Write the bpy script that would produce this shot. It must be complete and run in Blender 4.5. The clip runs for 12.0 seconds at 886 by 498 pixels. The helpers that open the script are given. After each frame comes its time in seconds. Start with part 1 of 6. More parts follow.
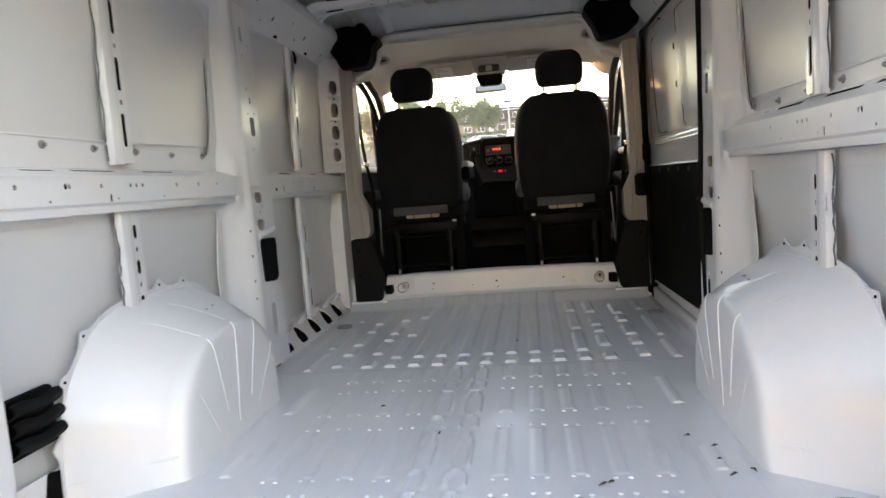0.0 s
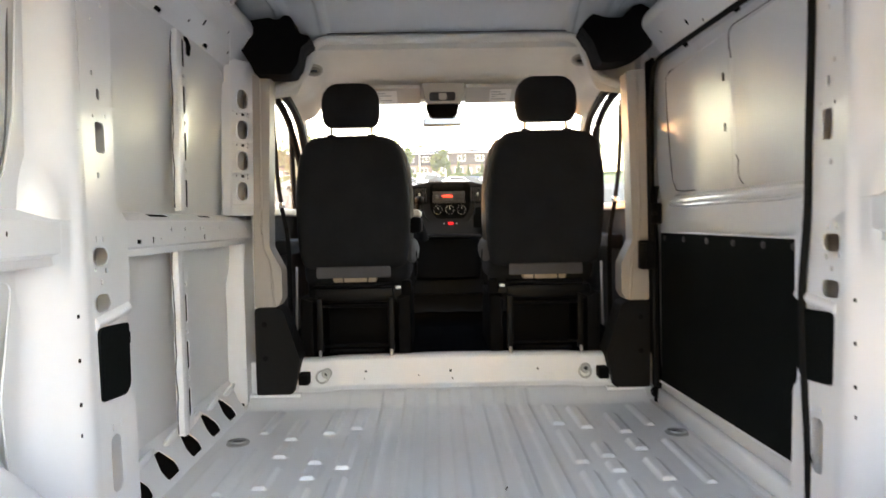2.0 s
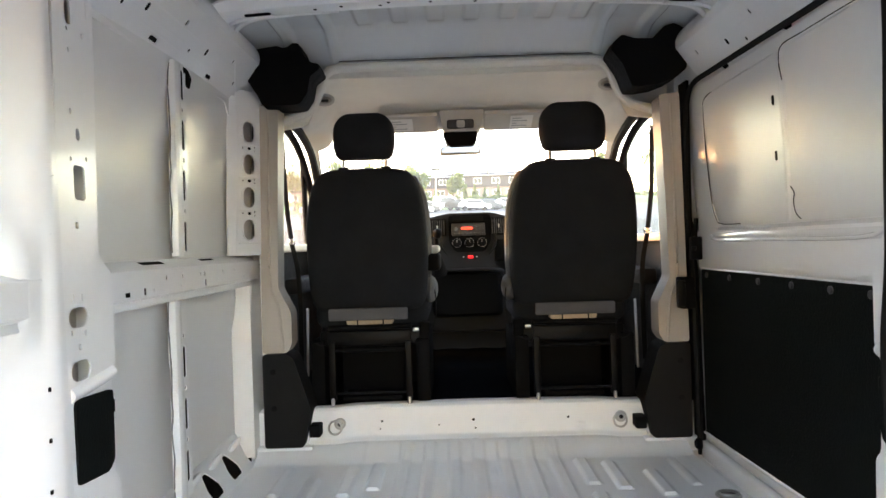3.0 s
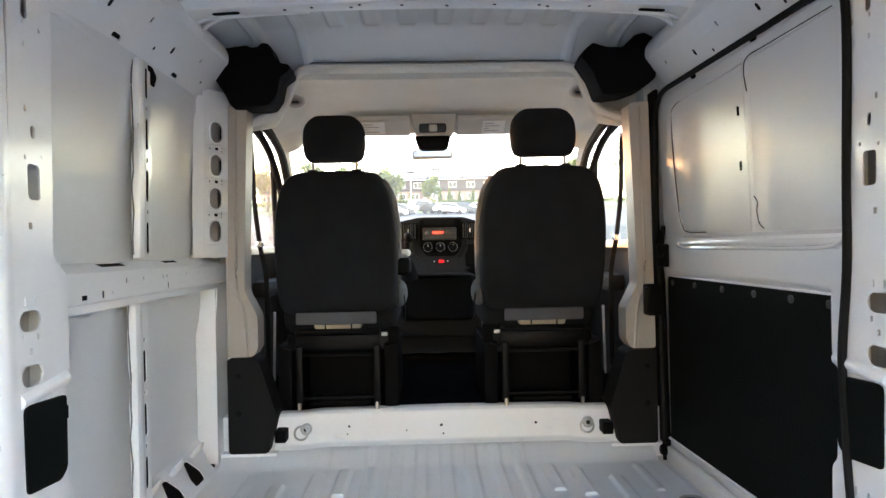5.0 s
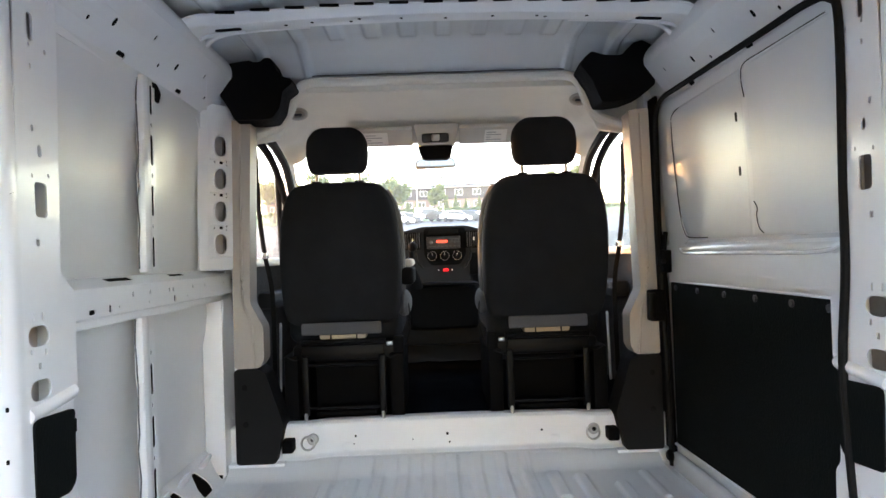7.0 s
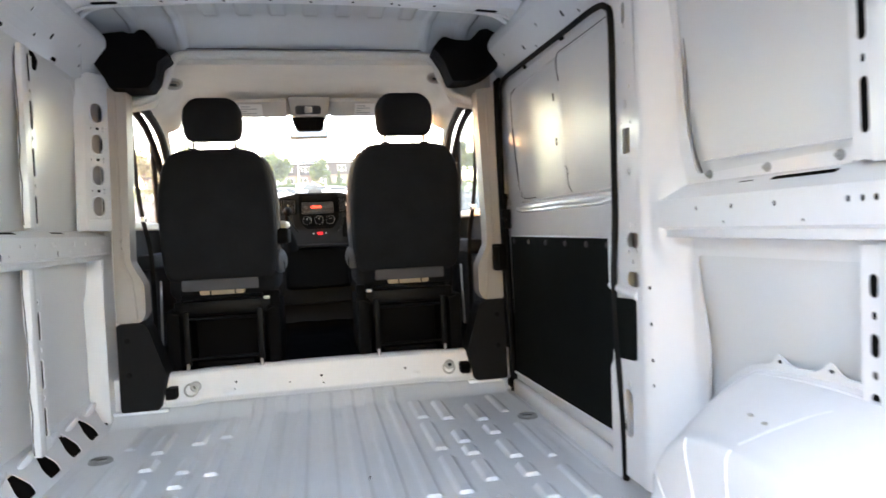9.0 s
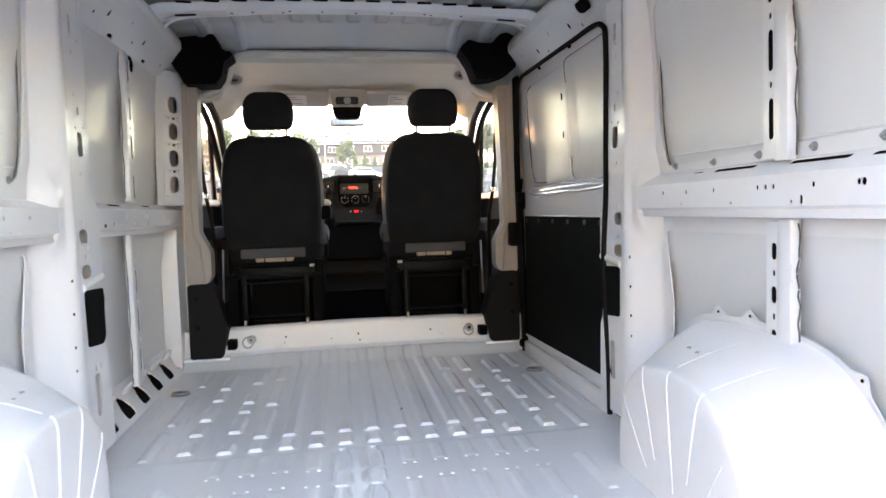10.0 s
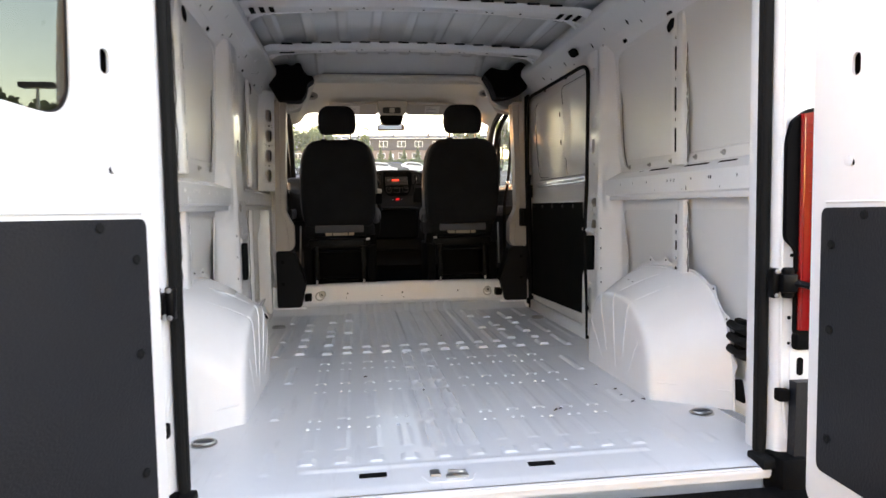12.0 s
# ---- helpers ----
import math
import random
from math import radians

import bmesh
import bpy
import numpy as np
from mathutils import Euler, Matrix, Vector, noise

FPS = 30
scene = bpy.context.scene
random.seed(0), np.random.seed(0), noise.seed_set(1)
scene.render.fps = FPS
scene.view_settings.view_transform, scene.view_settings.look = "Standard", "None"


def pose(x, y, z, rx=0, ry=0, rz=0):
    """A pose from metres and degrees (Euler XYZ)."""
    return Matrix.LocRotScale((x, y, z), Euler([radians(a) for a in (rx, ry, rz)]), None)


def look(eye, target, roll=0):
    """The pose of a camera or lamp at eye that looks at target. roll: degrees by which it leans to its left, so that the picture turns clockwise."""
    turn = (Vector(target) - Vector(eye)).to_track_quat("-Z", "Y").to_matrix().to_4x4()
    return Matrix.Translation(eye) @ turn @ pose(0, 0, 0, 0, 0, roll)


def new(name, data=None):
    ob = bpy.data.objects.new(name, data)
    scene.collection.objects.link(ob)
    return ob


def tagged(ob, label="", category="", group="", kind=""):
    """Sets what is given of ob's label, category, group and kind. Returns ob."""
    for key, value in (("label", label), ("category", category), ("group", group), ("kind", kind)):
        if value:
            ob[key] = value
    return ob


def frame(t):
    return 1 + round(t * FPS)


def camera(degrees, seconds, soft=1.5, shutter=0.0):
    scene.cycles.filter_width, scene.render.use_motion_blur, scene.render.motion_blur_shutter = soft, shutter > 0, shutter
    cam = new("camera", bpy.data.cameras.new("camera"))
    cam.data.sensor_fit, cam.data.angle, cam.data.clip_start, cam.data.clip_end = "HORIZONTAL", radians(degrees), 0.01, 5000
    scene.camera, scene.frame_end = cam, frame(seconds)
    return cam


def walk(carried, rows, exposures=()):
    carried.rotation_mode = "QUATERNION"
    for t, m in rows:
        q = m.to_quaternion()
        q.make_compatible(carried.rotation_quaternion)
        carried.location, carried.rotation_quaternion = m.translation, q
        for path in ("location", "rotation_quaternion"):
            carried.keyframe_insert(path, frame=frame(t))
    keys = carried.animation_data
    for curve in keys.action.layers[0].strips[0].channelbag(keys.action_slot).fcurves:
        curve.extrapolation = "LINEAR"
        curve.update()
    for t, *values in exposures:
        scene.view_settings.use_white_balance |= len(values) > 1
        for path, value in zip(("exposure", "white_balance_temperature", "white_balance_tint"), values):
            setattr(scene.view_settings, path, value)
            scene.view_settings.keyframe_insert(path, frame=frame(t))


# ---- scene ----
cam = camera(69.0, 12.0, shutter=0.3)
PATH = [
    (0, (0.213, -0.928, 0.725), (-0.061, 1.043, 0.525), -4.5),
    (0.3, (0.149, -0.794, 0.73), (-0.015, 1.186, 0.503), -4.9),
    (0.5, (0.107, -0.709, 0.73), (0.033, 1.276, 0.495), -3.7),
    (0.7, (0.072, -0.603, 0.743), (0.052, 1.385, 0.527), -2.5),
    (1, (0.018, -0.446, 0.762), (0.059, 1.544, 0.563), -2.2),
    (1.3, (-0.047, -0.303, 0.775), (0.046, 1.687, 0.602), -2.2),
    (1.5, (-0.089, -0.22, 0.789), (0.051, 1.768, 0.623), -2.7),
    (1.7, (-0.08, -0.13, 0.791), (0.051, 1.861, 0.642), -3.0),
    (2, (-0.079, 0.033, 0.798), (-0.051, 2.031, 0.713), -1.1),
    (2.3, (-0.079, 0.128, 0.823), (-0.102, 2.127, 0.787), -0.7),
    (2.5, (-0.075, 0.18, 0.84), (-0.1, 2.179, 0.799), -1.9),
    (3, (-0.089, 0.236, 0.86), (-0.112, 2.236, 0.846), -1.8),
    (5, (-0.07, 0.246, 0.865), (-0.013, 2.245, 0.859), -1.1),
    (5.5, (-0.073, 0.246, 0.866), (-0.007, 2.245, 0.864), -1.2),
    (6, (-0.07, 0.239, 0.867), (-0.002, 2.238, 0.871), -1.2),
    (6.5, (-0.071, 0.233, 0.87), (-0.01, 2.232, 0.889), -1.6),
    (8.3, (0.017, 0.093, 0.86), (-0.009, 2.093, 0.878), -2.3),
    (8.5, (0.005, 0.04, 0.84), (0.057, 2.039, 0.852), -3.4),
    (9, (-0.009, -0.132, 0.793), (0.377, 1.829, 0.724), -2.6),
    (9.3, (-0.058, -0.273, 0.799), (0.411, 1.669, 0.697), -3.1),
    (9.5, (-0.094, -0.356, 0.802), (0.391, 1.581, 0.693), -2.8),
    (9.7, (-0.091, -0.458, 0.794), (0.308, 1.498, 0.684), -2.7),
    (10, (-0.085, -0.575, 0.779), (0.225, 1.397, 0.658), -1.7),
    (10.3, (-0.091, -0.715, 0.766), (0.176, 1.263, 0.645), -2.0),
    (10.5, (-0.097, -0.809, 0.765), (0.179, 1.169, 0.646), -3.1),
    (10.7, (-0.136, -0.905, 0.759), (0.172, 1.066, 0.618), -2.3),
    (11, (-0.198, -1.078, 0.747), (0.157, 0.884, 0.587), -3.0),
    (11.2, (-0.208, -1.191, 0.74), (0.149, 0.771, 0.582), -2.4),
    (11.5, (-0.226, -1.345, 0.731), (0.059, 0.629, 0.582), -1.3),
    (11.7, (-0.27, -1.46, 0.727), (0.005, 0.516, 0.579), -1.7),
    (12, (-0.338, -1.604, 0.722), (-0.069, 0.373, 0.59), -0.9),
]
# stops, kelvin and tint of the clip's own exposure
EXPOSURES = [(0, 4.6, 7310, 32), (0.5, 4.92, 7310, 32), (1.0, 5.04, 7410, 33), (1.5, 5.37, 7410, 32), (2.0, 5.62, 7410, 32), (3, 5.67, 7220, 30), (5.5, 5.63, 6760, 30), (8.5, 5.65, 6640, 30), (9.0, 5.82, 6740, 31), (9.5, 5.65, 6820, 32), (10.5, 5.37, 7030, 35), (11.5, 4.92, 7310, 35), (12, 4.63, 7410, 35)]
walk(cam, [(t, look(eye, target, roll)) for t, eye, target, roll in PATH], EXPOSURES)

# ---- world and sun ----
SUN_EL, SUN_AZ = 4.0, -76.0  # degrees; azimuth clockwise from +y (ahead)
world = bpy.data.worlds.new("sky")
scene.world = world
world.use_nodes = True
wn = world.node_tree
sky = wn.nodes.new("ShaderNodeTexSky")
sky.sky_type = "NISHITA"
sky.sun_disc = False
sky.sun_elevation, sky.sun_rotation = radians(SUN_EL), radians(SUN_AZ)
sky.air_density, sky.dust_density, sky.ozone_density = 1.0, 0.3, 1.0
wn.nodes["Background"].inputs[1].default_value = 0.12
wn.links.new(sky.outputs[0], wn.nodes["Background"].inputs[0])
sun = new("sun", bpy.data.lights.new("sun", "SUN"))
sun.data.energy, sun.data.angle, sun.data.color = 0.14, radians(2.0), (1.0, 0.52, 0.20)
sd = Vector((math.sin(radians(SUN_AZ)) * math.cos(radians(SUN_EL)), math.cos(radians(SUN_AZ)) * math.cos(radians(SUN_EL)), math.sin(radians(SUN_EL))))
sun.matrix_world = look(sd * 30, (0, 0, 0))


# ---- materials ----
def mat(name, color, rough=0.5, metal=0.0, coat=0.0, var=0.06, vscale=3.0, bump=0.0, bscale=60.0, spec=0.5, rvar=0.1, stain=None, stain_amt=0.0, random_obj=0.0):
    """A principled material with colour and roughness varied at two scales, optional stains and fine relief."""
    m = bpy.data.materials.new(name)
    m.use_nodes = True
    nt = m.node_tree
    b = nt.nodes["Principled BSDF"]
    tc = nt.nodes.new("ShaderNodeTexCoord")
    n1 = nt.nodes.new("ShaderNodeTexNoise")
    n1.inputs["Scale"].default_value, n1.inputs["Detail"].default_value = vscale, 5
    n2 = nt.nodes.new("ShaderNodeTexNoise")
    n2.inputs["Scale"].default_value, n2.inputs["Detail"].default_value = vscale * 14, 3
    for n in (n1, n2):
        nt.links.new(tc.outputs["Object"], n.inputs["Vector"])
    add = nt.nodes.new("ShaderNodeMath")
    add.operation = "MULTIPLY_ADD"
    nt.links.new(n2.outputs["Fac"], add.inputs[0])
    add.inputs[1].default_value = 0.4
    nt.links.new(n1.outputs["Fac"], add.inputs[2])
    ramp = nt.nodes.new("ShaderNodeMapRange")
    ramp.inputs["From Min"].default_value, ramp.inputs["From Max"].default_value = 0.4, 1.0
    ramp.inputs["To Min"].default_value, ramp.inputs["To Max"].default_value = 1 - var, 1 + var
    nt.links.new(add.outputs[0], ramp.inputs["Value"])
    hsv = nt.nodes.new("ShaderNodeHueSaturation")
    hsv.inputs["Color"].default_value = (*color, 1)
    val = ramp.outputs[0]
    if random_obj:
        oi = nt.nodes.new("ShaderNodeObjectInfo")
        r2 = nt.nodes.new("ShaderNodeMapRange")
        r2.inputs["To Min"].default_value, r2.inputs["To Max"].default_value = 1 - random_obj, 1 + random_obj
        nt.links.new(oi.outputs["Random"], r2.inputs["Value"])
        mm = nt.nodes.new("ShaderNodeMath")
        mm.operation = "MULTIPLY"
        nt.links.new(val, mm.inputs[0])
        nt.links.new(r2.outputs[0], mm.inputs[1])
        val = mm.outputs[0]
    nt.links.new(val, hsv.inputs["Value"])
    col = hsv.outputs[0]
    if stain:
        n3 = nt.nodes.new("ShaderNodeTexNoise")
        n3.inputs["Scale"].default_value, n3.inputs["Detail"].default_value, n3.inputs["Roughness"].default_value = 3.0, 6, 0.6
        mp = nt.nodes.new("ShaderNodeMapping")
        mp.inputs["Scale"].default_value = (6.0, 0.7, 1.0)
        nt.links.new(tc.outputs["Object"], mp.inputs["Vector"])
        nt.links.new(mp.outputs[0], n3.inputs["Vector"])
        r3 = nt.nodes.new("ShaderNodeMapRange")
        r3.inputs["From Min"].default_value, r3.inputs["From Max"].default_value = 0.58, 0.74
        r3.inputs["To Max"].default_value = stain_amt
        nt.links.new(n3.outputs["Fac"], r3.inputs["Value"])
        mix = nt.nodes.new("ShaderNodeMix")
        mix.data_type = "RGBA"
        nt.links.new(r3.outputs[0], mix.inputs[0])
        nt.links.new(col, mix.inputs[6])
        mix.inputs[7].default_value = (*stain, 1)
        col = mix.outputs[2]
    nt.links.new(col, b.inputs["Base Color"])
    rr_ = nt.nodes.new("ShaderNodeMapRange")
    rr_.inputs["From Min"].default_value, rr_.inputs["From Max"].default_value = 0.4, 1.0
    rr_.inputs["To Min"].default_value, rr_.inputs["To Max"].default_value = max(0.02, rough * (1 - rvar)), min(1, rough * (1 + rvar))
    nt.links.new(add.outputs[0], rr_.inputs["Value"])
    nt.links.new(rr_.outputs[0], b.inputs["Roughness"])
    b.inputs["Metallic"].default_value = metal
    b.inputs["Specular IOR Level"].default_value = spec
    b.inputs["Coat Weight"].default_value = coat
    b.inputs["Coat Roughness"].default_value = 0.08
    if bump:
        nb = nt.nodes.new("ShaderNodeTexNoise")
        nb.inputs["Scale"].default_value, nb.inputs["Detail"].default_value = bscale, 4
        nt.links.new(tc.outputs["Object"], nb.inputs["Vector"])
        bp = nt.nodes.new("ShaderNodeBump")
        bp.inputs["Strength"].default_value, bp.inputs["Distance"].default_value = bump, 0.01
        nt.links.new(nb.outputs["Fac"], bp.inputs["Height"])
        nt.links.new(bp.outputs[0], b.inputs["Normal"])
    return m


def glass(name, color, rough=0.0, mixed=0.08, haze=0.0):
    """Thin clear glazing: mostly see-through with a mirror sheen at grazing angles."""
    m = bpy.data.materials.new(name)
    m.use_nodes = True
    nt = m.node_tree
    nt.nodes.remove(nt.nodes["Principled BSDF"])
    tr, gl, mx, fr = (nt.nodes.new(k) for k in ("ShaderNodeBsdfTransparent", "ShaderNodeBsdfGlossy", "ShaderNodeMixShader", "ShaderNodeMapRange"))
    lw, pw = nt.nodes.new("ShaderNodeLayerWeight"), nt.nodes.new("ShaderNodeMath")
    lw.inputs[0].default_value = 0.5
    pw.operation = "POWER"
    pw.inputs[1].default_value = 4.0
    nt.links.new(lw.outputs["Facing"], pw.inputs[0])
    nt.links.new(pw.outputs[0], fr.inputs["Value"])
    fr.inputs["To Min"].default_value, fr.inputs["To Max"].default_value = 0.5 * mixed, 0.8
    tr.inputs[0].default_value = (*color, 1)
    gl.inputs["Roughness"].default_value = rough
    nt.links.new(fr.outputs[0], mx.inputs[0])
    clear = tr.outputs[0]
    if haze:  # a translucent share added to imitate the pale veil of sky glare
        veil, hz = nt.nodes.new("ShaderNodeBsdfTranslucent"), nt.nodes.new("ShaderNodeMixShader")
        veil.inputs[0].default_value = (0.9, 0.9, 0.88, 1)
        hz.inputs[0].default_value = haze
        nt.links.new(clear, hz.inputs[1])
        nt.links.new(veil.outputs[0], hz.inputs[2])
        clear = hz.outputs[0]
    nt.links.new(clear, mx.inputs[1])
    nt.links.new(gl.outputs[0], mx.inputs[2])
    nt.links.new(mx.outputs[0], nt.nodes["Material Output"].inputs[0])
    return m


def glow(name, color, strength):
    m = bpy.data.materials.new(name)
    m.use_nodes = True
    b = m.node_tree.nodes["Principled BSDF"]
    b.inputs["Base Color"].default_value = (*[c * 0.3 for c in color], 1)
    b.inputs["Emission Color"].default_value, b.inputs["Emission Strength"].default_value = (*color, 1), strength
    return m


PAINT = mat("white_paint", (0.82, 0.82, 0.83), 0.32, coat=0.4, spec=0.4, rvar=0.05, var=0.03, vscale=2.0, bump=0.05, bscale=9)
SKIN = mat("thin_grey_white_paint", (0.73, 0.735, 0.74), 0.30, coat=0.0, var=0.008, vscale=1.6, bump=0.003, bscale=1.5, spec=0.5, rvar=0.05)
FLOORP = mat("floor_paint", (0.80, 0.80, 0.81), 0.32, coat=0.2, var=0.03, vscale=2.5, bump=0.02, bscale=14, stain=(0.42, 0.42, 0.44), stain_amt=0.3)
ROOFP = mat("roof_paint", (0.72, 0.745, 0.77), 0.2, coat=0.2, var=0.04, vscale=2.0, bump=0.02, bscale=6)
OUTP = mat("outer_white_paint", (0.8, 0.8, 0.81), 0.2, coat=0.6, var=0.02)
BLACKP = mat("black_plastic", (0.0045, 0.0045, 0.005), 0.6, spec=0.04, var=0.15, vscale=8, bump=0.25, bscale=240)
GREYP = mat("dark_grey_trim", (0.012, 0.0118, 0.0125), 0.6, spec=0.08, var=0.12, vscale=6, bump=0.3, bscale=260)
BOARD = mat("black_hardboard", (0.0055, 0.0068, 0.0068), 0.6, spec=0.03, var=0.2, vscale=4, bump=0.2, bscale=180)
DOORBOARD = mat("grey_hardboard", (0.0085, 0.0100, 0.0140), 0.5, spec=0.35, var=0.15, vscale=4, bump=0.2, bscale=180)
RUBBER = mat("black_rubber", (0.009, 0.009, 0.009), 0.7, spec=0.12, var=0.2, vscale=10, bump=0.15, bscale=120)
BEIGE = mat("beige_trim", (0.42, 0.375, 0.33), 0.5, var=0.05, vscale=4, bump=0.2, bscale=200)
LINER = mat("headliner_cloth", (0.80, 0.775, 0.71), 0.85, var=0.06, vscale=5, bump=0.4, bscale=320)
VISOR = mat("visor_vinyl", (0.56, 0.535, 0.49), 0.7, var=0.06, vscale=8, bump=0.25, bscale=220)
FABRIC = mat("black_seat_cloth", (0.0180, 0.0190, 0.0215), 0.9, var=0.25, vscale=9, bump=0.6, bscale=420, spec=0.08)
FABRIC2 = mat("grey_seat_strip", (0.10, 0.10, 0.105), 0.85, var=0.15, vscale=9, bump=0.6, bscale=420, spec=0.3)
SEATSIDE = mat("grey_bolster_cloth", (0.09, 0.09, 0.092), 0.85, var=0.12, vscale=9, bump=0.5, bscale=420)
FOAM = mat("cream_foam", (0.55, 0.44, 0.30), 0.9, var=0.15, vscale=14, bump=0.4, bscale=90)
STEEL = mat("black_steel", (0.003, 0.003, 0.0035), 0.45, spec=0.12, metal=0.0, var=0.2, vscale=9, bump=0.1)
CHROME = mat("chrome", (0.8, 0.8, 0.8), 0.15, metal=1.0, var=0.05)
ZINC = mat("zinc", (0.45, 0.45, 0.44), 0.4, metal=1.0, var=0.15, vscale=30)
DASH = mat("dashboard_plastic", (0.016, 0.0165, 0.0185), 0.55, spec=0.2, var=0.1, vscale=8, bump=0.3, bscale=240)
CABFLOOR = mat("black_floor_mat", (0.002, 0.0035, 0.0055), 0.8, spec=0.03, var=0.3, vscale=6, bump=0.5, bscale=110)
# near-black for the shade inside holes and gaps, also the blank display
SHADE_BLACK = mat("shade_black", (0.006, 0.006, 0.006), 0.9, var=0.2, spec=0.05)
CAVITY = mat("pinkish_primer", (0.52, 0.475, 0.465), 0.7, var=0.15, vscale=12)
MASTIC = mat("grey_mastic", (0.12, 0.12, 0.125), 0.8, var=0.2, vscale=20)
SLATS = mat("vent_slat_plastic", (0.04, 0.04, 0.042), 0.5, var=0.1)
RADIOP = mat("radio_face", (0.02, 0.02, 0.022), 0.4, var=0.1, vscale=10)
RED = mat("red_lens", (0.32, 0.006, 0.005), 0.16, coat=0.15, spec=0.3, var=0.12, vscale=20)
REDD = mat("dark_red_lens", (0.28, 0.01, 0.008), 0.12, coat=0.6, var=0.12, vscale=20)
LENSC = mat("clear_lens", (0.7, 0.66, 0.64), 0.1, coat=0.6, var=0.1, vscale=20)
PAPER = mat("white_label", (0.80, 0.79, 0.76), 0.7, var=0.04)
PRINT = mat("grey_print", (0.35, 0.35, 0.35), 0.7)
MIRROR = mat("mirror_glass", (0.9, 0.9, 0.9), 0.02, metal=1.0, var=0.01)
# haze here imitates glare that washes out the view ahead
WINDSCREEN = glass("windscreen_glass", (0.93, 0.96, 0.94), haze=0.05)
DOORGLASS = glass("door_glass", (0.28, 0.305, 0.29))
REDLCD = glow("red_display", (1.0, 0.07, 0.03), 0.06)
REDBTN = glow("red_button", (1.0, 0.02, 0.02), 0.03)


# ---- mesh helpers ----
ORIGIN = {}


def finish(bm, name, smooth=32.0):
    bmesh.ops.remove_doubles(bm, verts=bm.verts, dist=1e-5)
    bmesh.ops.recalc_face_normals(bm, faces=bm.faces)
    me = bpy.data.meshes.new(name)
    bm.to_mesh(me)
    bm.free()
    if smooth:
        me.polygons.foreach_set("use_smooth", [True] * len(me.polygons))
        me.set_sharp_from_angle(angle=radians(smooth))
    return me


def thing(name, at, label, category="", group="", kind=""):
    """A thing made of parts: an empty at its base."""
    ob = tagged(new(name), label, category or name.replace("_", " "), group, kind)
    ob.empty_display_size = 0.05
    ob.location = at
    ORIGIN[ob.name] = Vector(at)
    return ob


def solid(name, bm, material, label, category="", group="", kind="", at=(0, 0, 0), smooth=32.0):
    """A thing of one mesh, given in world places, with its origin at the given point."""
    bmesh.ops.translate(bm, verts=bm.verts, vec=-Vector(at))
    me = finish(bm, name, smooth)
    me.materials.append(material)
    ob = tagged(new(name, me), label, category or name.replace("_", " "), group, kind)
    ob.location = at
    ORIGIN[ob.name] = Vector(at)
    return ob


def part(name, bm, material, parent, label="", smooth=32.0):
    """One mesh under a thing or under a part, given in world places."""
    org = ORIGIN[parent.name]
    bmesh.ops.translate(bm, verts=bm.verts, vec=-org)
    me = finish(bm, name, smooth)
    me.materials.append(material)
    ob = new(name, me)
    if label:
        tagged(ob, label)
    ob.parent = parent
    ORIGIN[ob.name] = org
    return ob


def shared(name, me, parent, at, rot=None):
    """A small piece on shared mesh data, at a world place."""
    ob = new(name, me)
    ob.parent = parent
    ob.matrix_basis = Matrix.Translation(Vector(at) - ORIGIN[parent.name]) @ (rot or Matrix.Identity(4))
    return ob


def box(x0, x1, y0, y1, z0, z1, r=0.004, seg=2, bm=None):
    bm = bm or bmesh.new()
    vs = [bm.verts.new((x, y, z)) for x in (x0, x1) for y in (y0, y1) for z in (z0, z1)]
    fs = [bm.faces.new([vs[i] for i in q]) for q in ((0, 1, 3, 2), (4, 6, 7, 5), (0, 4, 5, 1), (2, 3, 7, 6), (0, 2, 6, 4), (1, 5, 7, 3))]
    if r > 0:
        es = list({e for f in fs for e in f.edges})
        bmesh.ops.bevel(bm, geom=es, offset=r, segments=seg, profile=0.5, affect="EDGES")
    return bm


def rr(cx, cy, w, h, r=None, n=4):
    """A rounded rectangle's outline."""
    r = min(w, h) / 2 * 0.999 if r is None else min(r, w / 2 * 0.999, h / 2 * 0.999)
    out = []
    for qx, qy, a0 in ((1, 1, 0), (-1, 1, 90), (-1, -1, 180), (1, -1, 270)):
        for i in range(n + 1):
            a = radians(a0 + 90 * i / n)
            out.append((cx + qx * (w / 2 - r) + r * math.cos(a), cy + qy * (h / 2 - r) + r * math.sin(a)))
    return out


def rounded(pts, r, n=4):
    """A closed outline with its corners rounded."""
    out = []
    for i, p in enumerate(pts):
        p, a, b = Vector(p), Vector(pts[i - 1]), Vector(pts[(i + 1) % len(pts)])
        rad = r[i] if isinstance(r, (list, tuple)) else r
        da, db = a - p, b - p
        k = min(rad, da.length * 0.49, db.length * 0.49)
        if k < 1e-4:
            out.append(tuple(p))
            continue
        s, e = p + da.normalized() * k, p + db.normalized() * k
        for j in range(n + 1):
            t = j / n
            out.append(tuple((1 - t) ** 2 * s + 2 * t * (1 - t) * p + t**2 * e))
    return out


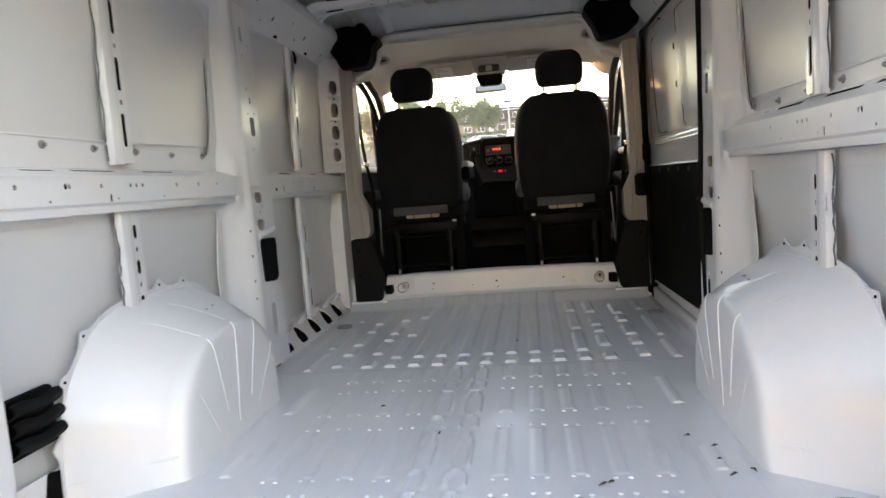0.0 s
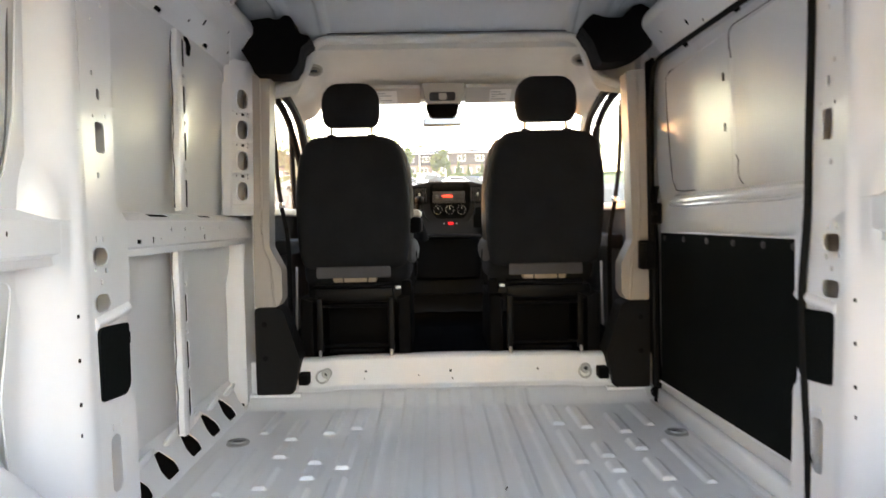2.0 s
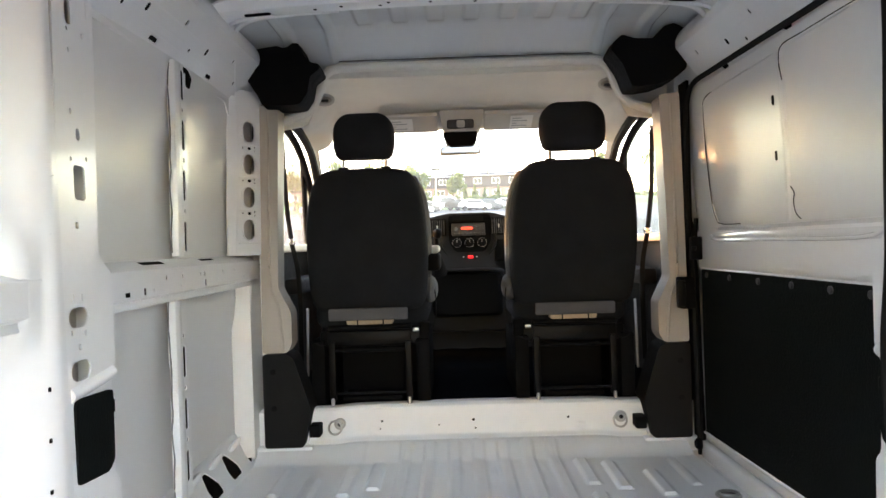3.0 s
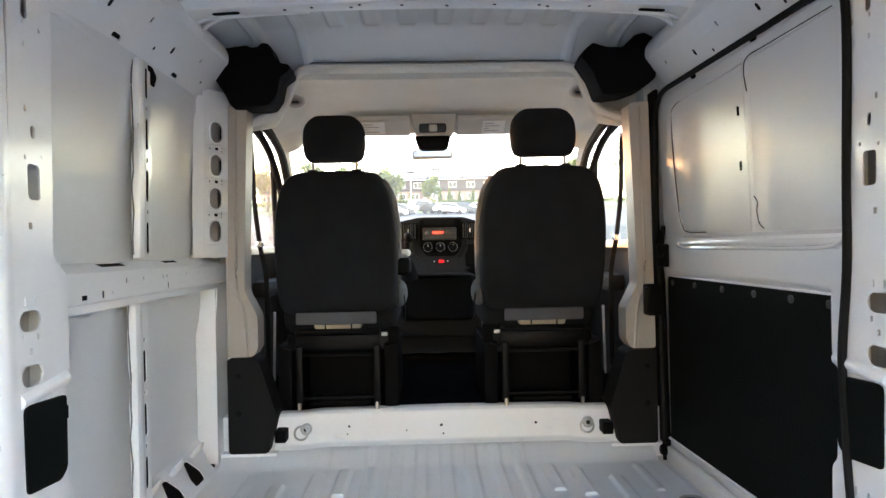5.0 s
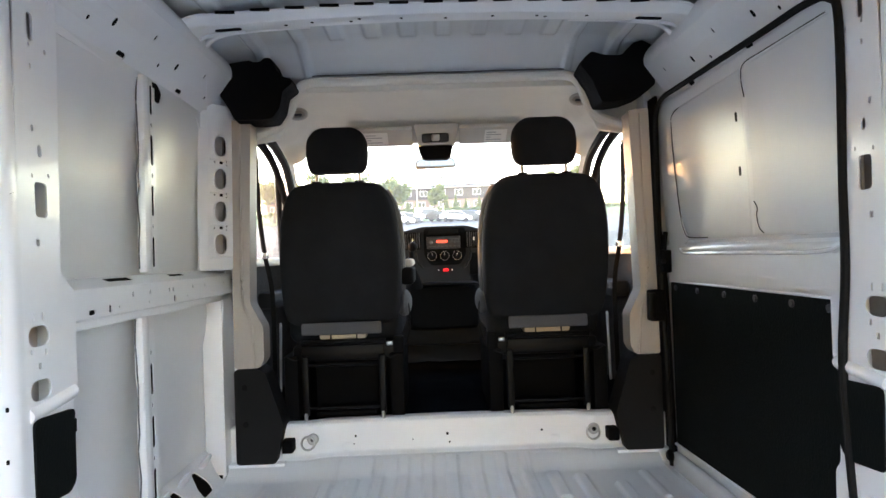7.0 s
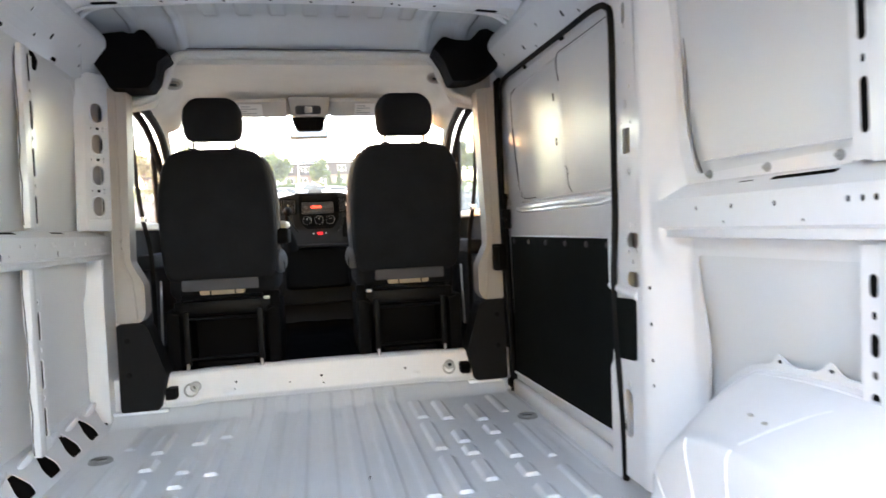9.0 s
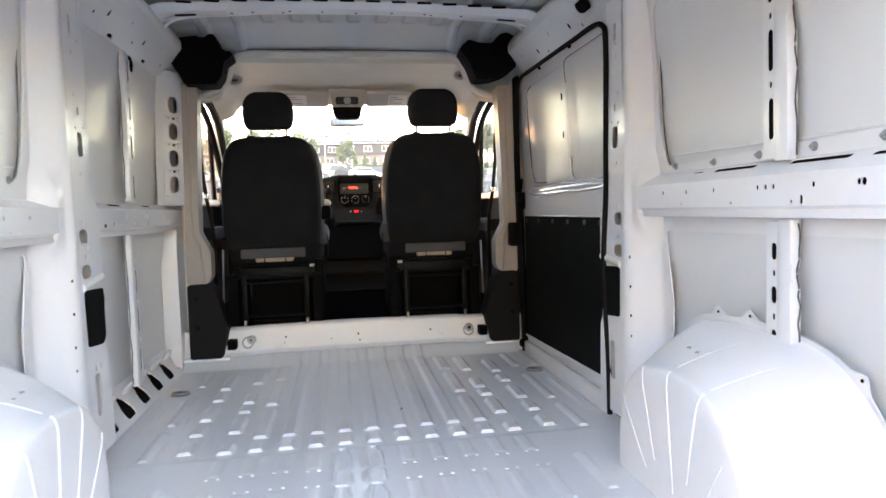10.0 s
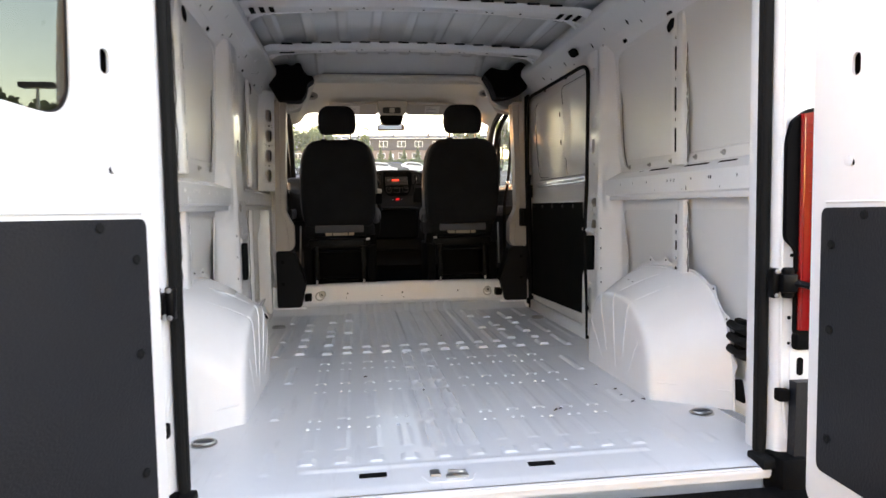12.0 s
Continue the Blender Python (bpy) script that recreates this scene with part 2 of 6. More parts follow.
def sheet(outline, holes, place, thick, bm=None):
    """A flat sheet with holes: outline and holes in (u, v); place(u, v, w) gives the world point, w through its thickness."""
    from mathutils.geometry import tessellate_polygon
    bm = bm or bmesh.new()
    loops = [outline, *holes]
    tris = tessellate_polygon([[Vector((u, v, 0)) for u, v in lp] for lp in loops])
    flat = [p for lp in loops for p in lp]
    top = [bm.verts.new(place(u, v, 0)) for u, v in flat]
    low = [bm.verts.new(place(u, v, thick)) for u, v in flat]
    for a, b, c in tris:
        if len({a, b, c}) == 3:
            try:
                bm.faces.new((top[a], top[b], top[c]))
                bm.faces.new((low[a], low[c], low[b]))
            except ValueError:
                pass
    k = 0
    for lp in loops:
        n = len(lp)
        for i in range(n):
            j = (i + 1) % n
            try:
                bm.faces.new((top[k + i], top[k + j], low[k + j], low[k + i]))
            except ValueError:
                pass
        k += n
    return bm


def yz(x, s=1):
    """A placing for upright sheets along the van; thickness runs outward from x (side s)."""
    return lambda u, v, w: (s * (x + w), u, v)


def xz(y):
    return lambda u, v, w: (u, y + w, v)


def grid(fn, nu, nv, bm=None, thick=None):
    """A surface fn(i/nu, j/nv), or a closed slab when thick is an offset vector."""
    bm = bm or bmesh.new()
    rows = [[bm.verts.new(fn(i / nu, j / nv)) for j in range(nv + 1)] for i in range(nu + 1)]
    for i in range(nu):
        for j in range(nv):
            bm.faces.new((rows[i][j], rows[i + 1][j], rows[i + 1][j + 1], rows[i][j + 1]))
    if thick is not None:
        t = Vector(thick)
        back = [[bm.verts.new(v.co + t) for v in row] for row in rows]
        for i in range(nu):
            for j in range(nv):
                bm.faces.new((back[i][j], back[i][j + 1], back[i + 1][j + 1], back[i + 1][j]))
        for i in range(nu):
            for j in (0, nv):
                bm.faces.new((rows[i][j], rows[i + 1][j], back[i + 1][j], back[i][j]))
        for j in range(nv):
            for i in (0, nu):
                bm.faces.new((rows[i][j], rows[i][j + 1], back[i][j + 1], back[i][j]))
    return bm


def tube(pts, r, n=8, bm=None, closed=False, flat=1.0, up=(0, 0, 1)):
    """A bar of round (or flattened) section along points."""
    bm = bm or bmesh.new()
    pts = [Vector(p) for p in pts]
    rings = []
    for i, p in enumerate(pts):
        a = pts[i - 1] if (i or closed) else p
        b = pts[(i + 1) % len(pts)] if (i < len(pts) - 1 or closed) else p
        d = (b - a).normalized()
        side = d.cross(Vector(up))
        if side.length < 1e-3:
            side = d.cross(Vector((1, 0, 0)))
        side.normalize()
        top = side.cross(d).normalized()
        rad = r[i] if isinstance(r, (list, tuple)) else r
        rings.append([bm.verts.new(p + side * math.cos(2 * math.pi * k / n) * rad + top * math.sin(2 * math.pi * k / n) * rad * flat) for k in range(n)])
    m = len(rings)
    for i in range(m if closed else m - 1):
        for k in range(n):
            bm.faces.new((rings[i][k], rings[(i + 1) % m][k], rings[(i + 1) % m][(k + 1) % n], rings[i][(k + 1) % n]))
    if not closed:
        bm.faces.new(rings[0][::-1])
        bm.faces.new(rings[-1])
    return bm


def arc(points, n=6):
    """A smooth line through points (Catmull-Rom)."""
    p = [Vector(points[0]), *[Vector(q) for q in points], Vector(points[-1])]
    out = []
    for i in range(1, len(p) - 2):
        for k in range(n):
            t = k / n
            out.append(0.5 * (2 * p[i] + (p[i + 1] - p[i - 1]) * t + (2 * p[i - 1] - 5 * p[i] + 4 * p[i + 1] - p[i + 2]) * t**2 + (3 * p[i] - p[i - 1] - 3 * p[i + 1] + p[i + 2]) * t**3))
    out.append(p[-2])
    return out


def disc(c, r, axis, thick, n=12, bm=None, dome=0.0):
    """A short round plug, axis 'x', 'y' or 'z', from c by thick along the axis."""
    bm = bm or bmesh.new()
    u, v, w = {"x": ((0, 1, 0), (0, 0, 1), (1, 0, 0)), "y": ((1, 0, 0), (0, 0, 1), (0, 1, 0)), "z": ((1, 0, 0), (0, 1, 0), (0, 0, 1))}[axis]
    u, v, w, c = Vector(u), Vector(v), Vector(w), Vector(c)
    ring = lambda k, rad: [bm.verts.new(c + w * k + u * rad * math.cos(2 * math.pi * i / n) + v * rad * math.sin(2 * math.pi * i / n)) for i in range(n)]  # noqa: E731
    a, b, d = ring(0, r), ring(thick * 0.6, r), ring(thick, r * 0.72)
    for p, q in ((a, b), (b, d)):
        for i in range(n):
            bm.faces.new((p[i], p[(i + 1) % n], q[(i + 1) % n], q[i]))
    bm.faces.new(a[::-1])
    bm.faces.new(d)
    return bm


def ring(c, R, r, axis="y", n=20, m=7, bm=None, tilt=0.0):
    c = Vector(c)
    e = {"x": (Vector((0, 1, 0)), Vector((0, 0, 1))), "y": (Vector((1, 0, 0)), Vector((0, math.sin(tilt), math.cos(tilt)))), "z": (Vector((1, 0, 0)), Vector((0, 1, 0)))}[axis]
    pts = [c + e[0] * R * math.cos(2 * math.pi * i / n) + e[1] * R * math.sin(2 * math.pi * i / n) for i in range(n)]
    return tube(pts, r, m, bm, closed=True, up=e[0].cross(e[1]))


def smooth01(a, b, t):
    t = min(1.0, max(0.0, (t - a) / (b - a)))
    return t * t * (3 - 2 * t)


# ---- the van's floor ----
FLOOR_END = 2.965


def bump_rib(x, y, cx, w, y0, y1, end=0.005, edge=0.016):
    """How far (0..1) a point lies on a pressed rib."""
    a = 1 - smooth01(w / 2 - edge / 2, w / 2 + edge / 2, abs(x - cx))
    return a * smooth01(y0 - end / 2, y0 + end / 2, y) * (1 - smooth01(y1 - end / 2, y1 + end / 2, y))


PITCH = 0.098
RIBS = []
for k in range(-5, 6):
    if abs(k) < 4:
        RIBS.append((k * PITCH, 0.046, 1.71, 2.885, 0.010))
    elif abs(k) == 4:
        for a, b in ((1.71, 2.02), (2.10, 2.42), (2.50, 2.76)):
            RIBS.append((k * PITCH, 0.046, a, b, 0.011))
    RIBS.append((k * PITCH, 0.046, 1.58, 1.655, 0.011))
    for a, b in ((1.39, 1.52), (1.04, 1.24), (0.59, 0.89), (0.30, 0.47)):
        if k not in (-1, 0):
            RIBS.append((k * PITCH, 0.034, a, b, 0.0022))
    RIBS.append((k * PITCH, 0.04, 0.19, 0.235, 0.005))
for sx in (-1, 1):
    for a, b in ((2.02, 2.10), (2.15, 2.28), (2.45, 2.72), (1.78, 1.95)):
        RIBS.append((sx * 0.49, 0.044, a, b, 0.011))
    for a, b in ((1.60, 1.70), (1.78, 1.88), (1.95, 2.12), (2.21, 2.31), (2.39, 2.62)):
        RIBS.append((sx * 0.622, 0.044, a, b, 0.011))
    for a, b in ((1.57, 1.83), (1.92, 2.30), (2.47, 2.74)):
        RIBS.append((sx * 0.74, 0.030, a, b, 0.008))
    for a, b in ((1.06, 1.32), (0.60, 0.74)):
        RIBS.append((sx * 0.625, 0.03, a, b, 0.006))
    RIBS.append((sx * 0.83, 0.02, 1.74, 2.22, 0.004))
    for a, b in ((0.14, 0.30), (0.16, 0.24)):
        RIBS.append((sx * (0.60 if a < 0.15 else 0.72), 0.025, a, b, 0.004))
# the chain-shaped beads in the middle, as (centre x, half width, start, end)
LOOPS = [(cx, 0.024, a, b) for cx in (-0.112, -0.012) for a, b in ((0.30, 0.50), (0.545, 0.62), (0.66, 0.88), (0.92, 1.00), (1.04, 1.24), (1.28, 1.35), (1.38, 1.53))]


def floor_height(x, y):
    h = 0.0
    for cx, w, y0, y1, up in RIBS:
        if abs(x - cx) < w and y0 - 0.03 < y < y1 + 0.03:
            h = max(h, up * bump_rib(x, y, cx, w, y0, y1))
    for cx, hw, y0, y1 in LOOPS:
        if abs(x - cx) < hw * 2 and y0 - 0.02 < y < y1 + 0.02:
            hw2 = hw * (0.55 + 0.45 * smooth01(y1, y1 - (y1 - y0) * 0.6, y))
            d = abs(abs(x - cx) - hw2) if y < y1 - 0.012 else max(abs(y - y1 + 0.004), abs(x - cx) - hw2)
            h = max(h, 0.008 * (1 - smooth01(0.003, 0.010, d)))
    h += 0.0035 * (1 - smooth01(1.535, 1.543, y))
    h += 0.004 * bump_rib(y, x, 0.15, 0.022, -0.5, 0.5)
    h -= 0.004 * (1 - smooth01(0.0, 0.02, y))
    h += 0.046 * smooth01(2.77, 2.90, y)  # the floor swells up to the front cross member
    return h


def build_floor():
    nx, ny, bm = 150, 240, bmesh.new()
    xs = [-0.9 + 1.8 * i / nx for i in range(nx + 1)]
    for e in sorted({round(r[0] + q * r[1] / 2, 4) for r in RIBS for q in (-1, 1)}):
        xs = [x for x in xs if abs(x - e) > 0.0085] + [e - 0.007, e, e + 0.007]
    xs = sorted(xs)
    xs = [x for x, q in zip(xs, [-9] + xs) if x - q > 0.0012]
    nx = len(xs) - 1
    ys = [-0.012 + (FLOOR_END + 0.012) * j / ny for j in range(ny + 1)]
    for e in sorted({e for r in RIBS for e in (r[2], r[3])}):
        ys = [y for y in ys if abs(y - e) > 0.009] + [e - 0.0075, e - 0.0025, e + 0.0025, e + 0.0075]
    ys = sorted(ys)
    ys = [y for y, q in zip(ys, [-9] + ys) if y - q > 0.0012]
    ny = len(ys) - 1
    rows = [[bm.verts.new((x, y, floor_height(x, y))) for y in ys] for x in xs]
    for i in range(nx):
        for j in range(ny):
            x, y = xs[i], ys[j]
            if (x < -0.9 and y > 1.74) or (x > 0.845 and y > 1.68) or (abs(x) > 0.78 and y < 0.02):
                continue
            bm.faces.new((rows[i][j], rows[i + 1][j], rows[i + 1][j + 1], rows[i][j + 1]))
    bmesh.ops.delete(bm, geom=[v for v in bm.verts if not v.link_faces], context="VERTS")
    return solid("floor", bm, FLOORP, "white painted sheet-metal load floor with pressed ribs and scuffs", "floor", kind="structure", smooth=38)


floor = build_floor()
part("under_floor", box(-0.9, 0.9, 0.03, 2.9, -0.09, -0.006, 0.0), PAINT, floor)
# turned-down rear edge with the notch for the lock
lip = rounded([(-0.775, -0.006), (-0.775, -0.034), (-0.2, -0.034), (-0.17, -0.06), (-0.05, -0.06), (-0.02, -0.034), (0.775, -0.034), (0.775, -0.006)], 0.012)
part("rear_lip", sheet(lip, [], lambda u, v, w: (u, -0.02 + w, v), 0.012), PAINT, floor)
bm = grid(lambda a, b: (-0.775 + 1.55 * a, -0.012 - 0.010 * math.sin(b * math.pi / 2), -0.004 - 0.014 * (1 - math.cos(b * math.pi / 2))), 4, 6)
part("rear_edge", bm, PAINT, floor)
for cx in (-0.306, 0.16):
    # flat near-black patch: the slot's shade is in its colour
    part("striker_slot", sheet(rr(cx, 0.095, 0.075, 0.03, 0.004), [], lambda u, v, w: (u, v, 0.0045 + w), -0.003), SHADE_BLACK, floor, "black slot in the floor's edge")

# front step up into the cab
def step_y(x, z):
    """The step's face: set back in the middle, its ends nearer, leaning slightly ahead."""
    return 2.952 - 0.034 * smooth01(0.50, 0.60, abs(x)) + 0.06 * (z - 0.11)


def step_face(a, b):
    x = -0.70 + 1.4 * a
    z = 0.040 + 0.147 * b + 0.005 * (1 - abs(a - 0.5) * 2) * b
    return (x, step_y(x, z) - 0.022 * (1 - smooth01(0.0, 0.16, b)) + 0.012 * smooth01(0.93, 1.0, b), z)


step = solid("wall_front", grid(step_face, 56, 24, thick=(0, 0.02, 0)), PAINT, "white sheet-metal step between load floor and cab", "step", kind="structure")
part("step_top", grid(lambda a, b: (-0.70 + 1.4 * a, step_y(-0.7 + 1.4 * a, 0.187) + 0.012 + 0.05 * b, 0.187 + 0.003 * math.sin(b * 3.1) + 0.005 * (1 - abs(a - 0.5) * 2)), 40, 4), PAINT, step)
for hx, hz, hr in ((-0.014, 0.118, 0.006), (-0.006, 0.083, 0.004), (-0.40, 0.122, 0.005), (-0.408, 0.09, 0.003), (-0.16, 0.1, 0.003), (0.385, 0.118, 0.005)):
    part("bolt_hole", disc((hx, step_y(hx, hz) + 0.001, hz), hr, "y", -0.004, 10), SHADE_BLACK, step)
for sx in (-1, 1):
    part("side_block", box(min(sx * 0.645, sx * 0.69), max(sx * 0.645, sx * 0.69), 2.86, 2.93, 0.085, 0.135, 0.006), BLACKP, step, "small black plastic clip")
    part("step_dimple", grid(lambda a, b: (sx * (0.41 + 0.05 * a), step_y(0.43, 0.085) - 0.002 - 0.004 * math.sin(math.pi * a) * math.sin(math.pi * b), 0.07 + 0.03 * b), 8, 6), PAINT, step)

# ---- side walls ----


def skin_x(z):
    """The outer panel's inner surface, by height."""
    return 0.990 - 0.024 * smooth01(0.565, 0.61, z) + 0.006 * smooth01(0.80, 0.86, z) - 0.03 * smooth01(0.95, 1.5, z) - 0.055 * smooth01(1.44, 1.62, z)


def wall(name, s, spans, label):
    bm = bmesh.new()
    for y0, y1, z0, z1 in spans:
        n = 26
        prof = [(skin_x(z0 + (z1 - z0) * i / n), z0 + (z1 - z0) * i / n) for i in range(n + 1)]
        def at(a, b, p=prof, y0=y0, y1=y1):
            x, z = p[round(b * n)]
            y = y0 + (y1 - y0) * a
            return (s * (x - 0.006 * math.sin(math.pi * a)), y, z)
        grid(at, 14, n, bm, thick=(s * 0.05, 0, 0))
    return solid(name, bm, SKIN, label, "side wall", kind="structure", smooth=50)


wall_left = wall("wall_left", -1, [(0.03, 1.58, -0.02, 1.75), (1.58, 3.02, -0.02, 1.75)], "white sheet-metal inner side of a bare cargo van")
wall_right = wall("wall_right", 1, [(0.03, 1.60, -0.02, 1.75), (2.92, 3.02, -0.02, 1.75), (1.55, 2.98, 1.50, 1.75)], "white sheet-metal inner side of a bare cargo van")


def post(parent, s, yf, z0, z1, x_in, lean_y, lean_x, first, long=0.098):
    """An upright hat-section stiffener: sloping flank, plain face, and a slotted flange on its forward side."""
    place = lambda u, w, z: (s * (x_in + w + lean_x * (z - z0)), yf + u + lean_y * (z - z0), z)  # noqa: E731
    prof = ((0.027, 0.020), (0.028, 0.013), (0.030, 0.006), (0.033, 0.001), (0.037, 0.0), (0.055, -0.001), (0.074, 0.0), (0.079, 0.003), (0.081, 0.008))
    def face(a, b):
        u, w = prof[round(b * 8)]
        k = 0.010 * smooth01(0.50, 0.56, a) * (1 - smooth01(0.62, 0.68, a)) + 0.008 * smooth01(0.93, 1, 1 - a)
        return place(u + (k if b < 0.3 else 0), w, z0 + (z1 - z0) * a)
    p = part("post", grid(face, 30, 8, thick=(s * 0.003, 0, 0)), PAINT, parent)
    cuts, z, k = [], z0 + first, 0
    while z < z1 - 0.05:
        cuts.append(rr(0.093, z, 0.020 if k % 2 == 0 else 0.011, long if k % 2 == 0 else 0.016))
        z += long / 2 + 0.031
        k += 1
    part("slotted_flange", sheet(rr(0.097, (z0 + z1) / 2, 0.044, z1 - z0 - 0.012, 0.006), cuts, lambda u, v, w: place(u, 0.003 + w, v), 0.003), PAINT, p)
    # near-black backing sheet, painted as the shade behind the slots
    part("hole_backing", sheet(rr(0.097, (z0 + z1) / 2, 0.038, z1 - z0 - 0.03, 0.004), [], lambda u, v, w: place(u, 0.009 + w, v), 0.003), SHADE_BLACK, p)
    part("flange_return", grid(lambda a, b: place(0.119 + 0.004 * b, 0.003 + 0.034 * b, z0 + 0.006 + (z1 - z0 - 0.012) * a), 4, 2), PAINT, p)
    line = []
    for i in range(15):
        t = i / 14
        line.append(place(0.025 + 0.010 * smooth01(0.50, 0.56, t) * (1 - smooth01(0.62, 0.68, t)) + 0.002 * math.sin(i * 2.3), 0.018 + 0.002 * math.sin(i * 1.7), z0 + 0.01 + (z1 - z0 - 0.02) * t))
    part("mastic", tube(arc(line, 3), 0.0022, 6), MASTIC, p, "grey mastic bead")
    return p


def belt_rail(parent, s, y0, y1, front_holes, top_slots, dz=0.0):
    """The waist-high hollow rail: a sloping shelf with slots above, a face with holes, an underside."""
    lift = lambda u, v, w: (s * (0.893 + w), u, v + dz)  # noqa: E731
    p = part("belt_rail", sheet(rounded([(y0, 0.745), (y1, 0.745), (y1, 0.815), (y0, 0.815)], 0.006), front_holes, lift, 0.003), PAINT, parent)
    L = 0.09
    def top(u, v, w):
        k = v / L
        return (s * (0.893 + 0.09 * k), u, 0.815 + dz + (0.034 + dz) * min(1, k * 1.2) - w)
    part("shelf", sheet(rounded([(y0, 0), (y1, 0), (y1, L), (y0, L)], 0.004), top_slots, top, 0.003), PAINT, p)
    nose = grid(lambda a, b: (s * (0.893 + 0.004 - 0.006 * math.cos(b * math.pi / 2 - 0.2)), y0 + (y1 - y0) * a, dz + 0.812 + 0.007 * math.sin(b * math.pi / 2)), 2, 5)
    part("rail_nose", nose, PAINT, p)
    under = grid(lambda a, b: (s * (0.893 + 0.085 * b), y0 + (y1 - y0) * a, dz + 0.745 - 0.012 * smooth01(0, 0.25, b)), 2, 10)
    part("rail_underside", under, PAINT, p)
    part("ledge", box(min(s * 0.905, s * 0.91), max(s * 0.905, s * 0.91), y0 + 0.004, y1 - 0.004, 0.718 + dz, 0.744 + dz, 0.002), PAINT, p)
    # rail backings coloured near-black to give its holes and slots their shade
    part("hole_backing", box(min(s * 0.905, s * 0.935), max(s * 0.905, s * 0.935), y0 + 0.01, y1 - 0.01, 0.75 + dz, 0.812 + dz, 0.0), SHADE_BLACK, p)
    part("shelf_shade", grid(lambda a, b: top(y0 + 0.01 + (y1 - y0 - 0.02) * a, 0.03 + 0.058 * b, 0.007), 2, 6), SHADE_BLACK, p)
    return p


def bay_frame(parent, s, y0, y1, z0, z1, openings, x=0.954):
    """An inner sheet with the wall's large openings cut out of it."""
    def place(u, v, w):
        return (s * (x - 0.030 * (v - 0.838) + w), u, v)
    return part("inner_frame", sheet(rounded([(y0, z0), (y1, z0), (y1, z1), (y0, z1)], 0.004), openings, place, 0.004), PAINT, parent)


def cant_rail(parent, s, y0, y1, holes):
    """The sloping rail between wall and roof, with its fixing holes."""
    A, B = Vector((0.948, 1.435)), Vector((0.828, 1.60))
    L = (B - A).length
    nrm = Vector((0.81, 0.59))
    def place(u, v, w):
        q = A + (B - A) * (v / L)
        q = q + nrm * (w + 0.008 * math.sin(math.pi * min(1, max(0, v / L))))
        return (s * q.x, u, q.y)
    p = part("cant_rail", sheet(rounded([(y0, 0), (y1, 0), (y1, L), (y0, L)], 0.01), holes(L), place, 0.004), PAINT, parent)
    back = sheet(rr((y0 + y1) / 2, L / 2, y1 - y0 - 0.02, L - 0.02, 0.004), [], lambda u, v, w: place(u, v, w + 0.007), 0.004)
    # near-black sheet behind the rail paints the shade in its holes
    part("hole_backing", back, SHADE_BLACK, p)
    top = grid(lambda a, b: (s * (0.828 - 0.008 * math.sin(b * math.pi) + 0.03 * b * b), y0 + (y1 - y0) * a, 1.60 + 0.085 * b), 2, 8, thick=(s * 0.006, 0, 0))
    part("roof_flange", top, PAINT, p)
    low = grid(lambda a, b: (s * (0.948 + 0.012 * b), y0 + (y1 - y0) * a, 1.437 - 0.02 * b), 2, 3, thick=(s * 0.004, 0, 0))
    part("lower_flange", low, PAINT, p)
    return p


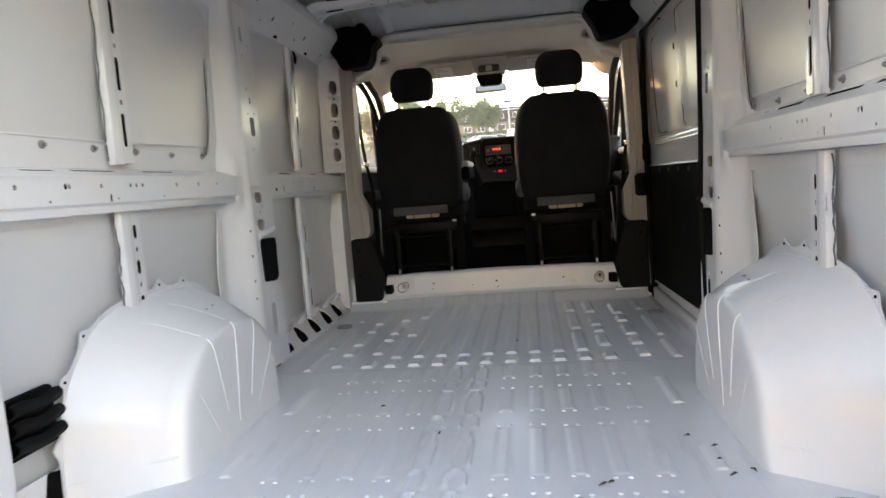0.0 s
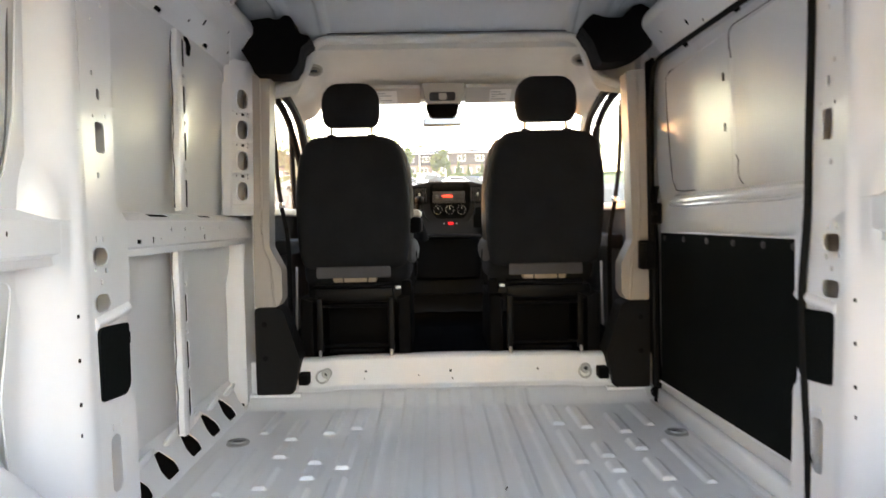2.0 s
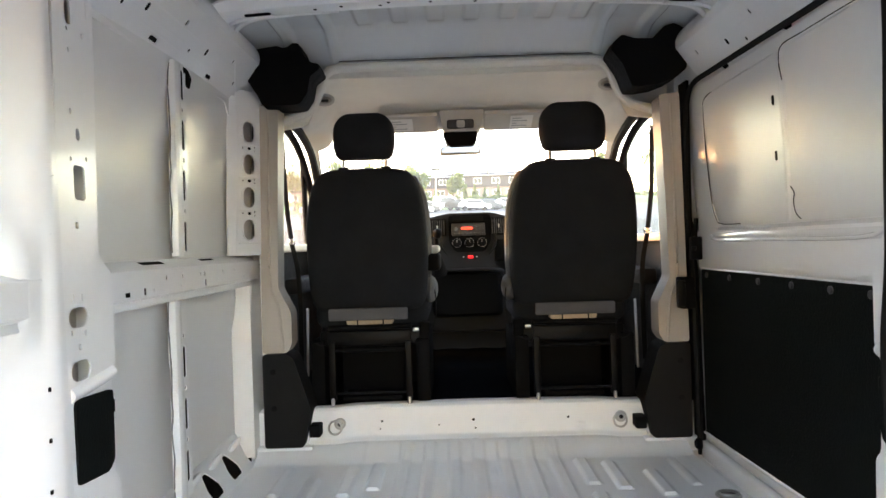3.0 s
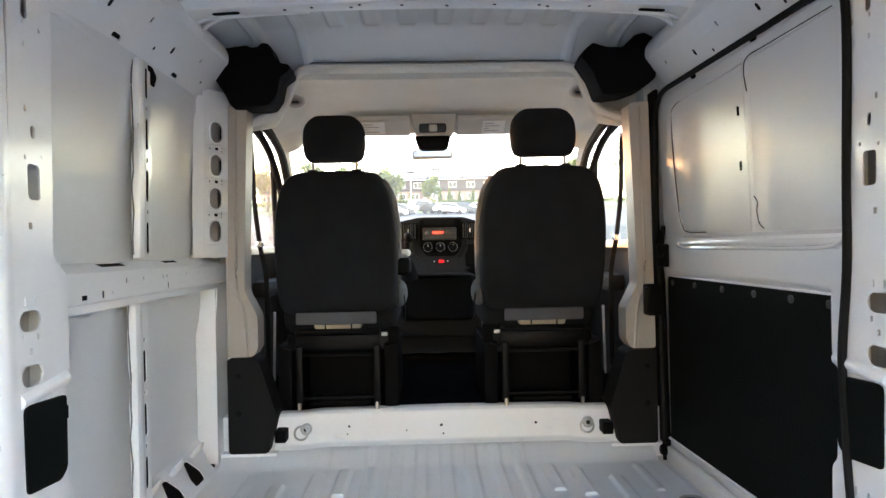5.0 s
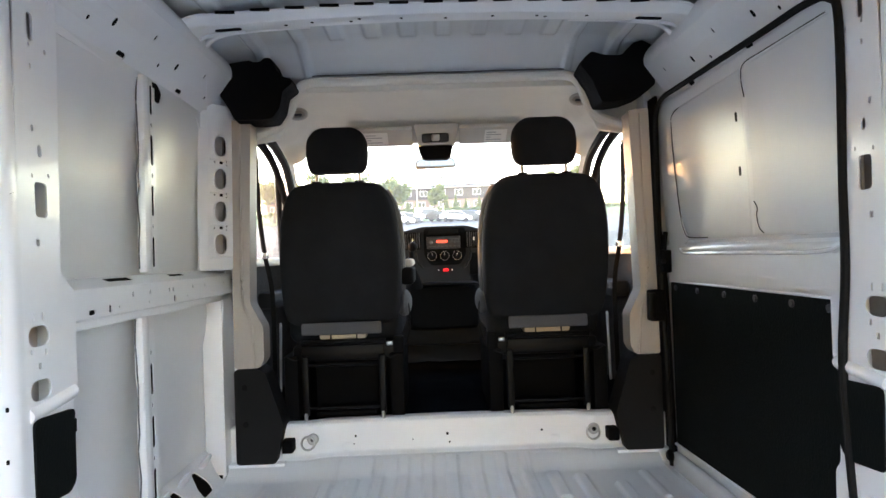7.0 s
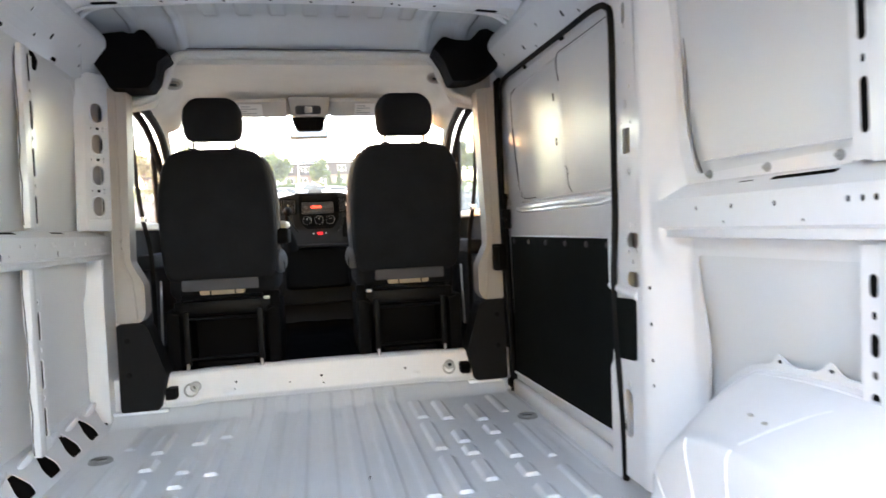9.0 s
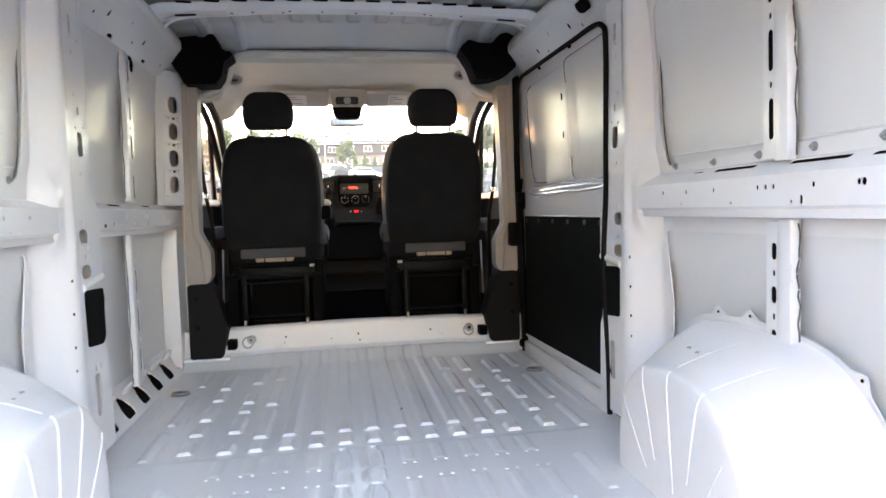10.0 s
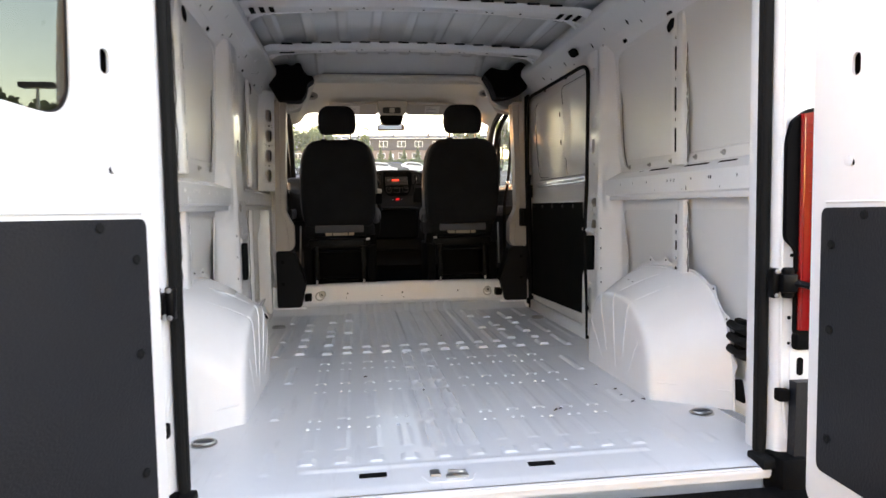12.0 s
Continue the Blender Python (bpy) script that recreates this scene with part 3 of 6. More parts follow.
def c_pillar(parent, s):
    """The pillar behind the side door: holed face, rounded flank to the rear bay, black cap."""
    f0, f1 = 1.535, 1.715
    outline = [(f0, 0.03), (1.72, 0.03), (1.722, 0.34), (1.703, 0.36), (1.703, 0.57), (1.724, 0.60), (1.73, 0.815), (1.678, 0.86), (1.686, 1.06), (1.70, 1.31), (1.705, 1.5), (f0 + 0.02, 1.5), (f0, 1.0)]
    k = 0.0 if s < 0 else -0.02
    holes = [rr(1.618 + k, 1.017, 0.043, 0.075, 0.010), rr(1.589 + k, 0.73, 0.073, 0.043), rr(1.589 + k, 0.618, 0.073, 0.043), rr(1.62 + k, 1.122, 0.015, 0.027), rr(1.597 + k, 1.168, 0.009, 0.014),
             rr(1.590 + k, 1.066, 0.008, 0.010), rr(1.648 + k, 1.072, 0.008, 0.010), rr(1.60 + k, 0.925, 0.012, 0.014, 0.002), rr(1.588 + k, 0.668, 0.010, 0.013, 0.002), rr(1.561 + k, 0.70, 0.007, 0.010, 0.002), rr(1.611 + k, 0.695, 0.010, 0.013, 0.002),
             rr(1.573 + k, 0.771, 0.005, 0.018), rr(1.604 + k, 0.771, 0.005, 0.018), rr(1.61, 0.22, 0.05, 0.14, 0.02), rr(1.60, 0.31, 0.008, 0.02), rr(1.64, 0.31, 0.008, 0.02), rr(1.60, 1.30, 0.007, 0.012), rr(1.655, 1.345, 0.009, 0.012), rr(1.605, 1.385, 0.022, 0.06, 0.010), rr(1.598, 1.345, 0.008, 0.010)]
    def place(u, v, w):
        return (s * (0.876 + 0.018 * (v - 0.6) + w), u, v)
    p = part("pillar", sheet(rounded(outline, 0.012), holes, place, 0.004), PAINT, parent)
    def flank(a, b):
        z = 0.03 + 1.47 * b
        y = f0 + 0.004 - 0.15 * a - 0.05 * a * (1 - smooth01(0.15, 0.55, b))
        x = 0.876 + 0.018 * (z - 0.6) - 0.002 * math.sin(min(1, a * 2.2) * math.pi) + 0.080 * smooth01(0.12, 0.85, a)
        x -= max(0, x - 0.892) * smooth01(0.62, 0.755, z) * (1 - smooth01(0.84, 0.99, z)) * (1 - smooth01(0.55, 1.0, a))
        return (s * x, y, z)
    part("pillar_flank", grid(flank, 24, 80), PAINT, p)
    part("pillar_edge", grid(lambda a, b: (s * (0.89 + 0.09 * a), f1 - 0.04, 0.03 + 1.47 * b), 2, 20), PAINT, p)
    part("hole_backing", sheet(rr(1.62, 0.76, 0.15, 1.42, 0.01), [], lambda u, v, w: (s * (0.935 + w), u, v), 0.004), CAVITY, p)
    part("pillar_shelf", grid(lambda a, b: (s * (0.878 - 0.012 * math.sin(math.pi * b)), f0 + 0.012 + 0.165 * a, 0.575 - 0.022 + 0.035 * b + 0.02 * a), 6, 8, thick=(s * 0.01, 0, 0)), PAINT, p)
    cap = sheet(rounded([(1.552, 0.385), (1.67, 0.375), (1.696, 0.395), (1.696, 0.555), (1.56, 0.562), (1.552, 0.55)], 0.012), [], lambda u, v, w: (s * (0.868 + w), u, v), 0.01)
    part("cap", cap, BOARD, p, "black cover over a pillar opening")
    part("cap_clip", box(min(s * 0.869, s * 0.88), max(s * 0.869, s * 0.88), 1.694, 1.705, 0.50, 0.53, 0.002), BLACKP, p)
    for z in (0.60, 0.50, 0.40, 0.33):
        part("square_hole", sheet(rr(1.485 + 0.02 * (z - 0.5), z, 0.006, 0.009, 0.002), [], lambda u, v, w: (s * (0.880 + w), u, v), 0.003), SHADE_BLACK, p)
    return p


def rear_bay(parent, s):
    fh = [rr(y, 0.79, 0.010, 0.013) for y in (1.277, 1.144, 1.007, 0.824, 0.794, 0.767, 0.640, 0.52, 0.35)] + [rr(y, 0.755, 0.008, 0.008) for y in (1.172, 0.93, 0.707, 0.45)] + [rr(0.676, 0.757, 0.010, 0.024), rr(0.507, 0.79, 0.013, 0.016), rr(0.2, 0.79, 0.012, 0.03)]
    ts = [rr(1.145, 0.042, 0.055, 0.008), rr(0.975, 0.042, 0.18, 0.015), rr(0.672, 0.042, 0.18, 0.015), rr(0.47, 0.042, 0.12, 0.014), rr(0.28, 0.042, 0.1, 0.014)]
    dz = 0.02 if s > 0 else 0.0
    belt_rail(parent, s, 0.13, 1.532, fh, ts, dz)
    part("rail_end", box(min(s * 0.885, s * 0.96), max(s * 0.885, s * 0.96), 0.125, 0.145, 0.74, 0.85, 0.004), PAINT, parent)
    up = [rounded([(0.17, 0.92), (1.36, 0.895), (1.40, 1.05), (1.415, 1.41), (1.36, 1.44), (0.17, 1.44)], 0.03)]
    fr = bay_frame(parent, s, 0.14, 1.43, 0.838, 1.47, up)
    for y, z in ((1.302, 0.892), (1.096, 0.890), (0.899, 0.893), (0.709, 0.895), (0.52, 0.897)):
        b = part("bolt", disc((s * 0.952, y, z), 0.011, "x", -s * 0.004, 10), ZINC, fr, "zinc washer and nut")
        part("nut", disc((s * 0.949, y, z), 0.006, "x", -s * 0.009, 6), ZINC, b)
    part("press_line", tube([(s * 0.951, 1.33, 0.928), (s * 0.951, 0.86, 0.920)], 0.003, 6), PAINT, fr)
    part("press_line", tube([(s * 0.951, 0.77, 0.917), (s * 0.951, 0.25, 0.917)], 0.003, 6), PAINT, fr)
    part("mastic", tube(arc([(s * 0.952, 1.405, 1.40), (s * 0.955, 1.398, 1.2), (s * 0.957, 1.390, 1.06), (s * 0.957, 1.372, 0.96), (s * 0.955, 1.34, 0.90)]), 0.0022, 6), MASTIC, fr, "grey mastic bead")
    post(parent, s, 0.722, 0.85 + dz, 1.455, 0.920, 0.03, 0.012, 0.10)
    post(parent, s, 0.715, 0.42, 0.735, 0.922, 0.0, 0.0, 0.03, 0.042)
    part("post_notch", sheet(rounded([(0.845, 1.415), (0.885, 1.40), (0.90, 1.43), (0.87, 1.452), (0.84, 1.452)], 0.01), [], yz(0.926, s), 0.003), SHADE_BLACK, parent)
    lo = [rounded([(0.20, 0.12), (1.36, 0.10), (1.33, 0.45), (1.38, 0.69), (0.20, 0.70)], 0.03)]
    def place(u, v, w):
        return (s * (0.956 + w), u, v)
    part("lower_frame", sheet(rounded([(0.14, 0.02), (1.42, 0.02), (1.42, 0.735), (0.14, 0.735)], 0.004), lo, place, 0.004), PAINT, parent)


for w_, s_ in ((wall_left, -1), (wall_right, 1)):
    rear_bay(w_, s_)
    c_pillar(w_, s_)


def cant_holes(ys):
    def make(L):
        out = []
        for i, y in enumerate(ys):
            k = i % 4
            if k == 0:
                out.append(rr(y, L * 0.55, 0.016, 0.026))
            elif k == 1:
                out.append(rr(y, L * 0.22, 0.05, 0.020))
            elif k == 2:
                out.append(rr(y, L * 0.72, 0.010, 0.020))
            else:
                out.append(rr(y, L * 0.4, 0.012, 0.014))
        return out
    return make


cant_rail(wall_left, -1, 0.1, 2.86, cant_holes([0.3 + 0.105 * i for i in range(24)]))
cant_rail(wall_right, 1, 0.1, 2.80, cant_holes([0.34 + 0.107 * i for i in range(23)]))
part("rail_slot", sheet(rr(1.80, 0, 0.10, 0.04), [], lambda u, v, w: (0.857 - v * 0.6 + w, u, 1.535 + v * 0.85), -0.012), SHADE_BLACK, wall_right)

# left front bay
left_front_holes = [rr(y, 0.79, 0.010, 0.016) for y in (2.05, 2.16, 2.30, 2.33, 2.50, 2.62, 2.83)] + [rr(y, 0.76, 0.014, 0.02, 0.002) for y in (1.92, 2.34)] + [rr(y, 0.762, 0.008, 0.010) for y in (1.97, 2.15, 2.45, 2.72, 2.78)] + [rr(1.83, 0.758, 0.03, 0.012, 0.002)]
belt_rail(wall_left, -1, 1.72, 2.93, left_front_holes, [rr(2.05, 0.043, 0.15, 0.024, 0.006), rr(2.46, 0.044, 0.13, 0.02, 0.006)])
bay_frame(wall_left, -1, 1.70, 2.80, 0.838, 1.47, [rounded([(1.755, 0.845), (2.73, 0.845), (2.77, 1.36), (2.70, 1.435), (1.75, 1.435)], 0.015)])
post(wall_left, -1, 2.150, 0.85, 1.455, 0.912, 0.05, 0.012, 0.06)
post(wall_left, -1, 2.115, 0.105, 0.735, 0.912, -0.01, 0.0, 0.10)
part("post_notch", sheet(rounded([(2.29, 1.40), (2.33, 1.39), (2.35, 1.43), (2.32, 1.452), (2.28, 1.452)], 0.01), [], yz(0.922, -1), 0.003), SHADE_BLACK, wall_left)
part("press_line", tube([(-0.952, 2.30, 1.40), (-0.952, 2.55, 1.405)], 0.003, 6), SKIN, wall_left)

# left B-pillar with its ladder of oval holes
LADDER = (1.335, 1.205, 1.074, 0.944)
ladder = lambda u, v, w: (-(0.928 - 0.55 * u + 0.85 * w - 0.012 * smooth01(0.85, 1.4, v)), 2.77 + 0.84 * u + 0.5 * w, v)  # noqa: E731
bh = []
for zz in LADDER:
    bh.append(rr(0.058, zz, 0.056, 0.082))
for zz in (1.27, 1.14, 1.009):
    bh += [rr(0.062, zz, 0.018, 0.011, 0.002), rr(0.030, zz, 0.008, 0.008), rr(0.088, zz + 0.006, 0.008, 0.008), rr(0.088, zz - 0.008, 0.008, 0.006)]
p_ = part("pillar", sheet(rounded([(-0.004, 0.84), (0.122, 0.84), (0.122, 1.50), (0.0, 1.50)], 0.01), bh, ladder, 0.004), PAINT, wall_left)
part("hole_backing", sheet(rr(0.06, 1.15, 0.105, 0.56, 0.01), [], lambda u, v, w: ladder(u, v, w + 0.05), 0.004), CAVITY, p_)
# near-black strips added behind the ladder, shade painted into its small holes
for zz in (1.27, 1.14, 1.009):
    part("ladder_shade", sheet(rr(0.06, zz, 0.09, 0.030, 0.004), [], lambda u, v, w: ladder(u, v, w + 0.008), 0.003), SHADE_BLACK, p_)
part("ladder_shade", sheet(rr(0.098, 1.15, 0.016, 0.55, 0.004), [], lambda u, v, w: ladder(u, v, w + 0.012), 0.004), SHADE_BLACK, p_)
for zz in LADDER:
    part("hole_rim", tube([ladder(u, v, -0.001) for u, v in rr(0.058, zz, 0.060, 0.086)], 0.003, 6, closed=True, up=(1, 0, 0)), PAINT, p_)
    part("ladder_ledge", tube([ladder(0.008, zz - 0.055, -0.002), ladder(0.112, zz - 0.052, -0.002)], 0.003, 6), PAINT, p_)
part("pillar_bend", grid(lambda a, b: (-(0.928 + 0.03 * (1 - a) - 0.012 * smooth01(0.85, 1.4, 0.84 + 0.63 * b)), 2.735 + 0.035 * a, 0.84 + 0.63 * b), 4, 10), PAINT, p_)
part("pillar_foot", sheet(rounded([(2.83, 0.02), (2.99, 0.02), (2.99, 0.84), (2.90, 0.84), (2.86, 0.74), (2.84, 0.6)], 0.012), [rr(2.93, 0.66, 0.008, 0.01), rr(2.93, 0.42, 0.008, 0.01), rr(2.935, 0.22, 0.012, 0.012, 0.002)], yz(0.905, -1), 0.006), PAINT, wall_left)
part("pillar_return", box(-0.985, -0.905, 2.83, 2.842, 0.02, 0.745, 0.003), PAINT, wall_left)
part("seam", box(-0.9195, -0.9035, 2.86, 2.99, 0.796, 0.800, 0.0), SHADE_BLACK, wall_left)

# sloping left sill with six drop-shaped holes
A_, B_ = Vector((0.896, -0.002)), Vector((0.985, 0.124))
LS = (B_ - A_).length


def sill_place(u, v, w):
    q = A_ + (B_ - A_) * (v / LS)
    return (-(q.x + 0.7 * w), u, q.y - 0.7 * w)


drops = []
for cy in (1.85, 2.045, 2.245, 2.445, 2.64, 2.835):
    drops.append(rounded([(cy - 0.045, 0.022), (cy + 0.045, 0.022), (cy + 0.052, 0.055), (cy + 0.015, 0.115), (cy - 0.02, 0.122), (cy - 0.05, 0.06)], 0.012))
sill_l = part("sill", sheet(rounded([(1.70, 0), (2.95, 0), (2.95, LS), (1.70, LS)], 0.003), drops, sill_place, 0.004), PAINT, wall_left, "white sloping sill with drop-shaped holes")
# backing in near-black, shade painted behind the drop-shaped holes
part("hole_backing", sheet([(1.72, 0.012), (2.93, 0.012), (2.93, LS - 0.012), (1.72, LS - 0.012)], [], lambda u, v, w: sill_place(u, v, w + 0.03), 0.004), SHADE_BLACK, sill_l)
for cy in (1.945, 2.145, 2.345, 2.54, 2.74):
    bm = bmesh.new()
    bmesh.ops.create_uvsphere(bm, u_segments=14, v_segments=8, radius=1.0, matrix=pose(-0.962, cy, 0.096, 0, -55, 0) @ Matrix.Diagonal((0.045, 0.05, 0.012, 1)))
    part("boss", bm, PAINT, sill_l)

# proud ends of the pressed ribs, and the closing corners of the floor
bm = bmesh.new()
bmesh.ops.create_uvsphere(bm, u_segments=10, v_segments=6, radius=1.0, matrix=Matrix.Diagonal((0.0075, 0.006, 0.0050, 1)))
bmesh.ops.delete(bm, geom=[v for v in bm.verts if v.co.z < -0.001], context="VERTS")
RIB_END = finish(bm, "rib_end", 60)
RIB_END.materials.append(FLOORP)
for k in range(-5, 6):
    if k in (-1, 0):
        continue
    for yy in (1.37, 1.255, 1.02, 0.905, 0.57, 0.485):
        for dx in (-0.017, 0.017):
            shared("rib_end", RIB_END, floor, (k * PITCH + dx, yy + 0.006 * ((k * 7 + int(yy * 100)) % 3), 0.003))
for sx in (-1, 1):
    part("floor_corner", box(min(sx * 0.68, sx * 0.93), max(sx * 0.68, sx * 0.93), 2.86, 3.05, -0.06, 0.048, 0.002), PAINT, floor)
    part("corner_block", box(min(sx * 0.70, sx * 1.0), max(sx * 0.70, sx * 1.0), 2.90, 3.10, -0.06, 0.185, 0.002), PAINT, floor)

# ---- wheel arches ----


def arch_profile(pts, n):
    """Even samples along a polyline of (y, z), smoothed."""
    line = arc([(a, b, 0) for a, b in pts], 10)
    d = [0.0]
    for p, q in zip(line, line[1:]):
        d.append(d[-1] + (q - p).length)
    out = []
    for i in range(n + 1):
        t = d[-1] * i / n
        k = max(j for j in range(len(d)) if d[j] <= t + 1e-9)
        k = min(k, len(line) - 2)
        f = (t - d[k]) / max(1e-9, d[k + 1] - d[k])
        q = line[k].lerp(line[k + 1], f)
        out.append((q.x, q.y))
    return out


# radial share and distance from the middle of the arch's inner face
FACE = ((0.0, 0.714), (0.02, 0.714), (0.35, 0.714), (0.6, 0.714), (0.8, 0.7145), (0.88, 0.7155), (0.92, 0.7175), (0.95, 0.7205), (0.972, 0.7255), (0.988, 0.733), (1.0, 0.744))


def wheel_arch(s, label):
    N = 150
    pi_ = arch_profile([(1.245, 0), (1.24, 0.12), (1.21, 0.23), (1.13, 0.318), (1.03, 0.350), (0.90, 0.358), (0.80, 0.345), (0.705, 0.302), (0.635, 0.23), (0.60, 0.15), (0.582, 0.06), (0.575, 0.0)], N)
    po = arch_profile([(1.36, 0), (1.355, 0.18), (1.29, 0.33), (1.16, 0.432), (1.04, 0.455), (0.85, 0.462), (0.70, 0.448), (0.60, 0.41), (0.52, 0.335), (0.468, 0.25), (0.442, 0.13), (0.435, 0.0)], N)
    c = (0.90, 0.0)
    bm, rows = bmesh.new(), []
    for i in range(N + 1):
        t, (a, b), (e, f) = i / N, pi_[i], po[i]
        row = []
        for k, x in FACE[1:]:
            row.append((x, c[0] + (a - c[0]) * k, c[1] + (b - c[1]) * k))
        for g in (0.08, 0.25, 0.5, 0.75, 1.0):
            bend = 0.012 * math.sin(math.pi * g)
            row.append((0.744 + 0.203 * g, a + (e - a) * g, b + (f - b) * g + bend * min(1, b * 4)))
        rows.append([bm.verts.new((s * x, y, max(z, -0.002))) for x, y, z in row])
    for r0, r1 in zip(rows, rows[1:]):
        for j in range(len(r0) - 1):
            bm.faces.new((r0[j], r0[j + 1], r1[j + 1], r1[j]))
    ob = solid("wheel_arch", bm, PAINT, label, "wheel arch", "wheel arches", at=(s * 0.83, 0.88, 0), smooth=50)
    # welded flange with ears along the wall
    fb = bmesh.new()
    prev = None
    for i in range(N + 1):
        e, f = po[i]
        d = Vector((e - c[0], f - c[1])).normalized()
        t = i / N
        ear = 0.014 + 0.024 * sum(math.exp(-((t - q) / 0.013) ** 2) for q in (0.40, 0.485, 0.72, 0.80, 0.9))
        cur = [fb.verts.new((s * x, e + d.x * k, max(0, f + d.y * k))) for x, k in ((0.947, -0.002), (0.942, ear), (0.946, ear))]
        if prev:
            for j in range(2):
                fb.faces.new((prev[j], prev[j + 1], cur[j + 1], cur[j]))
        prev = cur
    part("flange", fb, PAINT, ob)
    for t in (0.40, 0.485, 0.72, 0.80):
        e, f = po[round(t * N)]
        d = Vector((e - c[0], f - c[1])).normalized() * 0.022
        part("flange_hole", disc((s * 0.9435, e + d.x, f + d.y), 0.004, "x", -s * 0.003, 8), SHADE_BLACK, ob)
    for y, z in ((0.93, 0.395), (0.97, 0.40)):
        part("dent", disc((s * 0.80, y, z), 0.006, "z", 0.004, 8), ZINC, ob)
    # beads pressed into the inner face and the sloping top
    def on_face(y, z):
        """A point of the inner face, which rounds over into the top."""
        r, a = math.hypot(y - c[0], z), math.atan2(z, y - c[0])
        q = min(pi_, key=lambda q: abs(math.atan2(q[1], q[0] - c[0]) - a))
        k = min(1.0, r / math.hypot(q[0] - c[0], q[1]))
        x = next(x0 + (x1 - x0) * (k - k0) / (k1 - k0) for (k0, x0), (k1, x1) in zip(FACE, FACE[1:]) if k <= k1)
        return (s * (x - 0.0003), y, z)
    for y0, z0, y1, z1, r in ((1.195, 0.225, 1.045, 0.06, 0.0026), (1.075, 0.332, 0.995, 0.10, 0.0028), (0.935, 0.352, 0.90, 0.05, 0.0030), (0.785, 0.335, 0.835, 0.10, 0.0026), (0.69, 0.20, 0.775, 0.06, 0.0014)):
        part("bead", tube([on_face(y0 + (y1 - y0) * k, z0 + (z1 - z0) * k) for k in (0.0, 0.02, 0.05, 0.09, 0.15, 0.25, 0.4, 0.6, 0.8, 1.0)], [r] * 8 + [r * 0.7, r * 0.35], 6), PAINT, ob)
    def on_top(y, x):
        """A point of the sloping top at the given station and distance from the middle."""
        g = (x - 0.744) / 0.203
        i = min((i for i in range(N + 1) if pi_[i][1] > 0.2), key=lambda i: abs(pi_[i][0] + (po[i][0] - pi_[i][0]) * g - y))
        return (s * x, y, pi_[i][1] + (po[i][1] - pi_[i][1]) * g + 0.012 * math.sin(math.pi * g) - 0.0005)
    for y0, y1, x1, r in ((0.935, 0.85, 0.875, 0.0022), (0.785, 0.70, 0.875, 0.0018)):
        part("bead", tube(arc([on_top(y0 + (y1 - y0) * k, 0.748 + (x1 - 0.748) * k) for k in (0.0, 0.33, 0.66, 1.0)]), [r] * 14 + [r * 0.5] * 5, 6), PAINT, ob)
    part("bead", tube(arc([on_top(y, 0.928) for y in (1.12, 1.0, 0.9, 0.80)]), 0.0035, 6), PAINT, ob)
    part("fold", tube(arc([(s * 0.735, 0.5785, 0.072), (s * 0.80, 0.545, 0.070), (s * 0.87, 0.500, 0.068), (s * 0.94, 0.440, 0.066)]), 0.003, 6), PAINT, ob)
    return ob


wheel_arch(-1, "white painted wheel arch beside the load floor")
wheel_arch(1, "white painted wheel arch beside the load floor")

for y, z, dy, dz in ((1.515, 1.02, 0.010, 0.004), (1.52, 0.93, 0.004, 0.007), (1.508, 0.905, 0.006, -0.002)):
    part("scuff", tube([(-0.8832, y, z), (-0.8832, y + dy, z + dz)], 0.0012, 5), MASTIC, wall_left, "dark scuff mark")


# ---- roof ----
def roof_z(x, y):
    z = 1.755 - 0.05 * (abs(x) / 0.9) ** 2.5 - 0.10 * smooth01(2.80, 3.04, y)
    if 2.44 < y < 3.0:
        for cx in (-0.55, 0.55):
            z -= 0.016 * (1 - smooth01(0.012, 0.024, abs(x - cx))) * smooth01(2.45, 2.5, y)
        for cx in (-0.72, 0.72):
            z -= 0.022 * (1 - smooth01(0.018, 0.032, abs(x - cx)))
        for k in range(-3, 4):
            z -= 0.011 * (1 - smooth01(0.030, 0.034, abs(x - k * 0.14 - 0.02))) * smooth01(2.56, 2.58, y) * (1 - smooth01(2.80, 2.82, y))
    else:
        for k in range(-4, 5):
            z -= 0.012 * (1 - smooth01(0.022, 0.032, abs(x - k * 0.19)))
    return z


ceiling = solid("ceiling", grid(lambda a, b: (-0.9 + 1.8 * a, 0.0 + 3.1 * b, roof_z(-0.9 + 1.8 * a, 3.1 * b)), 240, 120, thick=(0, 0, 0.045)), ROOFP,
                "bare white sheet-metal roof with pressed beads", "ceiling", kind="structure", smooth=60)


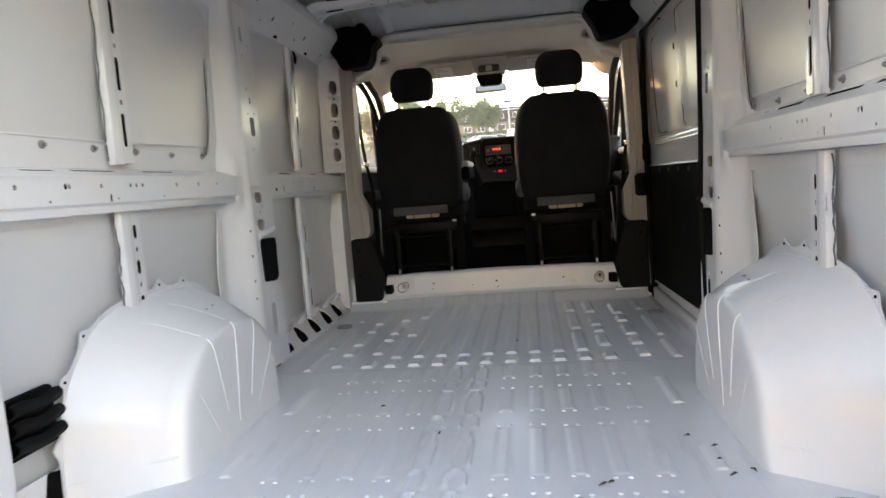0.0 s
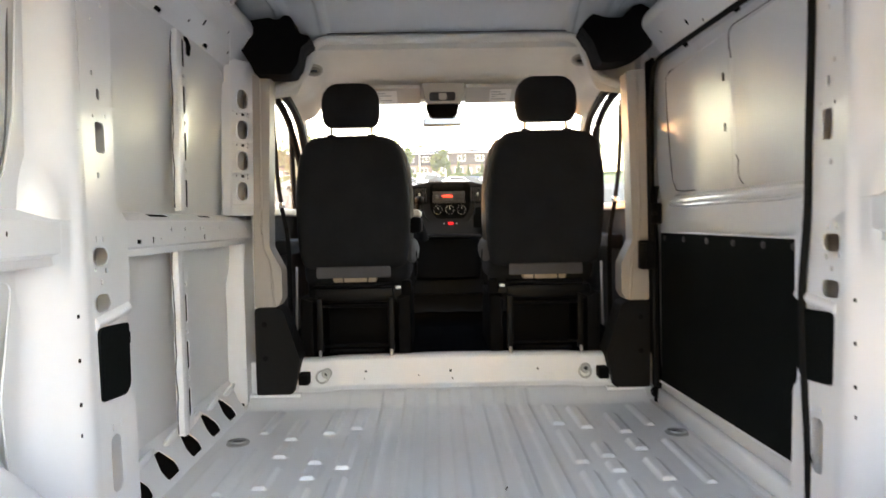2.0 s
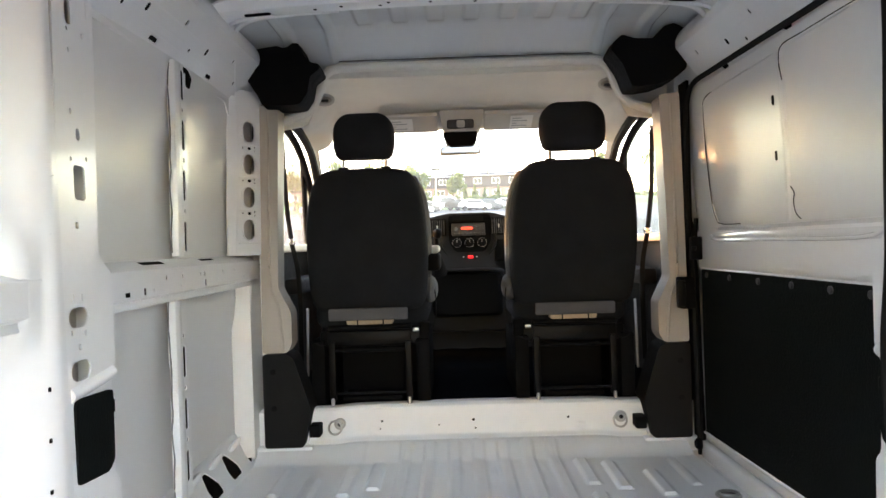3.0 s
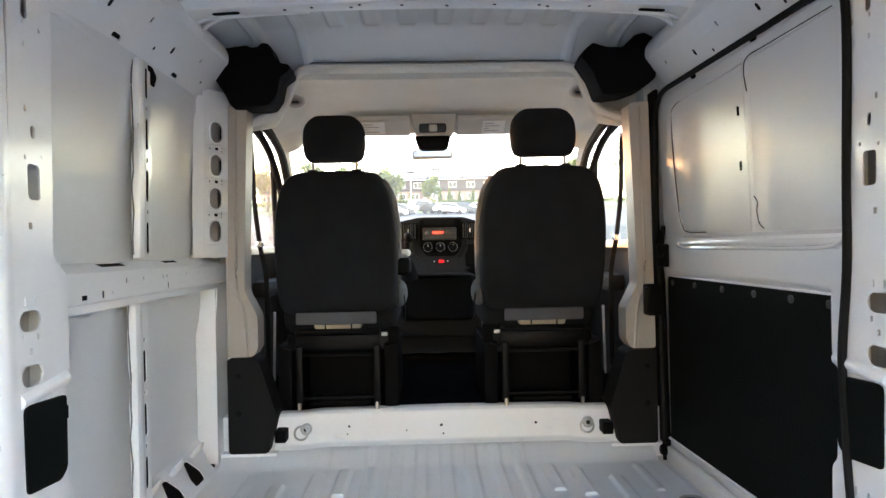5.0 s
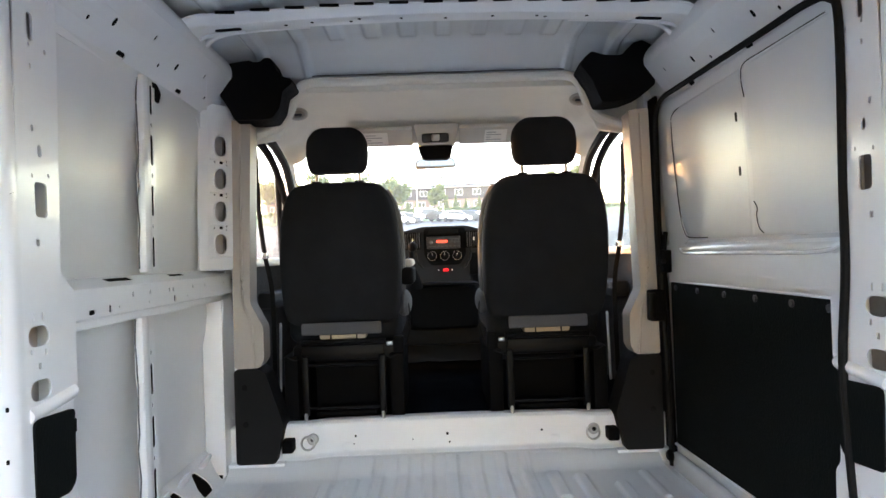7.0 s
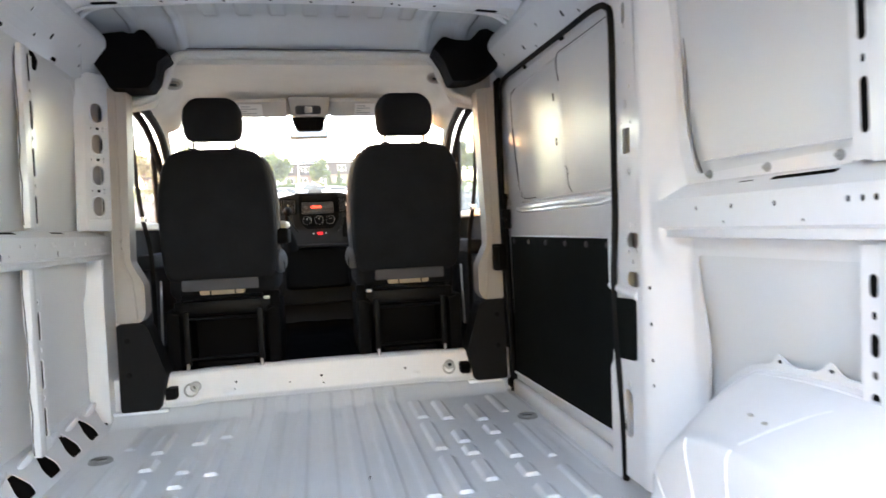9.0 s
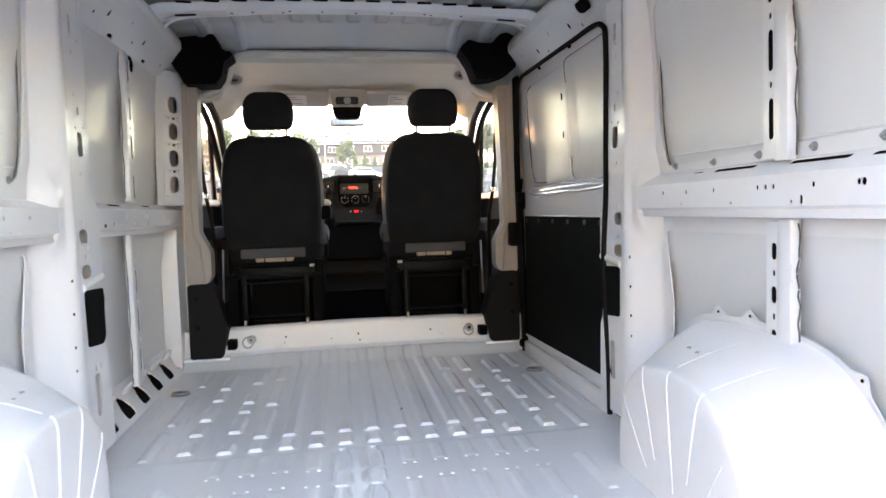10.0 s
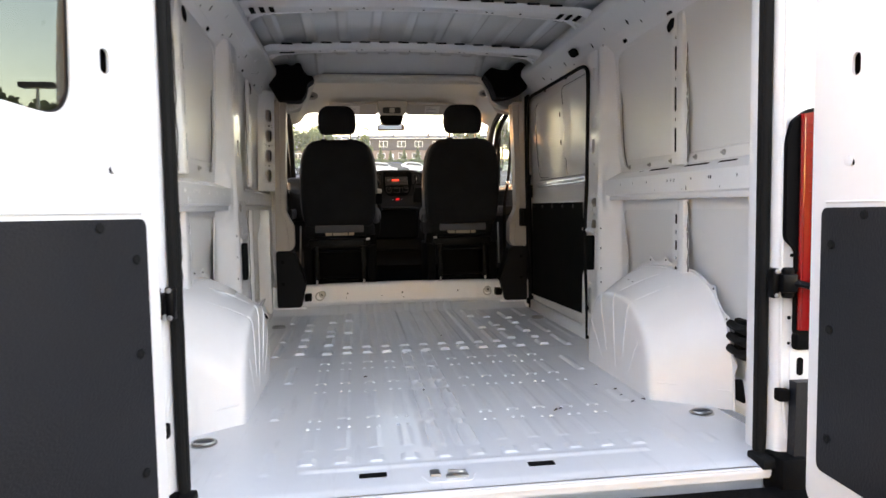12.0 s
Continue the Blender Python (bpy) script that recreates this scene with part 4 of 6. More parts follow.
def roof_bow(y0, y1, slotted):
    """A cross member under the roof: flat sole with slots, upturned sides on spaced pads, ends curving down to the cant rails."""
    ym = (y0 + y1) / 2
    ob = thing("roof_bow", (0, ym, 1.65), "white sheet-metal roof cross member with slots", "roof bow", "roof bows")
    def zc(x):
        return 1.676 - 0.024 * (abs(x) / 0.8) ** 2 - 0.045 * smooth01(0.78, 0.93, abs(x))
    W = y1 - y0
    def prof(a, b):
        x = -0.93 + 1.86 * a
        flare = 1 + 0.9 * smooth01(0.74, 0.92, abs(x))
        k = (-0.5, -0.46, -0.40, -0.34, -0.2, 0.2, 0.34, 0.40, 0.46, 0.5)[round(b * 9)]
        up = (0.035, 0.034, 0.012, 0.003, 0, 0, 0.003, 0.012, 0.034, 0.035)[round(b * 9)]
        return (x, ym + k * W * flare, zc(x) + up * (1 - 0.7 * smooth01(0.82, 0.92, abs(x))))
    part("bow", grid(prof, 90, 9, thick=(0, 0, 0.003)), PAINT, ob)
    for sx in (-1, 1):
        for x, w in ((0.715, 0.09),) if not slotted else ((0.70, 0.03), (0.745, 0.03), (0.79, 0.03)):
            if slotted:
                bm = sheet(rr(ym, 0, W * 1.05, 0.022, 0.005), [], lambda u, v, t, x=x, sx=sx: (sx * (x + v), u, zc(x + v) - 0.0025 + t), 0.002)
            else:
                bm = sheet(rr(x, ym, w, 0.022), [], lambda u, v, t, sx=sx: (sx * u, v, zc(u) - 0.0025 + t), 0.002)
            # no cut in the sole: a near-black patch paints the slot's shade
            part("bow_slot", bm, SHADE_BLACK, ob)
    for sx in (-1, 1):
        rim = [(sx * x, y1 + e, z) for x, e, z in ((0.45, 0.0, zc(0.45) + 0.012), (0.66, 0.0, zc(0.66) + 0.01), (0.77, 0.015, zc(0.77) + 0.004), (0.835, 0.055, 1.632), (0.852, 0.10, 1.628), (0.855, 0.16, 1.626))]
        part("bow_rim", tube(arc(rim, 5), 0.009, 8), PAINT, ob)
        rim = [(sx * x, y1 + e, z) for x, e, z in ((0.66, -0.03, zc(0.66) - 0.002), (0.80, -0.02, zc(0.80) - 0.004), (0.865, 0.03, 1.622), (0.885, 0.09, 1.612))]
        part("bow_rim", tube(arc(rim, 5), 0.007, 8), PAINT, ob)
    for i in range(-5, 6):
        x = i * 0.115 + 0.03
        part("pad", box(x - 0.035, x + 0.035, y1 - 0.012, y1 + 0.004, zc(x) + 0.03, zc(x) + 0.058, 0.002), RUBBER, ob)
    # rear row: near-black strips paint the shade of gaps below the roof
    for i in range(-6, 7):
        x = i * 0.115 - 0.02
        part("pad", box(x - 0.032, x + 0.032, y0 - 0.003, y0 + 0.010, zc(x) + 0.034, zc(x) + 0.043, 0.001), SHADE_BLACK, ob)
    for x, dy in ((-0.52, 0.01), (-0.43, 0.0), (-0.3, 0.01), (-0.27, -0.01), (-0.13, 0.0), (0.02, 0.01), (0.18, 0.0), (0.33, 0.0), (0.36, 0.01), (0.5, 0.0)):
        # small holes as near-black dots, shade by colour only
        part("bow_hole", disc((x, ym + dy - 0.012, zc(x) - 0.0015), 0.006, "z", 0.002, 8), SHADE_BLACK, ob)
    return ob


for y0, y1, sl in ((2.36, 2.465, False), (1.53, 1.645, True), (0.80, 0.90, False)):
    roof_bow(y0, y1, sl)

# rear frame of the body
rear = solid("wall_rear", box(-0.99, 0.99, 0.0, 0.12, 1.50, 1.70, 0.015), PAINT, "white painted frame round the open rear doors", "door frame", kind="structure")
for s in (-1, 1):
    plan = rounded([(s * 0.79, 0.035), (s * 0.80, 0.0), (s * 0.86, -0.012), (s * 0.875, 0.012), (s * 1.0, 0.025), (s * 1.03, 0.13), (s * 0.96, 0.15), (s * 0.80, 0.11)], 0.012)
    dp = part("rear_pillar", sheet(plan, [], lambda u, v, w: (u, v, -0.06 + w), 1.62), PAINT, rear)
    part("pillar_inner", box(min(s * 0.80, s * 0.96), max(s * 0.80, s * 0.96), 0.10, 0.145, 0.0, 1.5, 0.008), PAINT, rear)
    for z in (0.615, 0.575):
        part("pillar_hole", disc((s * 0.832, -0.006, z), 0.005, "y", -0.006, 8), SHADE_BLACK, dp)
    part("lock_slot", sheet(rr(s * 0.858, 0.27, 0.018, 0.05), [], lambda u, v, w: (u, -0.0125 - w, v), 0.003), SHADE_BLACK, dp)
    pl = part("corner_plate", box(min(s * 0.83, s * 0.99), max(s * 0.83, s * 0.99), -0.012, 0.02, 0.225, 0.325, 0.006), PAINT, dp, "white slotted corner plate")
    part("lamp_foot", box(min(s * 0.836, s * 0.99), max(s * 0.836, s * 0.99), -0.03, 0.0, 0.318, 0.362, 0.006), BLACKP, pl, "dark lamp foot")
    part("stop", box(min(s * 0.79, s * 0.822), max(s * 0.79, s * 0.822), -0.03, 0.0, 0.178, 0.212, 0.005), BLACKP, dp, "black rubber door stop")
    for z, r in ((0.70, 0.006), (0.64, 0.008), (0.405, 0.005), (0.335, 0.004)):
        part("pillar_hole", disc((s * 0.826, -0.008, z), r, "y", -0.005, 10), SHADE_BLACK, dp)
    part("pillar_fold", tube(arc([(s * 0.806, -0.006, 1.3), (s * 0.806, -0.006, 0.35), (s * 0.812, -0.008, 0.2), (s * 0.825, -0.010, 0.07)]), 0.005, 6), PAINT, dp)
    # black check-strap hinge
    ck = part("hinge", box(min(s * 0.782, s * 0.826), max(s * 0.782, s * 0.826), -0.045, -0.004, 0.478, 0.528, 0.005), STEEL, dp, "black steel door-check bracket")
    part("hinge_plate", box(min(s * 0.764, s * 0.784), max(s * 0.764, s * 0.784), -0.03, 0.0, 0.462, 0.543, 0.006), STEEL, ck)
    for z, t in ((0.528, 0.016), (0.478, -0.016)):
        part("hinge_cap", disc((s * 0.808, -0.026, z), 0.016, "z", t, 12), STEEL, ck)
    for z in (0.535, 0.47):
        part("hinge_bolt", disc((s * 0.774, -0.03, z), 0.007, "y", -0.006, 6), ZINC, ck)
    part("check_arm", tube(arc([(s * 0.82, -0.03, 0.503), (s * 0.845, -0.05, 0.498), (s * 0.868, -0.09, 0.486), (s * 0.87, -0.17, 0.478)]), [0.017] * 4 + [0.013] * 10 + [0.011] * 5, 8, flat=0.7), STEEL, ck)
# rubber seal round the rear opening
pts = [(-0.775, 0.03, 0.012)] + [(-0.778, 0.03, z) for z in (0.1, 0.4, 0.8, 1.1, 1.35)] + [(-0.765, 0.03, 1.44), (-0.72, 0.03, 1.485), (-0.65, 0.03, 1.50), (0, 0.03, 1.505), (0.65, 0.03, 1.50), (0.72, 0.03, 1.485), (0.765, 0.03, 1.44)] + [(0.778, 0.03, z) for z in (1.35, 1.1, 0.8, 0.4, 0.1)] + [(0.775, 0.03, 0.012)]
seal = part("seal", tube(arc(pts, 4), 0.0125, 10, up=(0, 1, 0)), RUBBER, rear, "black rubber door seal")
for s in (-1, 1):
    part("seal_foot", box(min(s * 0.745, s * 0.83), max(s * 0.745, s * 0.83), -0.03, 0.05, -0.01, 0.022, 0.008), RUBBER, seal)
    part("seal_lip", box(min(s * 0.762, s * 0.768), max(s * 0.762, s * 0.768), 0.03, 0.05, 0.02, 1.42, 0.003), RUBBER, seal)

# tail lamps on the rear corners
for s in (-1, 1):
    tl = thing("tail_lamp", (s * 0.86, 0.0, 0.36), "tall red tail lamp with a black inner housing", "tail lamp", "tail lamps")
    out = rounded([(s * 0.800, 0.62), (s * 0.833, 0.59), (s * 0.833, 0.36), (s * 0.99, 0.36), (s * 0.99, 0.985), (s * 0.86, 0.965), (s * 0.815, 0.935), (s * 0.800, 0.88)], 0.014)
    part("housing", sheet(out, [], lambda u, v, w: (u, -0.012 - w, v), 0.016), BLACKP, tl, "black plastic lamp housing")
    lens = grid(lambda a, b: (s * (0.836 + 0.155 * a), -0.03 - 0.022 * math.sin(math.pi * min(1, a * 1.1 + 0.06)) ** 0.6 + 0.015 * a, 0.375 + (0.575 + 0.02 * a) * b), 14, 20, thick=(0, 0.02, 0))
    part("lens", lens, RED, tl, "red plastic lamp lens")
    part("lens_edge", tube([(s * 0.838, -0.036, 0.38), (s * 0.838, -0.036, 0.94)], 0.006, 8), REDD, tl)
    part("lens_rib", tube([(s * 0.860, -0.052, 0.385), (s * 0.862, -0.052, 0.945)], 0.0035, 6), REDD, tl)
    for i in range(9):
        part("lens_flute", tube([(s * 0.848, -0.051, 0.745 + 0.022 * i), (s * 0.975, -0.046, 0.747 + 0.022 * i)], 0.002, 6), REDD, tl)
    part("reflector", disc((s * 0.90, -0.052, 0.50), 0.045, "y", -0.006, 18), RED, tl)
    part("bulb_lens", box(min(s * 0.88, s * 0.97), max(s * 0.88, s * 0.97), -0.06, -0.045, 0.57, 0.72, 0.008), LENSC, tl, "clear reversing lamp lens")

# rear bumper with its black step
bump_ = solid("rear_bumper", grid(lambda a, b: (-0.95 + 1.9 * a, -0.035 - 0.16 * b - 0.02 * math.sin(math.pi * b), -0.072 - 0.012 * b - 0.035 * smooth01(0.75, 1, b) + 0.02 * smooth01(0, 0.06, min(a, 1 - a))), 40, 12, thick=(0, 0, -0.12)), BLACKP, "black plastic rear bumper step with dry leaves", "bumper", at=(0, -0.1, -0.1))
for s in (-1, 1):
    part("corner", grid(lambda a, b: (s * (0.826 + 0.19 * a), -0.034 - 0.012 * math.sin(math.pi * b * 0.5) - 0.01 * a, -0.10 + 0.335 * b), 8, 8, thick=(0, 0.03, 0)), DOORBOARD, bump_, "grey plastic bumper corner")
    part("sill_end", box(min(s * 0.78, s * 0.86), max(s * 0.78, s * 0.86), -0.06, 0.03, -0.08, 0.03, 0.01), BLACKP, bump_)


# ---- sliding side door ----
def sliding_door():
    ob = thing("sliding_door", (0.92, 2.25, 0.0), "closed white sliding side door with a black lower panel", "van door")
    y0, y1, z0, z1 = 1.60, 2.93, -0.03, 1.50
    shell = grid(lambda a, b: (0.985 - 0.05 * smooth01(0.9, 1.5, z0 + (z1 - z0) * b), y0 + (y1 - y0) * a, z0 + (z1 - z0) * b), 6, 16, thick=(0.04, 0, 0))
    part("outer_skin", shell, SKIN, ob)
    # inner sheet with the two upper fields pressed back
    up = rounded([(1.71, 0.895), (2.68, 0.895), (2.74, 1.0), (2.78, 1.25), (2.785, 1.405), (1.72, 1.42)], 0.05, 6)
    def place(u, v, w):
        return (0.925 - 0.020 * (v - 0.88) + w, u, v)
    part("inner_sheet", sheet(rounded([(1.665, 0.87), (2.86, 0.87), (2.895, 0.95), (2.915, 1.40), (2.87, 1.455), (1.665, 1.455)], 0.05, 6), [up], place, 0.004), PAINT, ob)
    part("lower_sheet", sheet(rounded([(1.665, 0.02), (2.80, 0.02), (2.80, 0.70), (2.87, 0.88), (1.665, 0.88)], 0.012, 4), [], yz(0.905, 1), 0.004), PAINT, ob)
    def field(ya, yb):
        def fn(a, b):
            y, z = ya + (yb - ya) * a, 0.88 + 0.55 * b
            d = 0.002 * math.sin(math.pi * a) * math.sin(math.pi * b)
            return (0.936 - 0.014 * smooth01(1.0, 1.45, z) + d - 0.010 * smooth01(0.82, 1.0, a) - 0.003 * smooth01(0.9, 1.0, 1 - a), y, z)
        return grid(fn, 24, 16, thick=(0.003, 0, 0))
    part("field", field(2.20, 2.80), SKIN, ob)
    part("field", field(1.68, 2.16), SKIN, ob)
    mull = grid(lambda a, b: (0.925 - 0.012 * smooth01(1.0, 1.45, 0.9 + 0.52 * b) + 0.012 * abs(a - 0.5) * 2, 2.15 + 0.085 * a - 0.02 * (1 - b), 0.895 + 0.525 * b), 8, 14, thick=(0.01, 0, 0))
    part("mullion", mull, PAINT, ob)
    for z in (1.27, 1.10):
        part("mullion_hole", sheet(rr(2.225, z, 0.010, 0.03), [], lambda u, v, w: (0.921 - 0.012 * smooth01(1.0, 1.45, v) + w, u, v), -0.003), SHADE_BLACK, ob)
    part("bonding_line", tube(arc([(0.918, 2.30, 1.418), (0.918, 2.62, 1.412), (0.916, 2.755, 1.395), (0.916, 2.772, 1.34), (0.920, 2.768, 1.2), (0.924, 2.735, 1.0), (0.924, 2.70, 0.93), (0.926, 2.66, 0.905), (0.926, 2.5, 0.900)]), 0.0020, 6), RUBBER, ob)
    part("bonding_line", tube(arc([(0.922, 2.155, 1.00), (0.924, 2.14, 0.98), (0.926, 2.148, 0.955), (0.927, 2.138, 0.92), (0.926, 2.11, 0.902)]), 0.0016, 6), RUBBER, ob)
    part("bonding_line", tube(arc([(0.915, 2.175, 1.32), (0.912, 2.185, 1.38), (0.912, 2.165, 1.42), (0.914, 2.05, 1.424), (0.914, 1.76, 1.424)]), 0.0016, 6), RUBBER, ob)
    # pressed ledge below the fields
    ledge = grid(lambda a, b: (0.905 + 0.020 * b - 0.012 * math.sin(math.pi * b), 1.70 + 0.98 * a, 0.842 + 0.05 * b), 20, 8, thick=(0.003, 0, 0))
    part("ledge", ledge, OUTP, ob)
    part("ledge_bead", tube(arc([(0.905, 2.70, 0.86), (0.900, 2.62, 0.845), (0.900, 2.2, 0.845), (0.900, 1.78, 0.848), (0.905, 1.70, 0.885)]), 0.006, 8), OUTP, ob)
    # black board with its row of clips
    bd = part("lower_panel", sheet(rounded([(1.672, 0.125), (2.752, 0.098), (2.755, 0.735), (1.672, 0.735)], 0.012), [], yz(0.884, 1), 0.006), BOARD, ob, "black hardboard panel")
    part("panel_edge", tube([(0.884, 1.68, 0.7365), (0.884, 2.75, 0.7365)], 0.0035, 6), PAINT, ob)
    # clips coloured lighter than black plastic to paint in their small glints
    for y in (2.70, 2.50, 2.29, 2.09, 1.90, 1.74):
        part("clip", disc((0.884, y, 0.712), 0.011, "x", -0.006, 10), SLATS, bd, "black plastic clip, coloured grey for its glint")
    part("lower_edge", box(0.872, 0.905, 1.66, 2.78, -0.01, 0.062, 0.014, 3), PAINT, ob)
    part("lower_bead", tube([(0.884, 1.67, 0.122), (0.884, 2.76, 0.095)], 0.006, 8), PAINT, ob)
    # latches on the front edge
    lt = part("latch", box(0.845, 0.885, 2.735, 2.775, 0.77, 0.86, 0.006), BLACKP, ob, "black steel door latch")
    part("latch_bolt", disc((0.852, 2.74, 0.815), 0.010, "y", -0.008, 10), STEEL, lt)
    part("latch_arm", tube([(0.862, 2.755, 0.86), (0.875, 2.77, 0.93)], 0.01, 8), BLACKP, lt)
    l2 = part("striker", box(0.815, 0.875, 2.79, 2.85, 0.575, 0.70, 0.008), BLACKP, ob, "black door lock striker")
    part("striker_plate", box(0.80, 0.83, 2.775, 2.795, 0.585, 0.69, 0.004), STEEL, l2)
    part("roller", disc((0.86, 2.745, 0.055), 0.022, "x", -0.02, 14), BLACKP, ob, "black guide roller")
    return ob


sliding_door()
# rubber seal round the side opening, and the frame it sits on
sp = [(0.875, 2.79, 0.0), (0.872, 2.80, 0.35), (0.870, 2.81, 0.70), (0.874, 2.86, 0.95), (0.880, 2.875, 1.25), (0.882, 2.85, 1.40), (0.882, 2.78, 1.46), (0.880, 2.55, 1.462), (0.880, 2.0, 1.455), (0.880, 1.78, 1.452), (0.880, 1.69, 1.43), (0.880, 1.66, 1.36),
      (0.878, 1.665, 1.0), (0.872, 1.66, 0.80), (0.868, 1.675, 0.60), (0.868, 1.665, 0.40), (0.868, 1.645, 0.2), (0.868, 1.64, 0.01)]
part("door_seal", tube(arc(sp, 5), 0.010, 10, up=(1, 0, 0)), RUBBER, wall_right, "black rubber seal round the side door opening")
part("front_jamb", sheet(rounded([(2.80, 0.0), (3.0, 0.0), (3.0, 1.5), (2.88, 1.5), (2.885, 0.95), (2.83, 0.7)], 0.01), [], yz(0.893, 1), 0.01), BLACKP, wall_right, "black plastic jamb")
part("sill", box(0.842, 0.872, 1.66, 2.84, -0.06, -0.004, 0.008), PAINT, wall_right, "white painted door sill")
part("sill_track", box(0.872, 0.93, 1.66, 2.84, -0.09, -0.045, 0.004), PAINT, wall_right)


# ---- rear doors, swung open ----
def rear_door(s, hinge_y, x_in, swing):
    """Inner face at x_in when swung to 90 degrees; runs from hinge_y rearwards."""
    w, z0, z1 = 0.78, -0.02, 1.50
    ob = thing("rear_door", (s * x_in, hinge_y, 0.0), "white rear door swung open, with window and grey lower panel", "van door", "rear doors")
    def place(u, v, t):
        return (s * (x_in + t), hinge_y - u, v)
    win = rounded([(0.215, 0.893), (0.70, 0.95), (0.70, 1.40), (0.20, 1.40)], 0.075, 7)
    holes = [rr(0.13, 1.02, 0.024, 0.05), rr(0.125, 0.805, 0.014, 0.016), rr(0.40, 0.76, 0.018, 0.01)]
    inner = part("inner_sheet", sheet(rounded([(0.0, z0), (w, z0), (w, z1), (0.0, z1)], 0.035, 5), [win, *holes], place, 0.006), OUTP, ob)
    # near-black backing as painted shade behind the door's holes
    part("hole_backing", sheet(rr(0.12, 0.95, 0.07, 0.4, 0.01), [], lambda u, v, t: place(u, v, 0.02 + t), 0.004), SHADE_BLACK, ob)
    win_out = rounded([(0.12, 0.85), (0.735, 0.91), (0.735, 1.44), (0.11, 1.44)], 0.075, 7)
    outer = sheet(rounded([(0.0, z0), (w, z0), (w, z1), (0.0, z1)], 0.035, 5), [win_out], lambda u, v, t: place(u, v, 0.07 + t), 0.008)
    part("outer_skin", outer, OUTP, ob)
    rim = grid(lambda a, b: place(*rounded([(0.0, z0), (w, z0), (w, z1), (0.0, z1)], 0.035, 5)[round(a * 24) % 24], 0.004 + 0.072 * b), 24, 2)
    part("door_edge", rim, OUTP, ob)
    frm = tube([place(u, v, 0.011) for u, v in win], 0.004, 8, closed=True, up=(1, 0, 0))
    g = part("window", sheet(rounded([(0.205, 0.883), (0.71, 0.94), (0.71, 1.41), (0.19, 1.41)], 0.075, 7), [], lambda u, v, t: place(u, v, 0.016 + t), 0.005), DOORGLASS, ob, "green-tinted door window")
    g.visible_shadow = False
    part("window_rubber", frm, RUBBER, g)
    def flare(a, b):
        (u0, v0), (u1, v1) = win[round(a * len(win)) % len(win)], win_out[round(a * len(win)) % len(win)]
        return place(u0 + (u1 - u0) * b, v0 + (v1 - v0) * b, 0.003 + 0.07 * b)
    reveal = grid(flare, len(win), 2)
    part("window_reveal", reveal, OUTP, ob)
    bd = part("lower_panel", sheet(rounded([(0.040, 0.075), (w - 0.07, 0.045), (w - 0.07, 0.712), (0.040, 0.705)], 0.02), [], lambda u, v, t: place(u, v, -0.006 + t), 0.005), DOORBOARD, ob, "grey hardboard door panel")
    for u, v in ((0.075, 0.62), (0.075, 0.42), (0.075, 0.16), (0.17, 0.69), (0.45, 0.69), (0.66, 0.40)):
        part("clip", disc(place(u, v, -0.006), 0.011, "x", -s * 0.005, 10), GREYP, bd, "grey plastic clip")
    part("panel_trim", tube([place(0.05, 0.718, 0.0), place(w - 0.08, 0.724, 0.0)], 0.004, 6), OUTP, ob)
    part("plug", disc(place(0.115, 0.81, 0.0), 0.012, "x", -s * 0.003, 12), OUTP, ob)
    ob.rotation_euler[2] = radians(swing)
    return ob


rear_door(-1, -0.105, 0.772, -23.0)
rear_door(1, -0.175, 0.760, 0.0)


# ---- B-pillar trims, corner covers, seat belts ----
def pillar_trim(s):
    ob = thing("pillar_trim", (s * 0.80, 2.87, 0.04), "beige plastic pillar trim above a dark grey foot", "trim panel", "pillar trims")
    def slab(out, yf, depth, r=0.012):
        return sheet(rounded([(s * a, b) for a, b in out], r), [], lambda u, v, w: (u, yf + w, v), depth)
    up = [(0.872, 0.435), (0.772, 0.435), (0.750, 0.47), (0.750, 0.60), (0.800, 0.70), (0.792, 1.0), (0.776, 1.44), (0.858, 1.45)]
    part("upper_trim", slab(up, 2.868, 0.10), BEIGE, ob, "beige plastic trim")
    part("trim_ridge", tube(arc([(s * 0.822, 2.868, 1.43), (s * 0.828, 2.866, 1.0), (s * 0.83, 2.866, 0.72), (s * 0.80, 2.866, 0.62), (s * 0.785, 2.866, 0.44)]), 0.006, 6), BEIGE, ob)
    flank = grid(lambda a, b: (s * (0.782 + 0.02 * (1 - b) + 0.085 * a), 2.96 + 0.16 * a, 0.72 + 0.72 * b), 6, 8, thick=(s * 0.01, 0, 0))
    part("trim_flank", flank, BEIGE, ob)
    lo = [(0.872, 0.047), (0.712, 0.047), (0.678, 0.20), (0.745, 0.415), (0.772, 0.432), (0.872, 0.432)]
    ft = part("foot_trim", slab(lo, 2.858, 0.13, 0.016), GREYP, ob, "dark grey plastic foot trim")
    for z in (0.36, 0.21):
        part("screw", disc((s * 0.83, 2.859, z), 0.012, "y", -0.003, 10), BLACKP, ft)
    return ob


